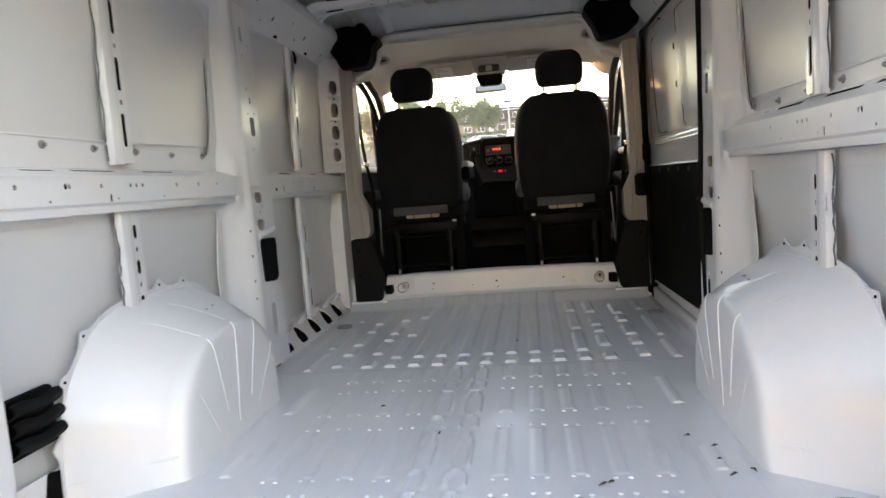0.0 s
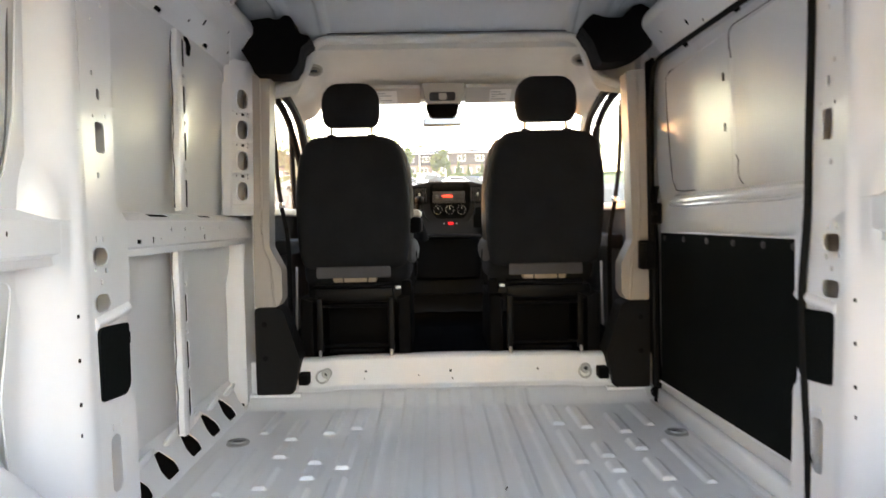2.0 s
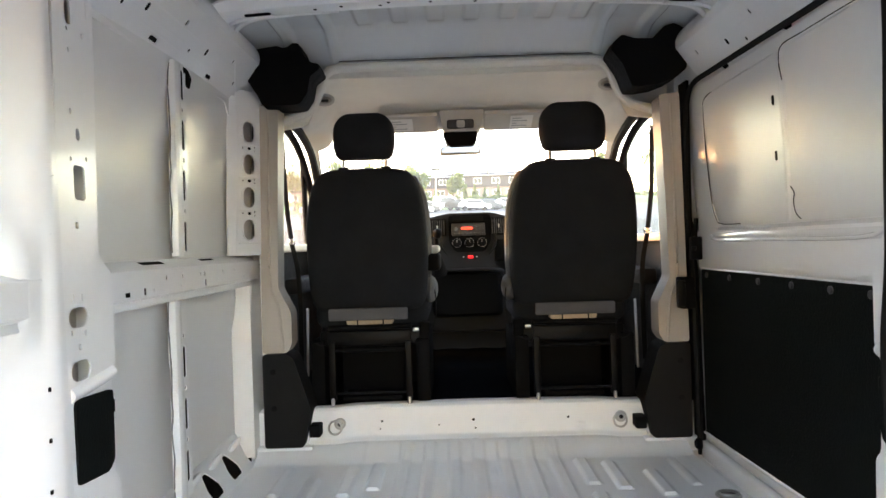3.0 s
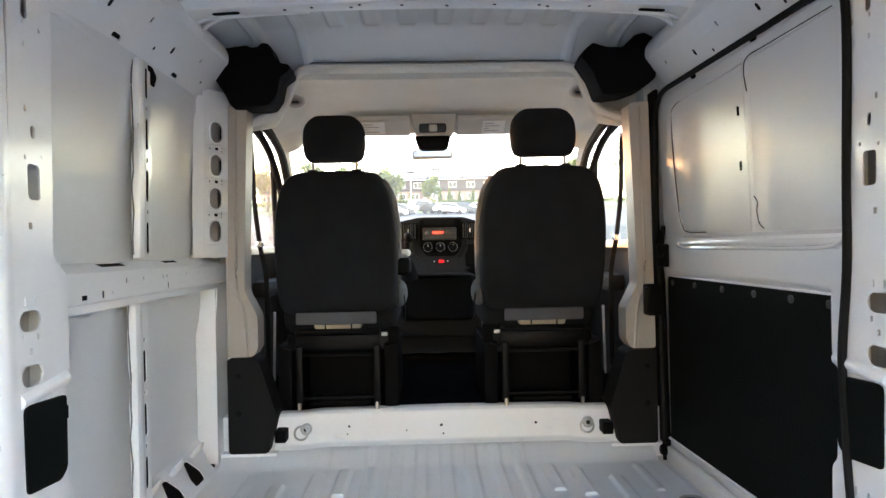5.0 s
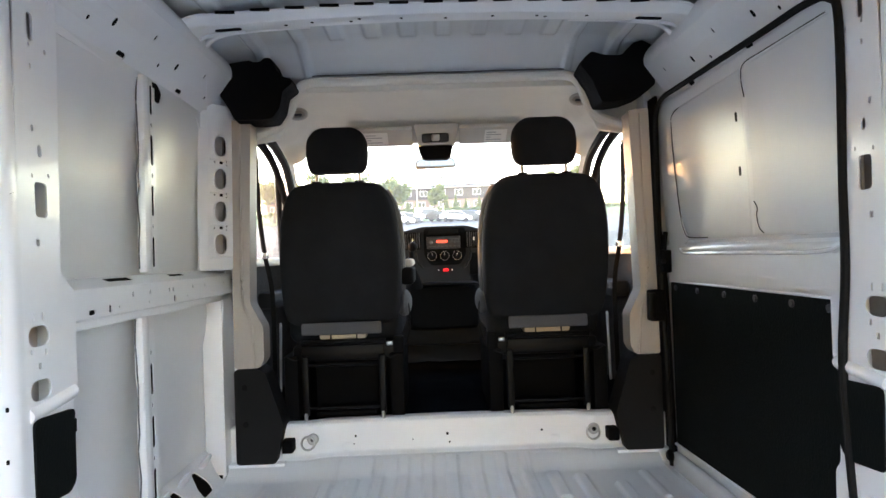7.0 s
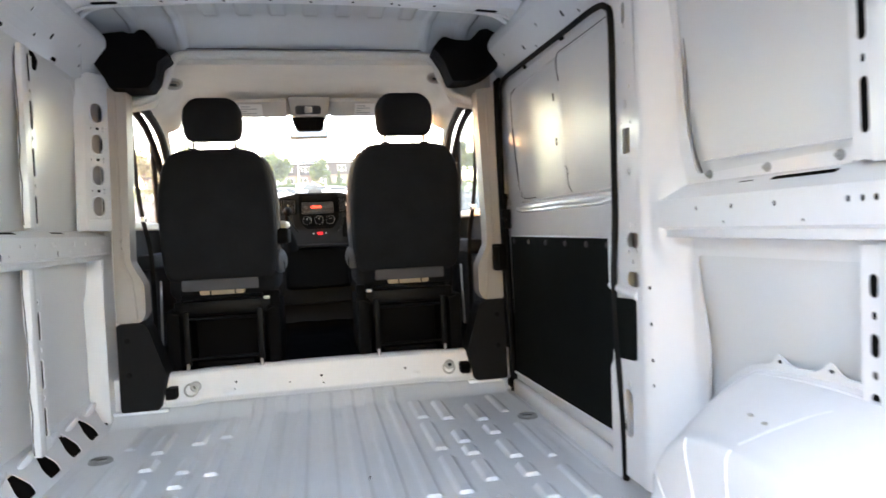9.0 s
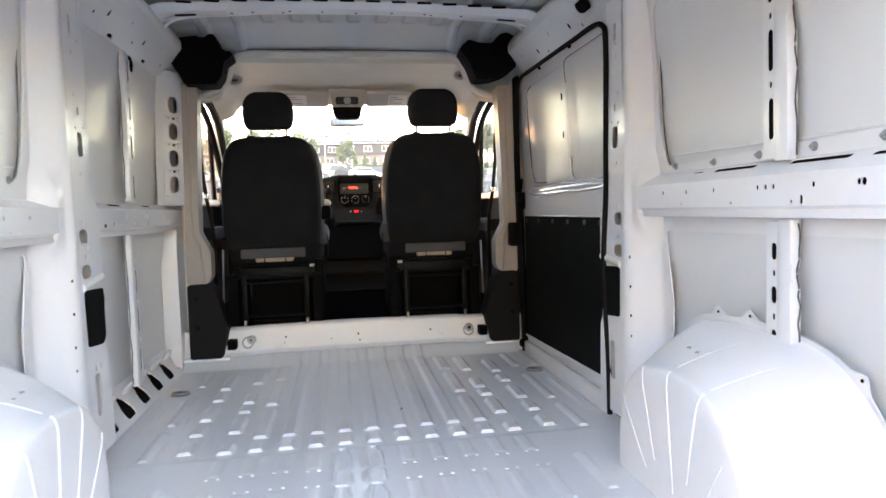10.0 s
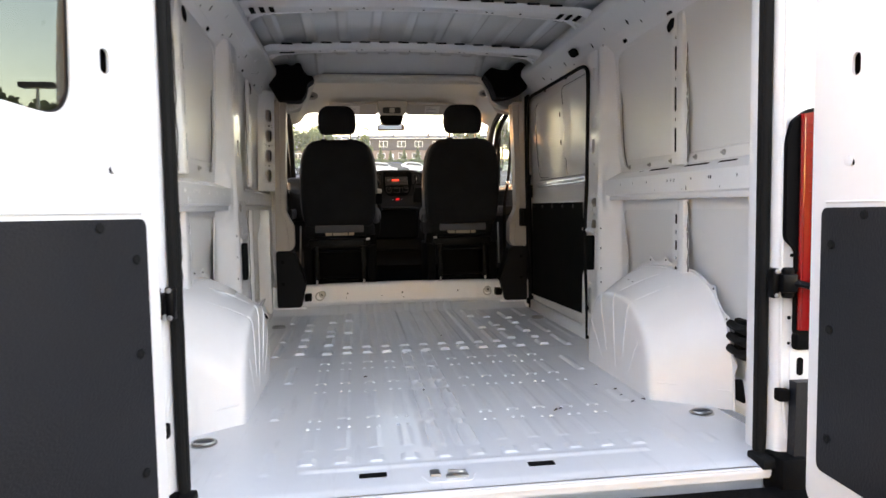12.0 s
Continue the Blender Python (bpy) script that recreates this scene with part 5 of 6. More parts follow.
for s in (-1, 1):
    pillar_trim(s)
    cc = [(0.888, 1.657), (0.755, 1.675), (0.735, 1.664), (0.712, 1.668), (0.695, 1.684), (0.665, 1.682), (0.645, 1.628), (0.622, 1.602), (0.585, 1.594), (0.582, 1.574), (0.624, 1.545), (0.640, 1.478), (0.668, 1.434), (0.70, 1.428), (0.822, 1.430), (0.850, 1.485), (0.886, 1.543)]
    if s > 0:
        cc = [(0.905, 1.645), (0.865, 1.69), (0.823, 1.712), (0.782, 1.702), (0.752, 1.664), (0.735, 1.654), (0.665, 1.656), (0.612, 1.670), (0.582, 1.648), (0.566, 1.618), (0.582, 1.60), (0.612, 1.55), (0.634, 1.495), (0.650, 1.462), (0.69, 1.458), (0.76, 1.468), (0.83, 1.494), (0.872, 1.525), (0.872, 1.56)]
    n = 6
    bm = bmesh.new()
    out = rounded([(s * a, b) for a, b in cc], 0.009)
    rings = []
    for k in range(n + 1):
        t = k / n
        gx, gz = s * 0.75, 1.57
        sh = 1 - 0.03 * (1 - math.sin(t * math.pi / 2)) - 0.05 * t * t
        rings.append([bm.verts.new((gx + (a - gx) * sh + 0.006 * noise.noise((a * 12, b * 12, t * 3)), 2.80 + 0.16 * t + 0.02 * noise.noise((a * 9, b * 9, 1)), gz + (b - gz) * sh)) for a, b in out])
    for r0, r1 in zip(rings, rings[1:]):
        for i in range(len(out)):
            bm.faces.new((r0[i], r0[(i + 1) % len(out)], r1[(i + 1) % len(out)], r1[i]))
    bm.faces.new(rings[0])
    bm.faces.new(rings[-1][::-1])
    solid("corner_cover", bm, BLACKP, "black moulded cover over the upper cab corner", "corner cover", "corner covers", at=(s * 0.77, 2.85, 1.44))
    sb = thing("seat_belt", (s * 0.85, 3.2, 0.3), "black seat belt hanging from its pillar anchor", "seat belt", "seat belts")
    an = part("anchor", disc((s * 0.875, 3.19, 1.345), 0.03, "x", -s * 0.035, 14), BLACKP, sb, "black belt anchor")
    part("anchor_bolt", disc((s * 0.845, 3.19, 1.36), 0.016, "x", -s * 0.012, 10), CHROME, an)
    part("strap", tube(arc([(s * 0.845, 3.19, 1.34), (s * 0.84, 3.2, 1.1), (s * 0.835, 3.26, 0.90), (s * 0.81, 3.28, 0.7), (s * 0.80, 3.24, 0.3)]), 0.011, 6, flat=0.2, up=(0, 1, 0)), GREYP, sb)
    part("guide", box(min(s * 0.82, s * 0.85), max(s * 0.82, s * 0.85), 3.25, 3.28, 0.88, 0.91, 0.006), CHROME, sb)

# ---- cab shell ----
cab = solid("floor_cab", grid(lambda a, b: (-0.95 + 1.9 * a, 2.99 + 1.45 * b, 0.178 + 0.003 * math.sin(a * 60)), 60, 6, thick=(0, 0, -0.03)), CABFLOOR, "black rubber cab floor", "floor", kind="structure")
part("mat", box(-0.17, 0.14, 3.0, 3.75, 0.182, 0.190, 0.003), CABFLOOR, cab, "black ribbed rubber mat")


def head_z(x, y):
    ax = abs(x)
    k = (y - 2.99) / 0.95
    edge = float(np.interp(ax - 0.12 * k, (0.0, 0.545, 0.58, 0.60, 0.615, 0.63, 0.65, 0.69, 0.75, 0.9), (0.0, 0.0, 0.010, 0.028, 0.06, 0.105, 0.15, 0.188, 0.21, 0.25)))
    return 1.632 - 0.03 * k - 0.085 * smooth01(0.86, 1.0, k) - edge * (1 - 0.5 * k) + 0.02 * math.sin(math.pi * min(1, max(0, k)))


head = solid("ceiling_cab", grid(lambda a, b: (-0.9 + 1.8 * a, 2.99 + 0.95 * b, head_z(-0.9 + 1.8 * a, 2.99 + 0.95 * b)), 150, 20, thick=(0, 0, 0.012)), LINER, "grey-beige cloth headliner over the cab", "ceiling", kind="structure", smooth=60)
rim = [(x, 2.985, head_z(x, 2.99) - 0.006) for x in [-0.80 + 0.01 * i for i in range(161)]]
part("headliner_edge", tube(rim, 0.022, 10, flat=0.9), LINER, head, "rolled headliner edge")
part("header_seam", tube([(x, 2.972, head_z(x, 2.99) + 0.018) for x in [-0.56 + 0.04 * i for i in range(29)]], 0.002, 6), MASTIC, head)
part("roof_gap_filler", sheet(rounded([(-0.98, 1.36), (-0.70, 1.40), (-0.60, 1.60), (0.60, 1.60), (0.70, 1.40), (0.98, 1.36), (0.98, 1.78), (-0.98, 1.78)], 0.01), [], xz(3.06), 0.02), LINER, head)
for s in (-1, 1):
    gc = (s * 0.618, 3.05, 1.507 if s < 0 else 1.535)
    oval = lambda k, y: [(gc[0] + s * k * (0.040 * math.cos(t) + 0.006 * math.sin(t)), gc[1] + y + 0.012 * math.cos(t), gc[2] + k * 0.022 * math.sin(t)) for t in [i * math.pi / 12 for i in range(24)]]  # noqa: E731
    gh = part("grab_handle", tube(oval(1.0, 0.0), 0.0065, 8, closed=True, up=(0, 1, 0)), VISOR, head, "grey folding grab handle in its oval cup")
    part("handle_cup", grid(lambda a, b: tuple(Vector(oval(0.15 + 0.85 * b, 0.010 + 0.012 * (1 - b))[round(a * 24) % 24])), 24, 4), BEIGE, gh, "shaded handle cup")
    part("handle_slot", box(gc[0] - 0.016, gc[0] + 0.016, gc[1] + 0.004, gc[1] + 0.014, gc[2] - 0.007, gc[2] + 0.004, 0.003), SLATS, gh, "dark finger slot")

for s in (-1, 1):
    part("pillar_core", box(min(s * 0.875, s * 1.02), max(s * 0.875, s * 1.02), 2.975, 3.10, 0.0, 1.62, 0.01), PAINT, wall_left if s < 0 else wall_right)

# windscreen and its frame
ws = solid("window_1", grid(lambda a, b: ((-0.88 + 1.76 * a) * (1 - 0.06 * b), 4.62 - 0.68 * b + 0.10 * (1 - (2 * a - 1) ** 2) * (1 - b), 0.94 + 0.575 * b), 16, 8), WINDSCREEN, "clear windscreen full of bright sky", "windscreen", kind="structure")
ws.visible_shadow = False
for s in (-1, 1):
    ap = grid(lambda a, b: (s * (0.90 - 0.07 * b + 0.06 * a), 4.60 - 0.70 * b - 0.02 * a, 0.94 + 0.58 * b), 4, 10, thick=(s * 0.02, 0.05, 0))
    part("screen_pillar", ap, LINER, ws, "grey-beige windscreen pillar trim")
part("screen_header", box(-0.86, 0.86, 3.92, 3.97, 1.520, 1.56, 0.008), LINER, ws)


def front_door(s):
    ob = thing("front_door", (s * 0.92, 3.7, 0.15), "dark grey cab door with a clear window", "van door", "front doors")
    body = grid(lambda a, b: (s * (0.885 + 0.02 * math.sin(b * 3) + 0.02 * b), 2.99 + 1.42 * a, 0.15 + 0.70 * b), 8, 12, thick=(s * 0.10, 0, 0))
    part("door_card", body, DASH, ob, "dark grey plastic door card")
    part("door_top", box(min(s * 0.865, s * 0.97), max(s * 0.865, s * 0.97), 2.99, 4.42, 0.845, 0.885, 0.015), VISOR, ob, "light grey window ledge")
    part("armrest", box(min(s * 0.80, s * 0.89), max(s * 0.80, s * 0.89), 3.3, 3.75, 0.64, 0.72, 0.02), DASH, ob)
    g = part("window", sheet([(3.05, 0.88), (4.42, 0.88), (4.10, 1.22), (3.85, 1.42), (3.6, 1.49), (3.2, 1.50), (3.05, 1.42)], [], yz(0.935, s), 0.005), WINDSCREEN, ob, "clear side window")
    g.visible_shadow = False
    fr = [(s * 0.915, 3.11, 0.86), (s * 0.912, 3.11, 1.32), (s * 0.90, 3.15, 1.42), (s * 0.89, 3.3, 1.46), (s * 0.89, 3.55, 1.44), (s * 0.895, 3.8, 1.36), (s * 0.90, 4.05, 1.18), (s * 0.91, 4.42, 0.88)]
    part("window_frame", tube(arc(fr, 4), 0.02, 8, up=(1, 0, 0)), BLACKP, ob, "black window frame")
    part("quarter_bar", tube([(s * 0.93, 4.02, 0.88), (s * 0.92, 3.92, 1.38)], 0.016, 8), BLACKP, ob)
    sl = [(s * 0.845, 3.10, 1.36), (s * 0.84, 3.13, 1.43), (s * 0.838, 3.22, 1.468), (s * 0.836, 3.45, 1.462), (s * 0.838, 3.73, 1.40), (s * 0.845, 3.88, 1.33), (s * 0.86, 4.12, 1.16), (s * 0.875, 4.42, 0.9)]
    part("door_seal", tube(arc(sl, 4), 0.022, 8, up=(1, 0, 0)), RUBBER, ob, "black rubber door seal")
    part("frame_panel", grid(lambda a, b: (s * (0.84 + 0.09 * b), 3.0 + 0.12 * a, 0.86 + 0.62 * a * 0 + 0.6 * b * 0 + 0.6 * a), 2, 4), LINER, ob)
    return ob


front_door(-1)
front_door(1)

# outer shell ahead, closing the cab
shell = solid("wall_bulkhead", box(-0.95, 0.95, 4.52, 4.58, 0.1, 0.96, 0.02), DASH, "dark firewall ahead of the dashboard", "bulkhead", kind="structure")


# ---- seats ----
def seat(cx, label, lean, wide):
    ob = thing("cab_seat", (cx, 3.15, 0.19), label, "seat", "cab seats")
    # backrest: shield outline with rounded shoulders, swelling towards the middle
    half = [(0.0, 0.585), (0.16, 0.585), (0.225, 0.60), (0.248, 0.66), (0.258, 0.80), (0.257, 0.93), (0.246, 1.04), (0.225, 1.12), (0.19, 1.172), (0.14, 1.19), (0.07, 1.194), (0.0, 1.195)]
    line = arc([(a, b, 0) for a, b in half], 4)
    out = [(p.x, p.y) for p in line] + [(-p.x, p.y) for p in reversed(line[1:-1])]
    mid = 0.88
    bm = bmesh.new()
    def ringy(scale, dy):
        return [bm.verts.new((cx + wide * a * scale, 2.965 + dy - lean * max(0, b - 0.585) / 0.61, mid + (b - mid) * scale)) for a, b in out]
    stack = [ringy(k, d) for k, d in ((0.55, -0.006), (0.80, -0.002), (0.92, 0.004), (0.965, 0.012), (0.99, 0.026), (1.0, 0.045), (1.0, 0.09), (0.97, 0.125), (0.9, 0.14))]
    for r0, r1 in zip(stack, stack[1:]):
        for i in range(len(out)):
            bm.faces.new((r0[i], r0[(i + 1) % len(out)], r1[(i + 1) % len(out)], r1[i]))
    bm.faces.new(stack[0][::-1])
    bm.faces.new(stack[-1])
    bk = part("backrest", bm, FABRIC, ob, "black cloth backrest", smooth=60)
    for sx in (-1, 1):
        bol = [(cx + sx * a * wide, 3.085 - lean * (z - 0.585) / 0.61, z) for a, z in ((0.225, 0.62), (0.244, 0.72), (0.249, 0.85), (0.245, 0.98), (0.226, 1.09), (0.185, 1.16))]
        part("bolster", tube(arc(bol, 5), [0.010] + [0.026] * 24 + [0.010], 10), SEATSIDE, bk, "grey cloth side bolster")
    # head restraint
    hb = bmesh.new()
    prof = rounded([(-0.118, 1.232), (0.118, 1.232), (0.134, 1.30), (0.128, 1.385), (0.085, 1.43), (-0.085, 1.43), (-0.128, 1.385), (-0.134, 1.30)], 0.04, 4)
    st = [[hb.verts.new((cx + wide * a * k, 2.985 - lean + y, 1.332 + (b - 1.332) * k)) for a, b in prof] for k, y in ((0.5, -0.004), (0.78, 0.0), (0.92, 0.009), (0.985, 0.022), (1.0, 0.038), (1.0, 0.058), (0.95, 0.074), (0.8, 0.082))]
    for r0, r1 in zip(st, st[1:]):
        for i in range(len(prof)):
            hb.faces.new((r0[i], r0[(i + 1) % len(prof)], r1[(i + 1) % len(prof)], r1[i]))
    hb.faces.new(st[0][::-1])
    hb.faces.new(st[-1])
    hr = part("head_restraint", hb, FABRIC, ob, "black cloth head restraint", smooth=60)
    for sx in (-1, 1):
        part("restraint_post", tube([(cx + sx * 0.092, 3.035 - lean, 1.15), (cx + sx * 0.092, 3.04 - lean, 1.26)], 0.0068, 10), ZINC, hr, "chrome post")
        part("post_guide", box(cx + sx * 0.092 - 0.02, cx + sx * 0.092 + 0.02, 3.015 - lean, 3.055 - lean, 1.185, 1.202, 0.004), BLACKP, hr)
    # strip along the backrest's foot, foam behind it
    part("foot_strip", box(cx - 0.168, cx + 0.168, 2.945, 2.962, 0.55, 0.602, 0.008), FABRIC2, ob, "grey cloth strip")
    part("foam", box(cx - 0.10, cx + 0.10, 2.985, 3.05, 0.525, 0.575, 0.012), FOAM, ob, "cream seat foam")
    for dx in (-0.05, 0.06):
        part("foam_wire", tube([(cx + dx, 2.98, 0.52), (cx + dx, 2.98, 0.58)], 0.003, 6), STEEL, ob)
    part("cushion", box(cx - 0.25, cx + 0.25, 3.06, 3.56, 0.50, 0.63, 0.05, 4), FABRIC, ob, "black cloth seat cushion")
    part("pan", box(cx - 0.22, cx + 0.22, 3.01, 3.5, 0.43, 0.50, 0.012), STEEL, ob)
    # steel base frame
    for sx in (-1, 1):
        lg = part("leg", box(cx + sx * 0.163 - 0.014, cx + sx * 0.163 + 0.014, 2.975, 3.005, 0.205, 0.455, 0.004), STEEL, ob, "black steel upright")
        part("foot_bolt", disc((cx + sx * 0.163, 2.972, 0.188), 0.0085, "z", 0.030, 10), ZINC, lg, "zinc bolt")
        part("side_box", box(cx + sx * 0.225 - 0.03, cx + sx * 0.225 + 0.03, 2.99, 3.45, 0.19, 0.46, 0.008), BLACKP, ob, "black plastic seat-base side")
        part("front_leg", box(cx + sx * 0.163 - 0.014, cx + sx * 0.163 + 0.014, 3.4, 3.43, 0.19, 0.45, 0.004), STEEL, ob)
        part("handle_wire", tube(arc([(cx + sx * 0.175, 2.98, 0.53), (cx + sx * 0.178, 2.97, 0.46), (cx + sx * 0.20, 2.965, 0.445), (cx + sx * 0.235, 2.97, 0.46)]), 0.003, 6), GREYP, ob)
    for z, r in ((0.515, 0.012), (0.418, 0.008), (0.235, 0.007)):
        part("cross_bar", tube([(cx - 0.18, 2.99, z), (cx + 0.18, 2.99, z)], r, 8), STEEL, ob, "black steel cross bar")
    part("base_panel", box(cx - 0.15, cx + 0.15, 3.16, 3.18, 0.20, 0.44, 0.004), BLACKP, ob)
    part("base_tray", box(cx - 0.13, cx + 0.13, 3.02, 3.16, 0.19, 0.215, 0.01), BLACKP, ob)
    inner = 1 if cx < 0 else -1
    bu = part("buckle", box(cx + inner * 0.235 - 0.022, cx + inner * 0.235 + 0.022, 3.0, 3.05, 0.43, 0.53, 0.008), BLACKP, ob, "black belt buckle")
    part("buckle_latch", box(cx + inner * 0.196 - 0.012, cx + inner * 0.196 + 0.014, 2.99, 3.006, 0.492, 0.508, 0.003), ZINC, bu)
    part("buckle_loop", tube(arc([(cx + inner * 0.27, 3.03, 0.50), (cx + inner * 0.285, 3.03, 0.56), (cx + inner * 0.283, 3.03, 0.66), (cx + inner * 0.262, 3.04, 0.67)]), 0.003, 6), GREYP, bu)
    part("recliner", tube([(cx - inner * 0.27, 3.02, 0.60), (cx - inner * 0.285, 3.05, 0.30)], 0.006, 6), ZINC, ob)
    hip = bmesh.new()
    bmesh.ops.create_uvsphere(hip, u_segments=14, v_segments=10, radius=1, matrix=pose(cx + inner * 0.262, 3.10, 0.665) @ Matrix.Diagonal((0.035, 0.09, 0.06, 1)))
    part("hip_bolster", hip, SEATSIDE, ob, "grey cloth seat bolster")
    return ob


seat(-0.445, "black cloth driver's seat with grey bolsters and tall headrest", 0.03, 1.0)
seat(0.428, "black cloth passenger seat with grey bolsters and tall headrest", 0.12, 1.03)
ar = thing("armrest", (-0.17, 3.3, 0.745), "pale grey and black padded seat armrest", "armrest")
part("pad", box(-0.200, -0.138, 3.08, 3.42, 0.822, 0.858, 0.016, 3), VISOR, ar, "pale grey pad")
part("arm", box(-0.202, -0.136, 3.05, 3.40, 0.745, 0.822, 0.014, 3), BLACKP, ar)


# ---- dashboard ----
def dashboard():
    ob = thing("dashboard", (0, 3.9, 0.2), "dark grey dashboard with radio, dials and vents", "dashboard")
    top = grid(lambda a, b: (-0.88 + 1.76 * a, 3.83 + 0.72 * b + 0.04 * abs(a - 0.5), 0.985 + 0.03 * math.exp(-((a - 0.5) / 0.09) ** 2) - 0.045 * b ** 2 - 0.02 * (1 - b) ** 6), 60, 14, thick=(0, 0, -0.03))
    part("top_pad", top, DASH, ob, "dark grey soft top")
    for s, a, b in ((-1, -0.88, -0.245), (1, 0.265, 0.88)):
        part("fascia", box(a, b, 3.86, 4.1, 0.62, 0.98, 0.03, 3), DASH, ob)
    st = part("centre_console", sheet(rounded([(-0.245, 1.0), (-0.10, 1.03), (0.14, 1.03), (0.265, 0.995), (0.25, 0.88), (0.17, 0.76), (0.165, 0.72), (-0.165, 0.72), (-0.17, 0.76), (-0.235, 0.88)], 0.02), [], lambda u, v, w: (u, 3.80 + w + 0.10 * (1.03 - v) * 0.3, v), 0.16), DASH, ob, "dark grey centre console")
    part("surround", sheet(rounded([(-0.095, 1.02), (0.135, 1.02), (0.135, 0.87), (0.10, 0.815), (-0.06, 0.815), (-0.095, 0.87)], 0.02), [], lambda u, v, w: (u, 3.79 + w, v), 0.02), BLACKP, st, "gloss black surround")
    part("display_slot", box(-0.070, 0.095, 3.774, 3.79, 0.984, 1.010, 0.003), SHADE_BLACK, st, "blank black display slot")
    rd = part("radio", box(-0.080, 0.105, 3.776, 3.80, 0.905, 0.972, 0.004), RADIOP, st, "black car radio with red display")
    part("radio_display", box(-0.026, 0.034, 3.772, 3.777, 0.938, 0.952, 0.001), REDLCD, rd, "glowing red radio display")
    part("radio_knob", disc((-0.056, 3.777, 0.942), 0.011, "y", -0.012, 14), FABRIC2, rd)
    for i in range(3):
        for j in range(2):
            part("radio_button", box(0.050 + 0.017 * i, 0.062 + 0.017 * i, 3.771, 3.777, 0.936 + 0.016 * j, 0.946 + 0.016 * j, 0.001), SLATS, rd)
    for i in range(8):
        part("radio_key", box(-0.068 + 0.022 * i, -0.054 + 0.022 * i, 3.771, 3.777, 0.914, 0.921, 0.001), SLATS, rd)
    for x in (-0.052, 0.017, 0.086):
        kn = part("dial", disc((x, 3.788, 0.866), 0.024, "y", -0.018, 22), BLACKP, st, "black climate dial in a chrome ring")
        part("dial_ring", ring((x, 3.781, 0.866), 0.024, 0.0014, "y", 22, 6), ZINC, kn)
        part("dial_mark", box(x - 0.001, x + 0.001, 3.766, 3.772, 0.870, 0.882, 0.0), PAPER, kn)
    part("hazard_button", box(0.006, 0.036, 3.788, 3.80, 0.779, 0.795, 0.002), REDBTN, st, "lit red hazard button")
    for x in (-0.018, 0.056):
        part("small_light", disc((x, 3.797, 0.787), 0.004, "y", -0.004, 8), PAPER, st)
    for s, cx in ((-1, -0.158), (1, 0.180)):
        v = part("vent", box(cx - 0.048, cx + 0.048, 3.785, 3.81, 0.905, 1.002, 0.010), SHADE_BLACK, ob, "black air vent")
        for i in range(7):
            part("vent_slat", box(cx - 0.038 + 0.0122 * i, cx - 0.034 + 0.0122 * i, 3.776, 3.792, 0.912, 0.993, 0.001), SLATS, v)
        part("vent_tab", box(cx - 0.003, cx + 0.003, 3.772, 3.779, 0.945, 0.965, 0.001), PAPER, v)
    lw = part("lower_console", box(-0.20, 0.20, 3.84, 4.15, 0.45, 0.70, 0.03, 3), BLACKP, ob)
    # the bin is a flat sheet, its inner shade painted near-black
    part("storage_mouth", sheet(rr(0.0, 0.58, 0.34, 0.22, 0.04), [], lambda u, v, w: (u, 3.834 + w, v), 0.004), SHADE_BLACK, lw, "open dark storage bin")
    part("console_lip", tube(arc([(-0.21, 3.82, 0.69), (-0.17, 3.80, 0.712), (0, 3.795, 0.716), (0.17, 3.80, 0.712), (0.21, 3.82, 0.69)]), 0.009, 8), DASH, ob)
    gl = part("gear_lever", tube(arc([(-0.16, 3.74, 0.74), (-0.16, 3.70, 0.83), (-0.165, 3.66, 0.90)]), [0.03] * 4 + [0.012] * 9, 10), BLACKP, ob, "black gear lever")
    kb = bmesh.new()
    bmesh.ops.create_uvsphere(kb, u_segments=16, v_segments=10, radius=1, matrix=pose(-0.155, 3.64, 0.918) @ Matrix.Diagonal((0.026, 0.03, 0.027, 1)))
    part("knob", kb, BLACKP, gl)
    part("gaiter", tube([(-0.155, 3.75, 0.70), (-0.158, 3.73, 0.76), (-0.16, 3.70, 0.82)], [0.05, 0.035, 0.014], 12), BLACKP, gl, "black leather gaiter")
    for s in (-1, 1):
        part("stack_edge", tube(arc([(s * 0.145 + 0.01, 3.785, 1.0), (s * 0.15 + 0.01, 3.79, 0.86), (s * 0.115 + 0.01, 3.79, 0.80)]), 0.006, 8), GREYP, ob)
    part("side_pocket", box(0.155, 0.25, 3.80, 3.82, 0.76, 0.88, 0.006), SHADE_BLACK, ob)
    part("under_tray", box(-0.85, 0.85, 3.95, 4.5, 0.35, 0.62, 0.02), DASH, ob)
    return ob


dashboard()

# ---- fittings on the headliner ----
oc = thing("overhead_console", (-0.005, 3.85, 1.5), "beige overhead console with a reading lamp", "console")
part("body", sheet(rounded([(-0.13, 1.60), (0.12, 1.60), (0.10, 1.50), (0.085, 1.485), (-0.095, 1.485), (-0.11, 1.50)], 0.015), [], xz(3.80), 0.14), VISOR, oc, "beige moulded housing")
part("lamp_panel", box(-0.088, 0.062, 3.785, 3.800, 1.496, 1.545, 0.012, 3), SLATS, oc, "grey lamp panel")
part("lamp_lens", box(-0.034, 0.012, 3.780, 3.790, 1.50, 1.54, 0.010, 3), VISOR, oc, "frosted lamp lens")
for x_ in (-0.062, 0.040):
    part("lamp_switch", disc((x_, 3.784, 1.52), 0.012, "y", -0.004, 12), SLATS, oc)
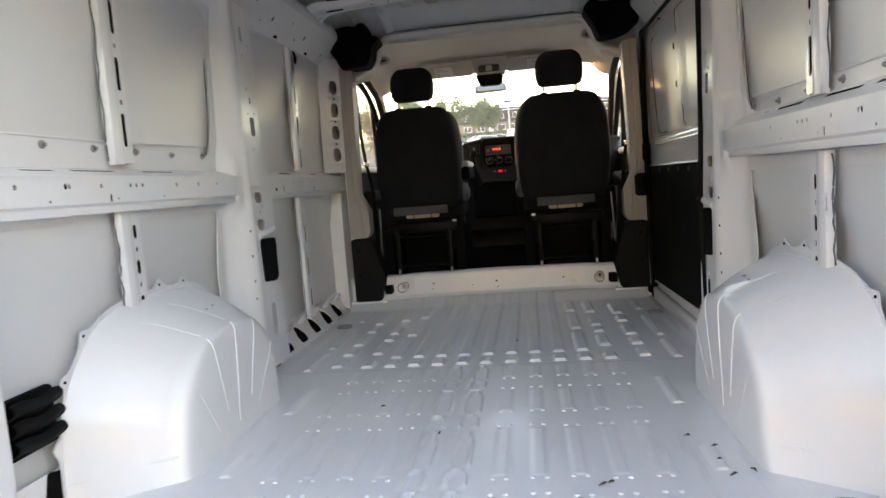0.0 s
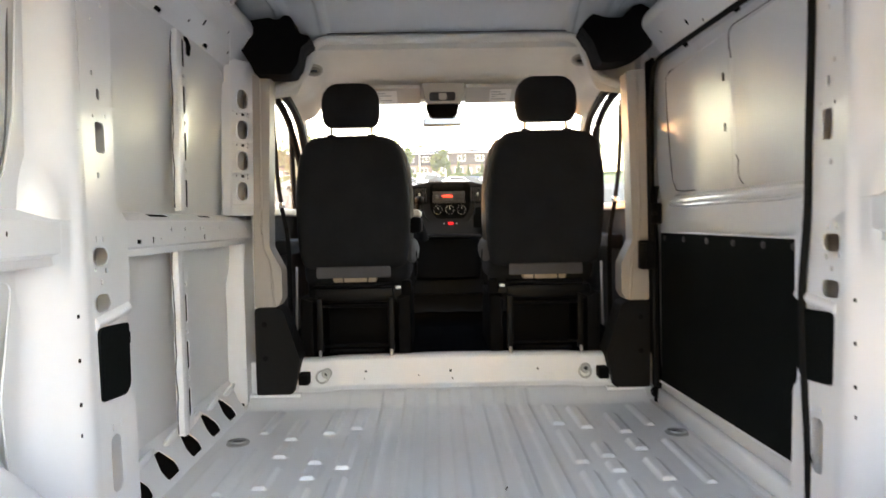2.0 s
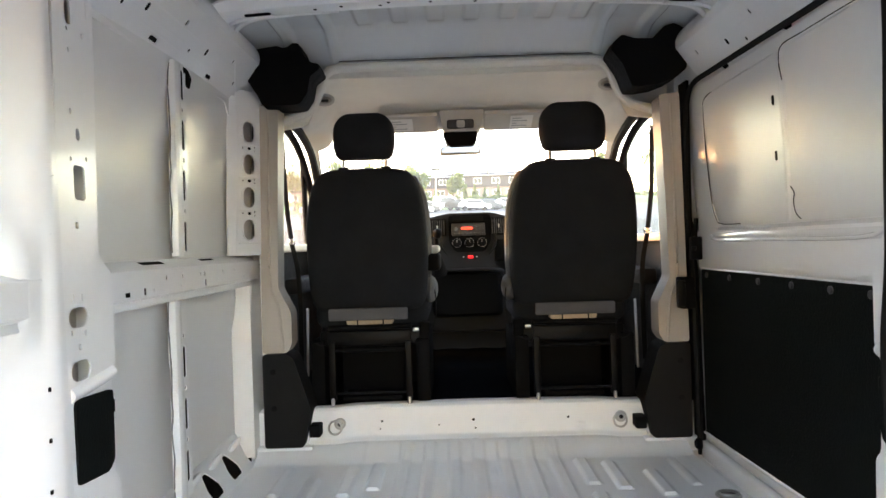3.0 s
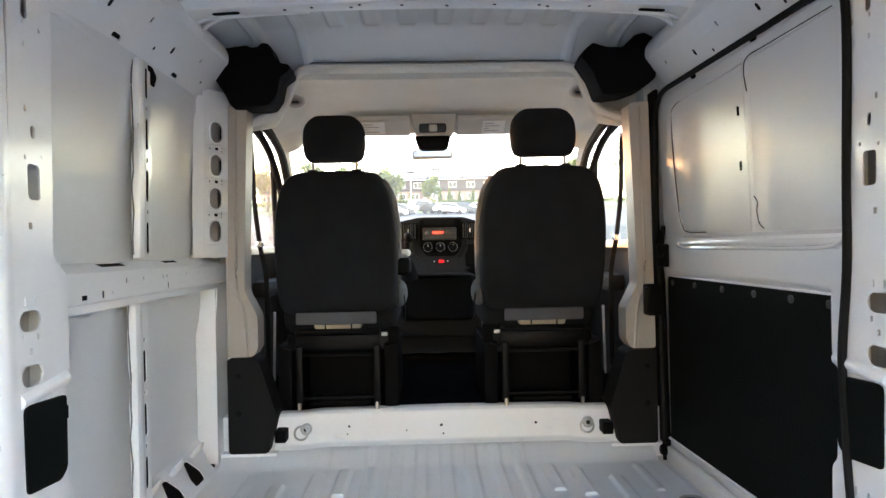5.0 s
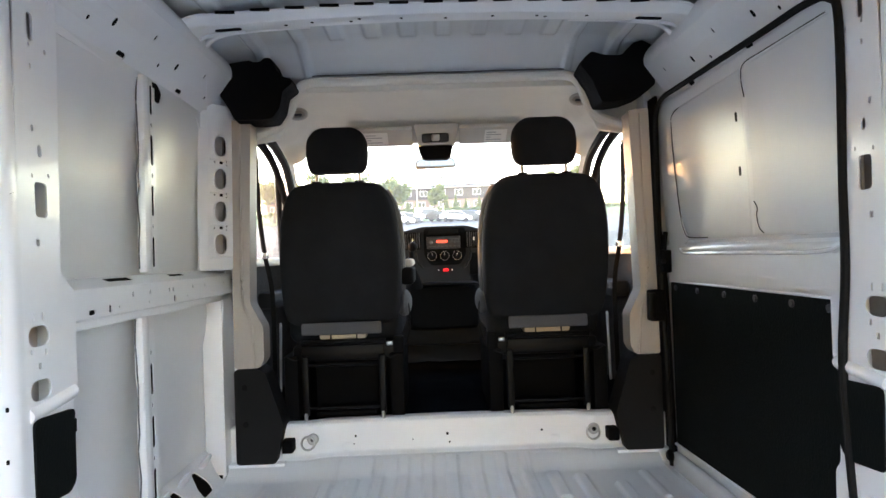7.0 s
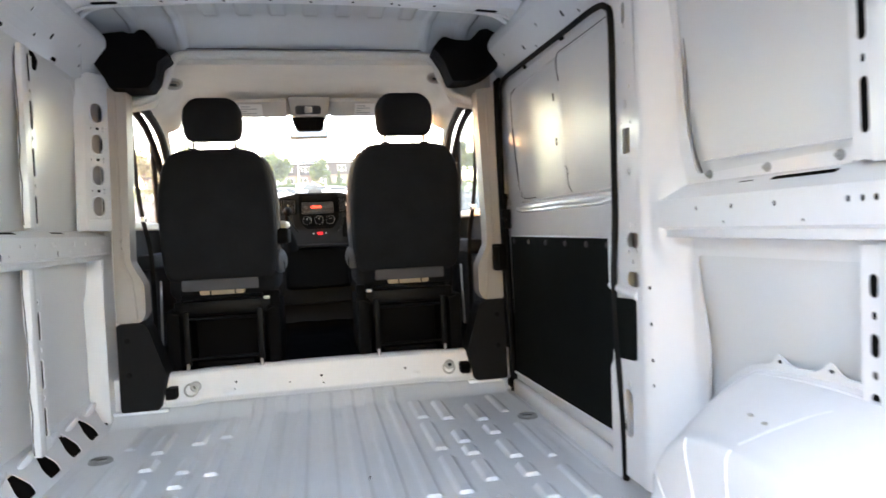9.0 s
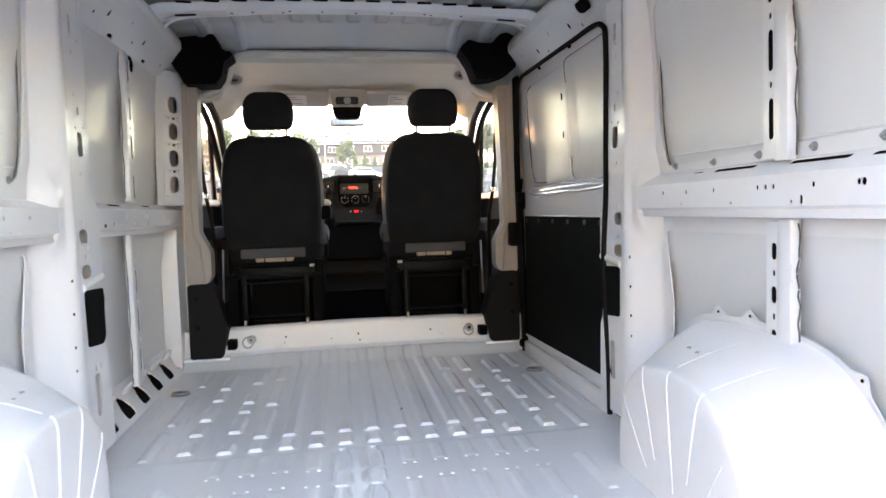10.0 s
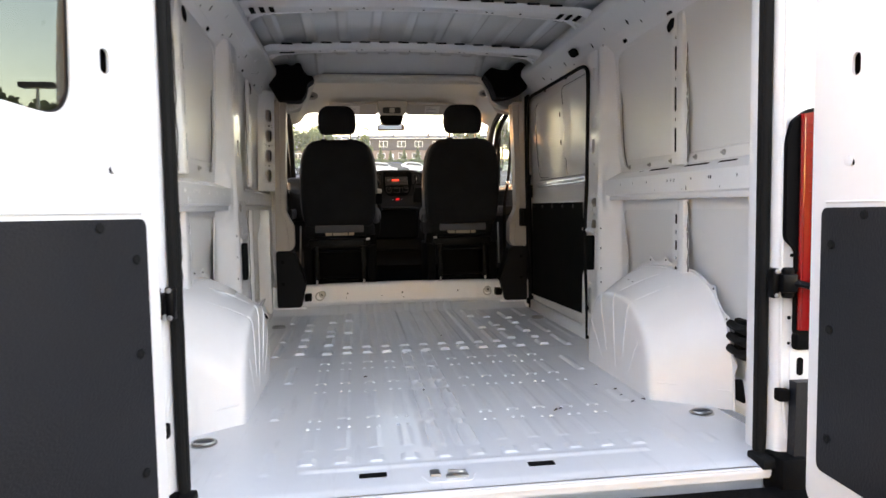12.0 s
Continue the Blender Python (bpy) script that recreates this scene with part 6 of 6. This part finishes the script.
part("sensor_cover", sheet(rounded([(-0.112, 1.484), (0.085, 1.484), (0.075, 1.43), (0.055, 1.408), (-0.075, 1.408), (-0.095, 1.43)], 0.012), [], xz(3.83), 0.12), BLACKP, oc, "black sensor cover")
mi = thing("rear_view_mirror", (-0.015, 3.93, 1.39), "slim rear-view mirror hanging from the overhead console", "mirror")
bm = sheet(rounded([(-0.13, 1.365), (0.10, 1.370), (0.098, 1.412), (0.08, 1.424), (-0.11, 1.420), (-0.13, 1.408)], 0.014), [], lambda u, v, w: (u, 3.90 + w, v), 0.03)
part("housing", bm, VISOR, mi, "pale grey mirror housing")
part("mirror_glass", sheet(rounded([(-0.122, 1.370), (0.092, 1.375), (0.090, 1.408), (0.075, 1.418), (-0.105, 1.414), (-0.122, 1.404)], 0.012), [], lambda u, v, w: (u, 3.897 + w - 0.3 * (v - 1.39), v), 0.003), MIRROR, mi, "silver mirror glass")
part("stalk", tube([(-0.015, 3.92, 1.415), (-0.015, 3.93, 1.45)], 0.012, 8), BLACKP, mi)
for s, a, b in ((-1, -0.52, -0.140), (1, 0.122, 0.50)):
    sv = thing("sun_visor", ((a + b) / 2, 3.85, 1.56), "folded beige sun visor with a printed label", "sun visor", "sun visors")
    part("pad", grid(lambda u, v: (a + (b - a) * u, 3.74 + 0.15 * v, 1.560 - 0.062 * v + 0.006 * math.sin(math.pi * v)), 6, 6, thick=(0, 0.004, 0.018)), VISOR, sv, "beige vinyl pad")
    lx = (-0.405, -0.275) if s < 0 else (0.262, 0.385)
    lab = part("label", grid(lambda u, v: (lx[0] + (lx[1] - lx[0]) * u, 3.752 + 0.11 * v, 1.5485 - 0.0465 * v), 2, 2), PAPER, sv, "white paper label with grey print")
    for i in range(4):
        v0 = 0.15 + 0.2 * i
        part("print_line", grid(lambda u, v, v0=v0: (lx[0] + 0.01 + (lx[1] - lx[0] - 0.02) * u * (0.25 if i == 2 else 0.8 if i % 2 else 0.5), 3.752 + 0.11 * (v0 + 0.07 * v), 1.5465 - 0.0465 * (v0 + 0.07 * v)), 1, 1), PRINT, lab)
    part("pivot", tube([(b if s > 0 else a, 3.86, 1.54), (b + 0.04 if s > 0 else a - 0.04, 3.88, 1.55)], 0.008, 8), VISOR, sv)

# ---- lashing eyes, vents, catches ----


def floor_eye(x, y):
    ob = thing("lashing_eye", (x, y, 0.0), "folding steel lashing ring in a floor recess", "lashing ring", "lashing rings")
    part("plate", disc((x, y, 0.001), 0.042, "z", 0.004, 20), ZINC, ob, "worn zinc recess plate")
    part("recess", disc((x, y, 0.0035), 0.026, "z", 0.0025, 16), MASTIC, ob)
    part("ring", tube([(x + 0.034 * math.cos(t), y + 0.024 * math.sin(t), 0.009) for t in [i * 2 * math.pi / 16 for i in range(16)]], 0.0045, 7, closed=True), ZINC, ob, "steel ring")
    return ob


for x in (-0.81, 0.805):
    floor_eye(x, 2.372)
for x in (-0.815, 0.822):
    floor_eye(x, 0.422)
for sx in (-1, 1):
    x = sx * 0.585
    ob = thing("lashing_eye", (x, 2.915, 0.12), "steel lashing ring on the white step", "lashing ring", "lashing rings")
    part("boss", disc((x + 0.012, 2.924, 0.124), 0.024, "y", -0.012, 16), ZINC, ob, "zinc boss")
    part("boss_screw", disc((x + 0.012, 2.913, 0.124), 0.009, "y", -0.005, 8), GREYP, ob)
    part("ring", ring((x - sx * -0.006, 2.904, 0.112), 0.027, 0.0045, "y", 20, 7, tilt=0.2), ZINC, ob, "steel ring")
lk = thing("floor_lock", (-0.10, 0.05, 0.0), "scuffed zinc rear door lock plate", "lock plate")
part("plate", sheet(rounded([(-0.16, 0.02), (-0.05, 0.02), (-0.03, 0.07), (-0.06, 0.105), (-0.15, 0.105), (-0.18, 0.07)], 0.01), [], lambda u, v, w: (u, v, 0.006 - w), 0.003), PAINT, lk)
part("catch", box(-0.155, -0.128, 0.05, 0.085, 0.005, 0.014, 0.003), ZINC, lk, "zinc catch")
part("loop", tube(arc([(-0.10, 0.085, 0.006), (-0.10, 0.06, 0.016), (-0.07, 0.05, 0.017), (-0.06, 0.08, 0.006)]), 0.005, 8), ZINC, lk)
part("bolt_plate", box(-0.115, -0.055, 0.035, 0.055, 0.005, 0.012, 0.002), ZINC, lk)
for s in (-1, 1):
    vt = thing("air_vent", (s * 0.955, 0.36, 0.19), "black rubber pressure-relief vent with three flaps", "vent", "air vents")
    part("frame", box(min(s * 0.945, s * 0.97), max(s * 0.945, s * 0.97), 0.28, 0.44, 0.185, 0.325, 0.008), BLACKP, vt)
    for i in range(3):
        z = 0.194 + 0.042 * i
        part("flap", grid(lambda a, b, z=z: (s * (0.944 - 0.040 * math.sin(b * 2.4) * (1 - 0.25 * (2 * a - 1) ** 2)), 0.287 + 0.146 * a, z + 0.04 * b + 0.004 * math.sin(a * 9)), 8, 6, thick=(s * 0.006, 0, 0)), RUBBER, vt)
    dh = thing("drain_opening", (s * 0.955, 0.42, 0.04), "dark triangular opening in the wall's foot", "wall opening", "wall openings")
    # opening drawn as a flat patch with its shade as near-black colour
    part("opening", sheet(rounded([(0.375, 0.04), (0.475, 0.04), (0.45, 0.105), (0.395, 0.12)], 0.012), [], yz(0.951, s), 0.004), SHADE_BLACK, dh)



# ---- outside ----
SLOPE = 0.052  # the car park climbs ahead of the van


def gz(y):
    return -0.55 + SLOPE * y + 0.021 * max(0.0, y - 25)


ASPHALT = mat("asphalt", (0.05, 0.05, 0.052), 0.85, var=0.25, vscale=0.5, bump=0.3, bscale=12)
LEAF = mat("tree_leaves", (0.11, 0.14, 0.045), 0.7, var=0.35, vscale=1.5, spec=0.3)
LEAF2 = mat("hedge_leaves", (0.085, 0.12, 0.045), 0.7, var=0.35, vscale=1.5, spec=0.3)
for m_ in (LEAF, LEAF2):
    m_.node_tree.nodes["Principled BSDF"].inputs["Transmission Weight"].default_value = 0.0
    nt_ = m_.node_tree
    tl_, mx_ = nt_.nodes.new("ShaderNodeBsdfTranslucent"), nt_.nodes.new("ShaderNodeMixShader")
    tl_.inputs[0].default_value = (0.20, 0.24, 0.09, 1)
    mx_.inputs[0].default_value = 0.5
    nt_.links.new(nt_.nodes["Principled BSDF"].outputs[0], mx_.inputs[1])
    nt_.links.new(tl_.outputs[0], mx_.inputs[2])
    nt_.links.new(mx_.outputs[0], nt_.nodes["Material Output"].inputs[0])
GRASS = mat("grass", (0.08, 0.12, 0.035), 0.9, var=0.3, vscale=0.6)
BARK = mat("bark", (0.10, 0.075, 0.055), 0.9, var=0.3, vscale=6, bump=0.5, bscale=30)
BRICKW = mat("brown_siding", (0.06, 0.052, 0.05), 0.8, var=0.15, vscale=2, bump=0.2, bscale=20)
STUCCO = mat("pale_brick", (0.20, 0.15, 0.125), 0.85, var=0.15, vscale=3, bump=0.2, bscale=30)
ROOFING = mat("dark_shingles", (0.035, 0.034, 0.036), 0.85, var=0.2, vscale=3)
FRAMEW = mat("white_window_frame", (0.75, 0.75, 0.75), 0.5, var=0.03)
PANE = mat("window_pane", (0.05, 0.055, 0.06), 0.12, var=0.1, spec=0.4)
POLE = mat("pale_pole", (0.55, 0.55, 0.55), 0.5, var=0.05)
TYRE = mat("tyre", (0.02, 0.02, 0.02), 0.8, var=0.1)

ground = solid("ground", grid(lambda a, b: (-600 + 1200 * a, -600 + 1300 * b, gz(-600 + 1300 * b)), 30, 260), ASPHALT, "grey asphalt car park rising gently ahead", "car park", kind="structure")


def bank(y):
    return gz(y) + 0.04 + 0.009 * (y - 25) * smooth01(97, 110, y)


verge = solid("verge", grid(lambda a, b: (-90 + 180 * a, 97 + 73 * b, bank(97 + 73 * b)), 40, 60), GRASS, "grass bank in front of the houses", "grass", kind="structure")

CARS = [("white", (0.7, 0.7, 0.7)), ("silver", (0.42, 0.43, 0.45)), ("dark grey", (0.06, 0.065, 0.07)), ("dark blue", (0.03, 0.05, 0.12)), ("black", (0.015, 0.015, 0.017)), ("bright blue", (0.05, 0.22, 0.55))]
CARM = {n: mat("car_paint_" + n.replace(" ", "_"), c, 0.35, coat=0.12, spec=0.25, var=0.03) for n, c in CARS}


def parked_car(x, y, turn, colour, tall=1.0):
    z = gz(y)
    ob = thing("parked_car", (x, y, z), f"{colour} parked car on the asphalt", "car", "parked cars")
    ORIGIN[ob.name] = Vector((0, 0, 0))
    L, W, H = 4.5, 1.8, 1.48 * tall
    side = [(-L / 2, 0.35), (-L / 2 + 0.05, 0.85), (-L / 2 + 0.9, 0.95), (-L / 2 + 1.55, H - 0.03), (0.4, H), (1.2, H - 0.06), (L / 2 - 0.3, 1.0), (L / 2, 0.8), (L / 2, 0.35)]
    if tall > 1.2:
        side = [(-L / 2, 0.4), (-L / 2 + 0.05, 1.0), (-L / 2 + 0.7, 1.15), (-L / 2 + 1.3, H), (L / 2 - 0.05, H), (L / 2, 0.4)]
    out = rounded(side, 0.15)
    bm, rings = bmesh.new(), []
    for k in (-1, -0.96, -0.85, 0.85, 0.96, 1):
        f = 0.985 if abs(k) == 1 else 1.0
        rings.append([bm.verts.new((W / 2 * k * (1 - 0.12 * max(0, (b - 0.9) / H)), a * f, b if b < 0.5 else 0.5 + (b - 0.5) * f)) for a, b in out])
    for r0, r1 in zip(rings, rings[1:]):
        for i in range(len(out)):
            bm.faces.new((r0[i], r0[(i + 1) % len(out)], r1[(i + 1) % len(out)], r1[i]))
    bm.faces.new(rings[0][::-1])
    bm.faces.new(rings[-1])
    part("body", bm, CARM[colour], ob)
    for sy, lab in ((-1, "windscreen"), (1, "rear_window")):
        y0 = -L / 2 + 1.0 if sy < 0 else L / 2 - 0.45
        y1 = -L / 2 + 1.5 if sy < 0 else 1.3
        part(lab, grid(lambda a, b: (-0.68 + 1.36 * a, y0 + (y1 - y0) * b + sy * 0.02, 1.0 + (H - 1.12) * b + 0.02), 2, 2), PANE, ob)
    for sx in (-1, 1):
        part("side_window", sheet(rounded([(-1.15, 1.0), (1.35, 1.0), (0.95, H - 0.14), (-0.75, H - 0.14)], 0.08), [], lambda u, v, w: (sx * (W / 2 * (1 - 0.12 * (v - 0.9) / H) + 0.004), u, v), 0.01), PANE, ob)
        for wy in (-1.35, 1.35):
            part("wheel", disc((sx * (W / 2 - 0.16), wy, 0.32), 0.32, "x", sx * 0.18, 18), TYRE, ob)
    ob.rotation_euler = (math.atan(SLOPE + (0.021 if y > 25 else 0)), 0, radians(turn))
    return ob


for x, y, t, c, h in ((-9, 44, 90, "silver", 1), (-6.2, 52, 88, "white", 1), (-2.6, 62, 92, "dark grey", 1), (-0.2, 88, 90, "white", 1.3), (1.2, 76, 91, "black", 1), (4.2, 74, 90, "dark grey", 1), (6.6, 47, 90, "white", 1.35), (8.4, 54, 86, "silver", 1), (-4.4, 70, 90, "silver", 1),
                      (3.2, 90, 90, "silver", 1), (7.0, 78, 90, "white", 1), (5.8, 92, 90, "dark blue", 1), (-5.6, 90, 90, "black", 1), (-3.0, 80, 90, "white", 1), (2.6, 68, 90, "white", 1), (-7.0, 66, 90, "black", 1), (-11.5, 56, 90, "white", 1), (11, 54, 90, "black", 1), (-7.6, 12.5, 60, "bright blue", 1), (-13, 22, 70, "white", 1.3), (9.4, 18, 100, "white", 1.3), (-2.4, 46, 90, "white", 1)):
    far = 1.0 if y < 40 else 1.0 + max(0.0, (96 - y) / y) * 0.72
    parked_car(x * far, y * far, t, c, h)


def leaf_mesh(name, mat_, count, shape, size, seed):
    """Many small leaf clumps inside an uneven crown, as one mesh."""
    r = random.Random(seed)
    verts, faces = [], []
    for _ in range(count):
        p = shape(r)
        n = Vector((r.gauss(0, 1), r.gauss(0, 1), r.gauss(0, 1))).normalized()
        u = n.orthogonal().normalized()
        v = n.cross(u)
        k = size * r.uniform(0.6, 1.3)
        b = len(verts)
        for q in range(5):
            a = 2 * math.pi * q / 5 + r.uniform(-0.2, 0.2)
            verts.append(p + (u * math.cos(a) + v * math.sin(a)) * k * r.uniform(0.7, 1.1) + n * r.uniform(-0.2, 0.2) * k)
        faces.append((b, b + 1, b + 2, b + 3, b + 4))
    me = bpy.data.meshes.new(name)
    me.from_pydata(verts, [], faces)
    me.materials.append(mat_)
    return me


def tree(x, y, h, w, seed, conifer=False):
    z = bank(y) if y > 84 else gz(y)
    r0 = random.Random(seed)
    ob = thing("tree", (x, y, z), "slim dark green conifer by the houses" if conifer else "leafy green tree at the edge of the car park", "tree", "trees")
    org = Vector((x, y, z))
    bm = tube([org, org + Vector((0.1, 0, h * 0.4)), org + Vector((0, 0.1, h * 0.85))], [h * 0.025, h * 0.016, h * 0.005], 8)
    if not conifer:
        for i in range(7):
            a, zz = r0.uniform(0, 6.28), h * r0.uniform(0.3, 0.6)
            s0 = org + Vector((0.05, 0, zz))
            tube([s0, s0 + Vector((math.cos(a) * w * 0.25, math.sin(a) * w * 0.25, h * 0.14)), s0 + Vector((math.cos(a) * w * 0.4, math.sin(a) * w * 0.4, h * 0.25))], [h * 0.009, h * 0.006, h * 0.002], 6, bm)
    part("trunk", bm, BARK, ob)
    lumps = [(Vector((r0.gauss(0, w * 0.22), r0.gauss(0, w * 0.22), h * r0.uniform(0.42, 0.92))), w * r0.uniform(0.16, 0.3)) for _ in range(11)]
    def shape(r):
        if conifer:
            t = r.random() ** 0.7
            a, rad = r.uniform(0, 6.28), w / 2 * t * (0.75 + 0.3 * math.sin(t * 25)) * r.random() ** 0.4
            return Vector((math.cos(a) * rad, math.sin(a) * rad, h * (1 - 0.92 * t)))
        c, k = lumps[r.randrange(len(lumps))]
        d = Vector((r.gauss(0, 1), r.gauss(0, 1), r.gauss(0, 1) * 0.8)).normalized()
        return c + d * k * r.random() ** 0.35
    me = leaf_mesh("crown", LEAF2 if conifer else LEAF, 900 if conifer else 1700, shape, 0.16 if conifer else 0.22, seed)
    cr = new("crown", me)
    cr.parent = ob
    return ob


for i, (x, y, h, w) in enumerate(((-9.0, 118, 7.2, 6), (-6.4, 112, 5.6, 4.6), (-13, 116, 7.6, 6), (-19, 112, 7.6, 6), (0.6, 106, 5.2, 3.4), (-25, 104, 7.4, 6.5), (21, 118, 7.0, 5), (26, 112, 7.4, 6), (34, 106, 7.6, 6.5), (-40, 70, 6.0, 5.5), (-48, 74, 6.4, 6), (44, 72, 6.4, 6), (-38, 58, 5.2, 4.6), (40, 56, 5.2, 4.6), (-17.6, 38, 5.3, 3.6), (-20.6, 39, 5.7, 4.2), (-24.5, 40, 6.0, 4.6))):
    tree(x, y, h, w, 20 + i)
for i, (x, y, h, w) in enumerate(((5.0, 126, 3.4, 1.9), (7.0, 127, 2.6, 1.7), (3.2, 127, 2.8, 1.8), (9.6, 126, 3.0, 1.8), (12.4, 127, 3.4, 2.0), (-2.6, 127, 3.0, 1.9), (15.0, 126, 2.8, 1.8), (-4.4, 126, 2.4, 1.6), (17.6, 127, 3.2, 1.9))):
    tree(x, y, h, w, 60 + i, True)


def hedge(x0, x1, y, h, seed, count=5200):
    z = bank(y) if y > 84 else gz(y)
    def shape(r):
        x = r.uniform(x0, x1)
        top = h * (0.75 + 0.35 * noise.noise((x * 0.5, y, seed)))
        return Vector((x, y + r.gauss(0, 0.5), z + top * r.random() ** 0.5))
    ob = new("hedge", leaf_mesh("hedge", LEAF2, count, shape, 0.2, seed))
    return tagged(ob, "uneven green hedge ahead, or added leaf screen behind the van", "hedge", kind="stuff")


hedge(-50, 50, 124, 1.3, 5)
hedge(-42, -16, 40, 3.6, 8)
hedge(28, 60, 58, 3.6, 9)
# unseen leaf screens added behind the van to block low rear sky light
hedge(-50, -1, -20, 12.0, 12, 14000)
hedge(-1, 50, -24, 7.5, 14, 9000)


def row_house(x0, units, y):
    """A long two-storey row of houses: pale ground floor, dark upper floor, flat dark roof, white windows."""
    W, z = 8.2, bank(y)
    ob = thing("row_house", (x0 + units * W / 2, y, z), "two-storey dark-sided row house with white windows", "house", "row houses")
    x1 = x0 + units * W
    part("wall", box(x0, x1, y, y + 9, z - 1, z + 2.9, 0.0), STUCCO, ob, "pale brick ground floor")
    part("upper_wall", box(x0 - 0.1, x1 + 0.1, y - 0.25, y + 9, z + 2.9, z + 5.6, 0.02), BRICKW, ob, "dark brown upper siding")
    rf = bmesh.new()
    out = [(y - 0.8, z + 5.5), (y + 4.4, z + 6.5), (y + 9.8, z + 5.5), (y + 9.8, z + 5.7), (y + 4.4, z + 6.75), (y - 0.8, z + 5.7)]
    sheet(out, [], lambda u, v, w: (x0 - 0.4 + w, u, v), x1 - x0 + 0.8, rf)
    part("roof", rf, ROOFING, ob, "low dark shingled roof", smooth=0)
    for i in range(units):
        cx = x0 + (i + 0.5) * W
        for zc, dxs in ((z + 4.3, (-2.4, 1.6)), (z + 1.6, (-2.2, 1.0))):
            for dx in dxs:
                yy = y - (0.25 if zc > z + 3 else 0.0)
                wn_ = part("window", sheet(rr(cx + dx, zc, 1.9, 1.35, 0.02), [rr(cx + dx - 0.46, zc, 0.80, 1.15, 0.02), rr(cx + dx + 0.46, zc, 0.80, 1.15, 0.02)], lambda u, v, w: (u, yy - 0.06 + w, v), 0.06), FRAMEW, ob, "white two-light window")
                for k in (-0.46, 0.46):
                    part("pane", box(cx + dx + k - 0.4, cx + dx + k + 0.4, yy - 0.03, yy - 0.02, zc - 0.58, zc + 0.58, 0.0), PANE, wn_)
        part("door", box(cx + 3.0, cx + 3.95, y - 0.06, y, z, z + 2.1, 0.02), FRAMEW, ob, "white front door")
    for i in range(units + 1):
        part("parapet", box(x0 + i * W - 0.12, x0 + i * W + 0.12, y - 0.5, y + 9.4, z + 5.4, z + 6.9, 0.02), BRICKW, ob, "dark party wall above the roof")
    part("gutter", box(x0, x1, y - 0.9, y - 0.78, z + 5.5, z + 5.66, 0.02), FRAMEW, ob)
    return ob


row_house(1.0, 4, 150)
row_house(-40.0, 5, 158)


def lamp_post(x, y, h, double=True):
    z = (bank(y) if y > 97 else gz(y))
    ob = thing("lamp_post", (x, y, z), "tall pale car-park lamp post with box lamps", "lamp post", "lamp posts")
    part("pole", tube([(x, y, z), (x, y, z + h)], [0.11, 0.07], 10), POLE, ob)
    part("plinth", disc((x, y, z), 0.3, "z", 0.7, 14), FRAMEW, ob)
    for s in (-1, 1) if double else (1,):
        hd = part("lamp_head", box(x + s * 0.35 - 0.4, x + s * 0.35 + 0.4, y - 0.22, y + 0.22, z + h - 0.12, z + h + 0.12, 0.03), GREYP, ob)
        part("lamp_lens", box(x + s * 0.35 - 0.32, x + s * 0.35 + 0.32, y - 0.17, y + 0.17, z + h - 0.14, z + h - 0.119, 0.0), LENSC, hd)
    return ob


lamp_post(-2.1, 104, 6.0)
lamp_post(2.2, 112, 6.4)
lamp_post(-14.6, 30.6, 5.4)
lamp_post(16, 40, 8)

# dry leaves on the bumper
DRY = mat("dry_leaf", (0.30, 0.16, 0.07), 0.8, var=0.3, vscale=20)
for x, y, k, pale in ((0.61, -0.08, 0.022, False), (0.52, -0.07, 0.014, True), (0.84, -0.07, 0.016, False)):
    bm = grid(lambda a, b: (x + k * (a - 0.5) * 2 * (1 - (b - 0.5) ** 2 * 2.4), y + k * 1.6 * (b - 0.5), -0.072 + 0.008 * math.sin(a * 3 + b * 4)), 5, 6)
    solid("dry_leaf", bm, PAPER if pale else DRY, "curled dry leaf on the black bumper", "leaf", "dry leaves", at=(x, y, -0.074))

# crumbs and bits of wire on the floor
CRUMB = mat("crumb", (0.07, 0.06, 0.055), 0.9, var=0.3, vscale=40)
rc = random.Random(8)
for x, y in ((0.34, 0.53), (0.64, 0.73), (0.63, 0.65), (0.59, 0.80), (0.69, 0.59), (-0.09, 0.86), (0.64, 0.57), (0.36, 0.54), (-0.31, 1.1), (0.12, 1.9)):
    a_ = rc.uniform(0, 3.1)
    d_ = Vector((math.cos(a_), math.sin(a_), 0)) * rc.uniform(0.006, 0.014)
    c_ = Vector((x, y, 0.008))
    bm = tube(arc([c_ - d_, c_ + Vector((0.003, 0.002, 0.002)), c_ + d_], 3), [0.001, 0.002, 0.0026, 0.003, 0.002, 0.0016, 0.001], 6)
    solid("crumb", bm, CRUMB, "dark crumb of dirt on the white load floor", "debris", "crumbs", at=(x, y, 0.006))
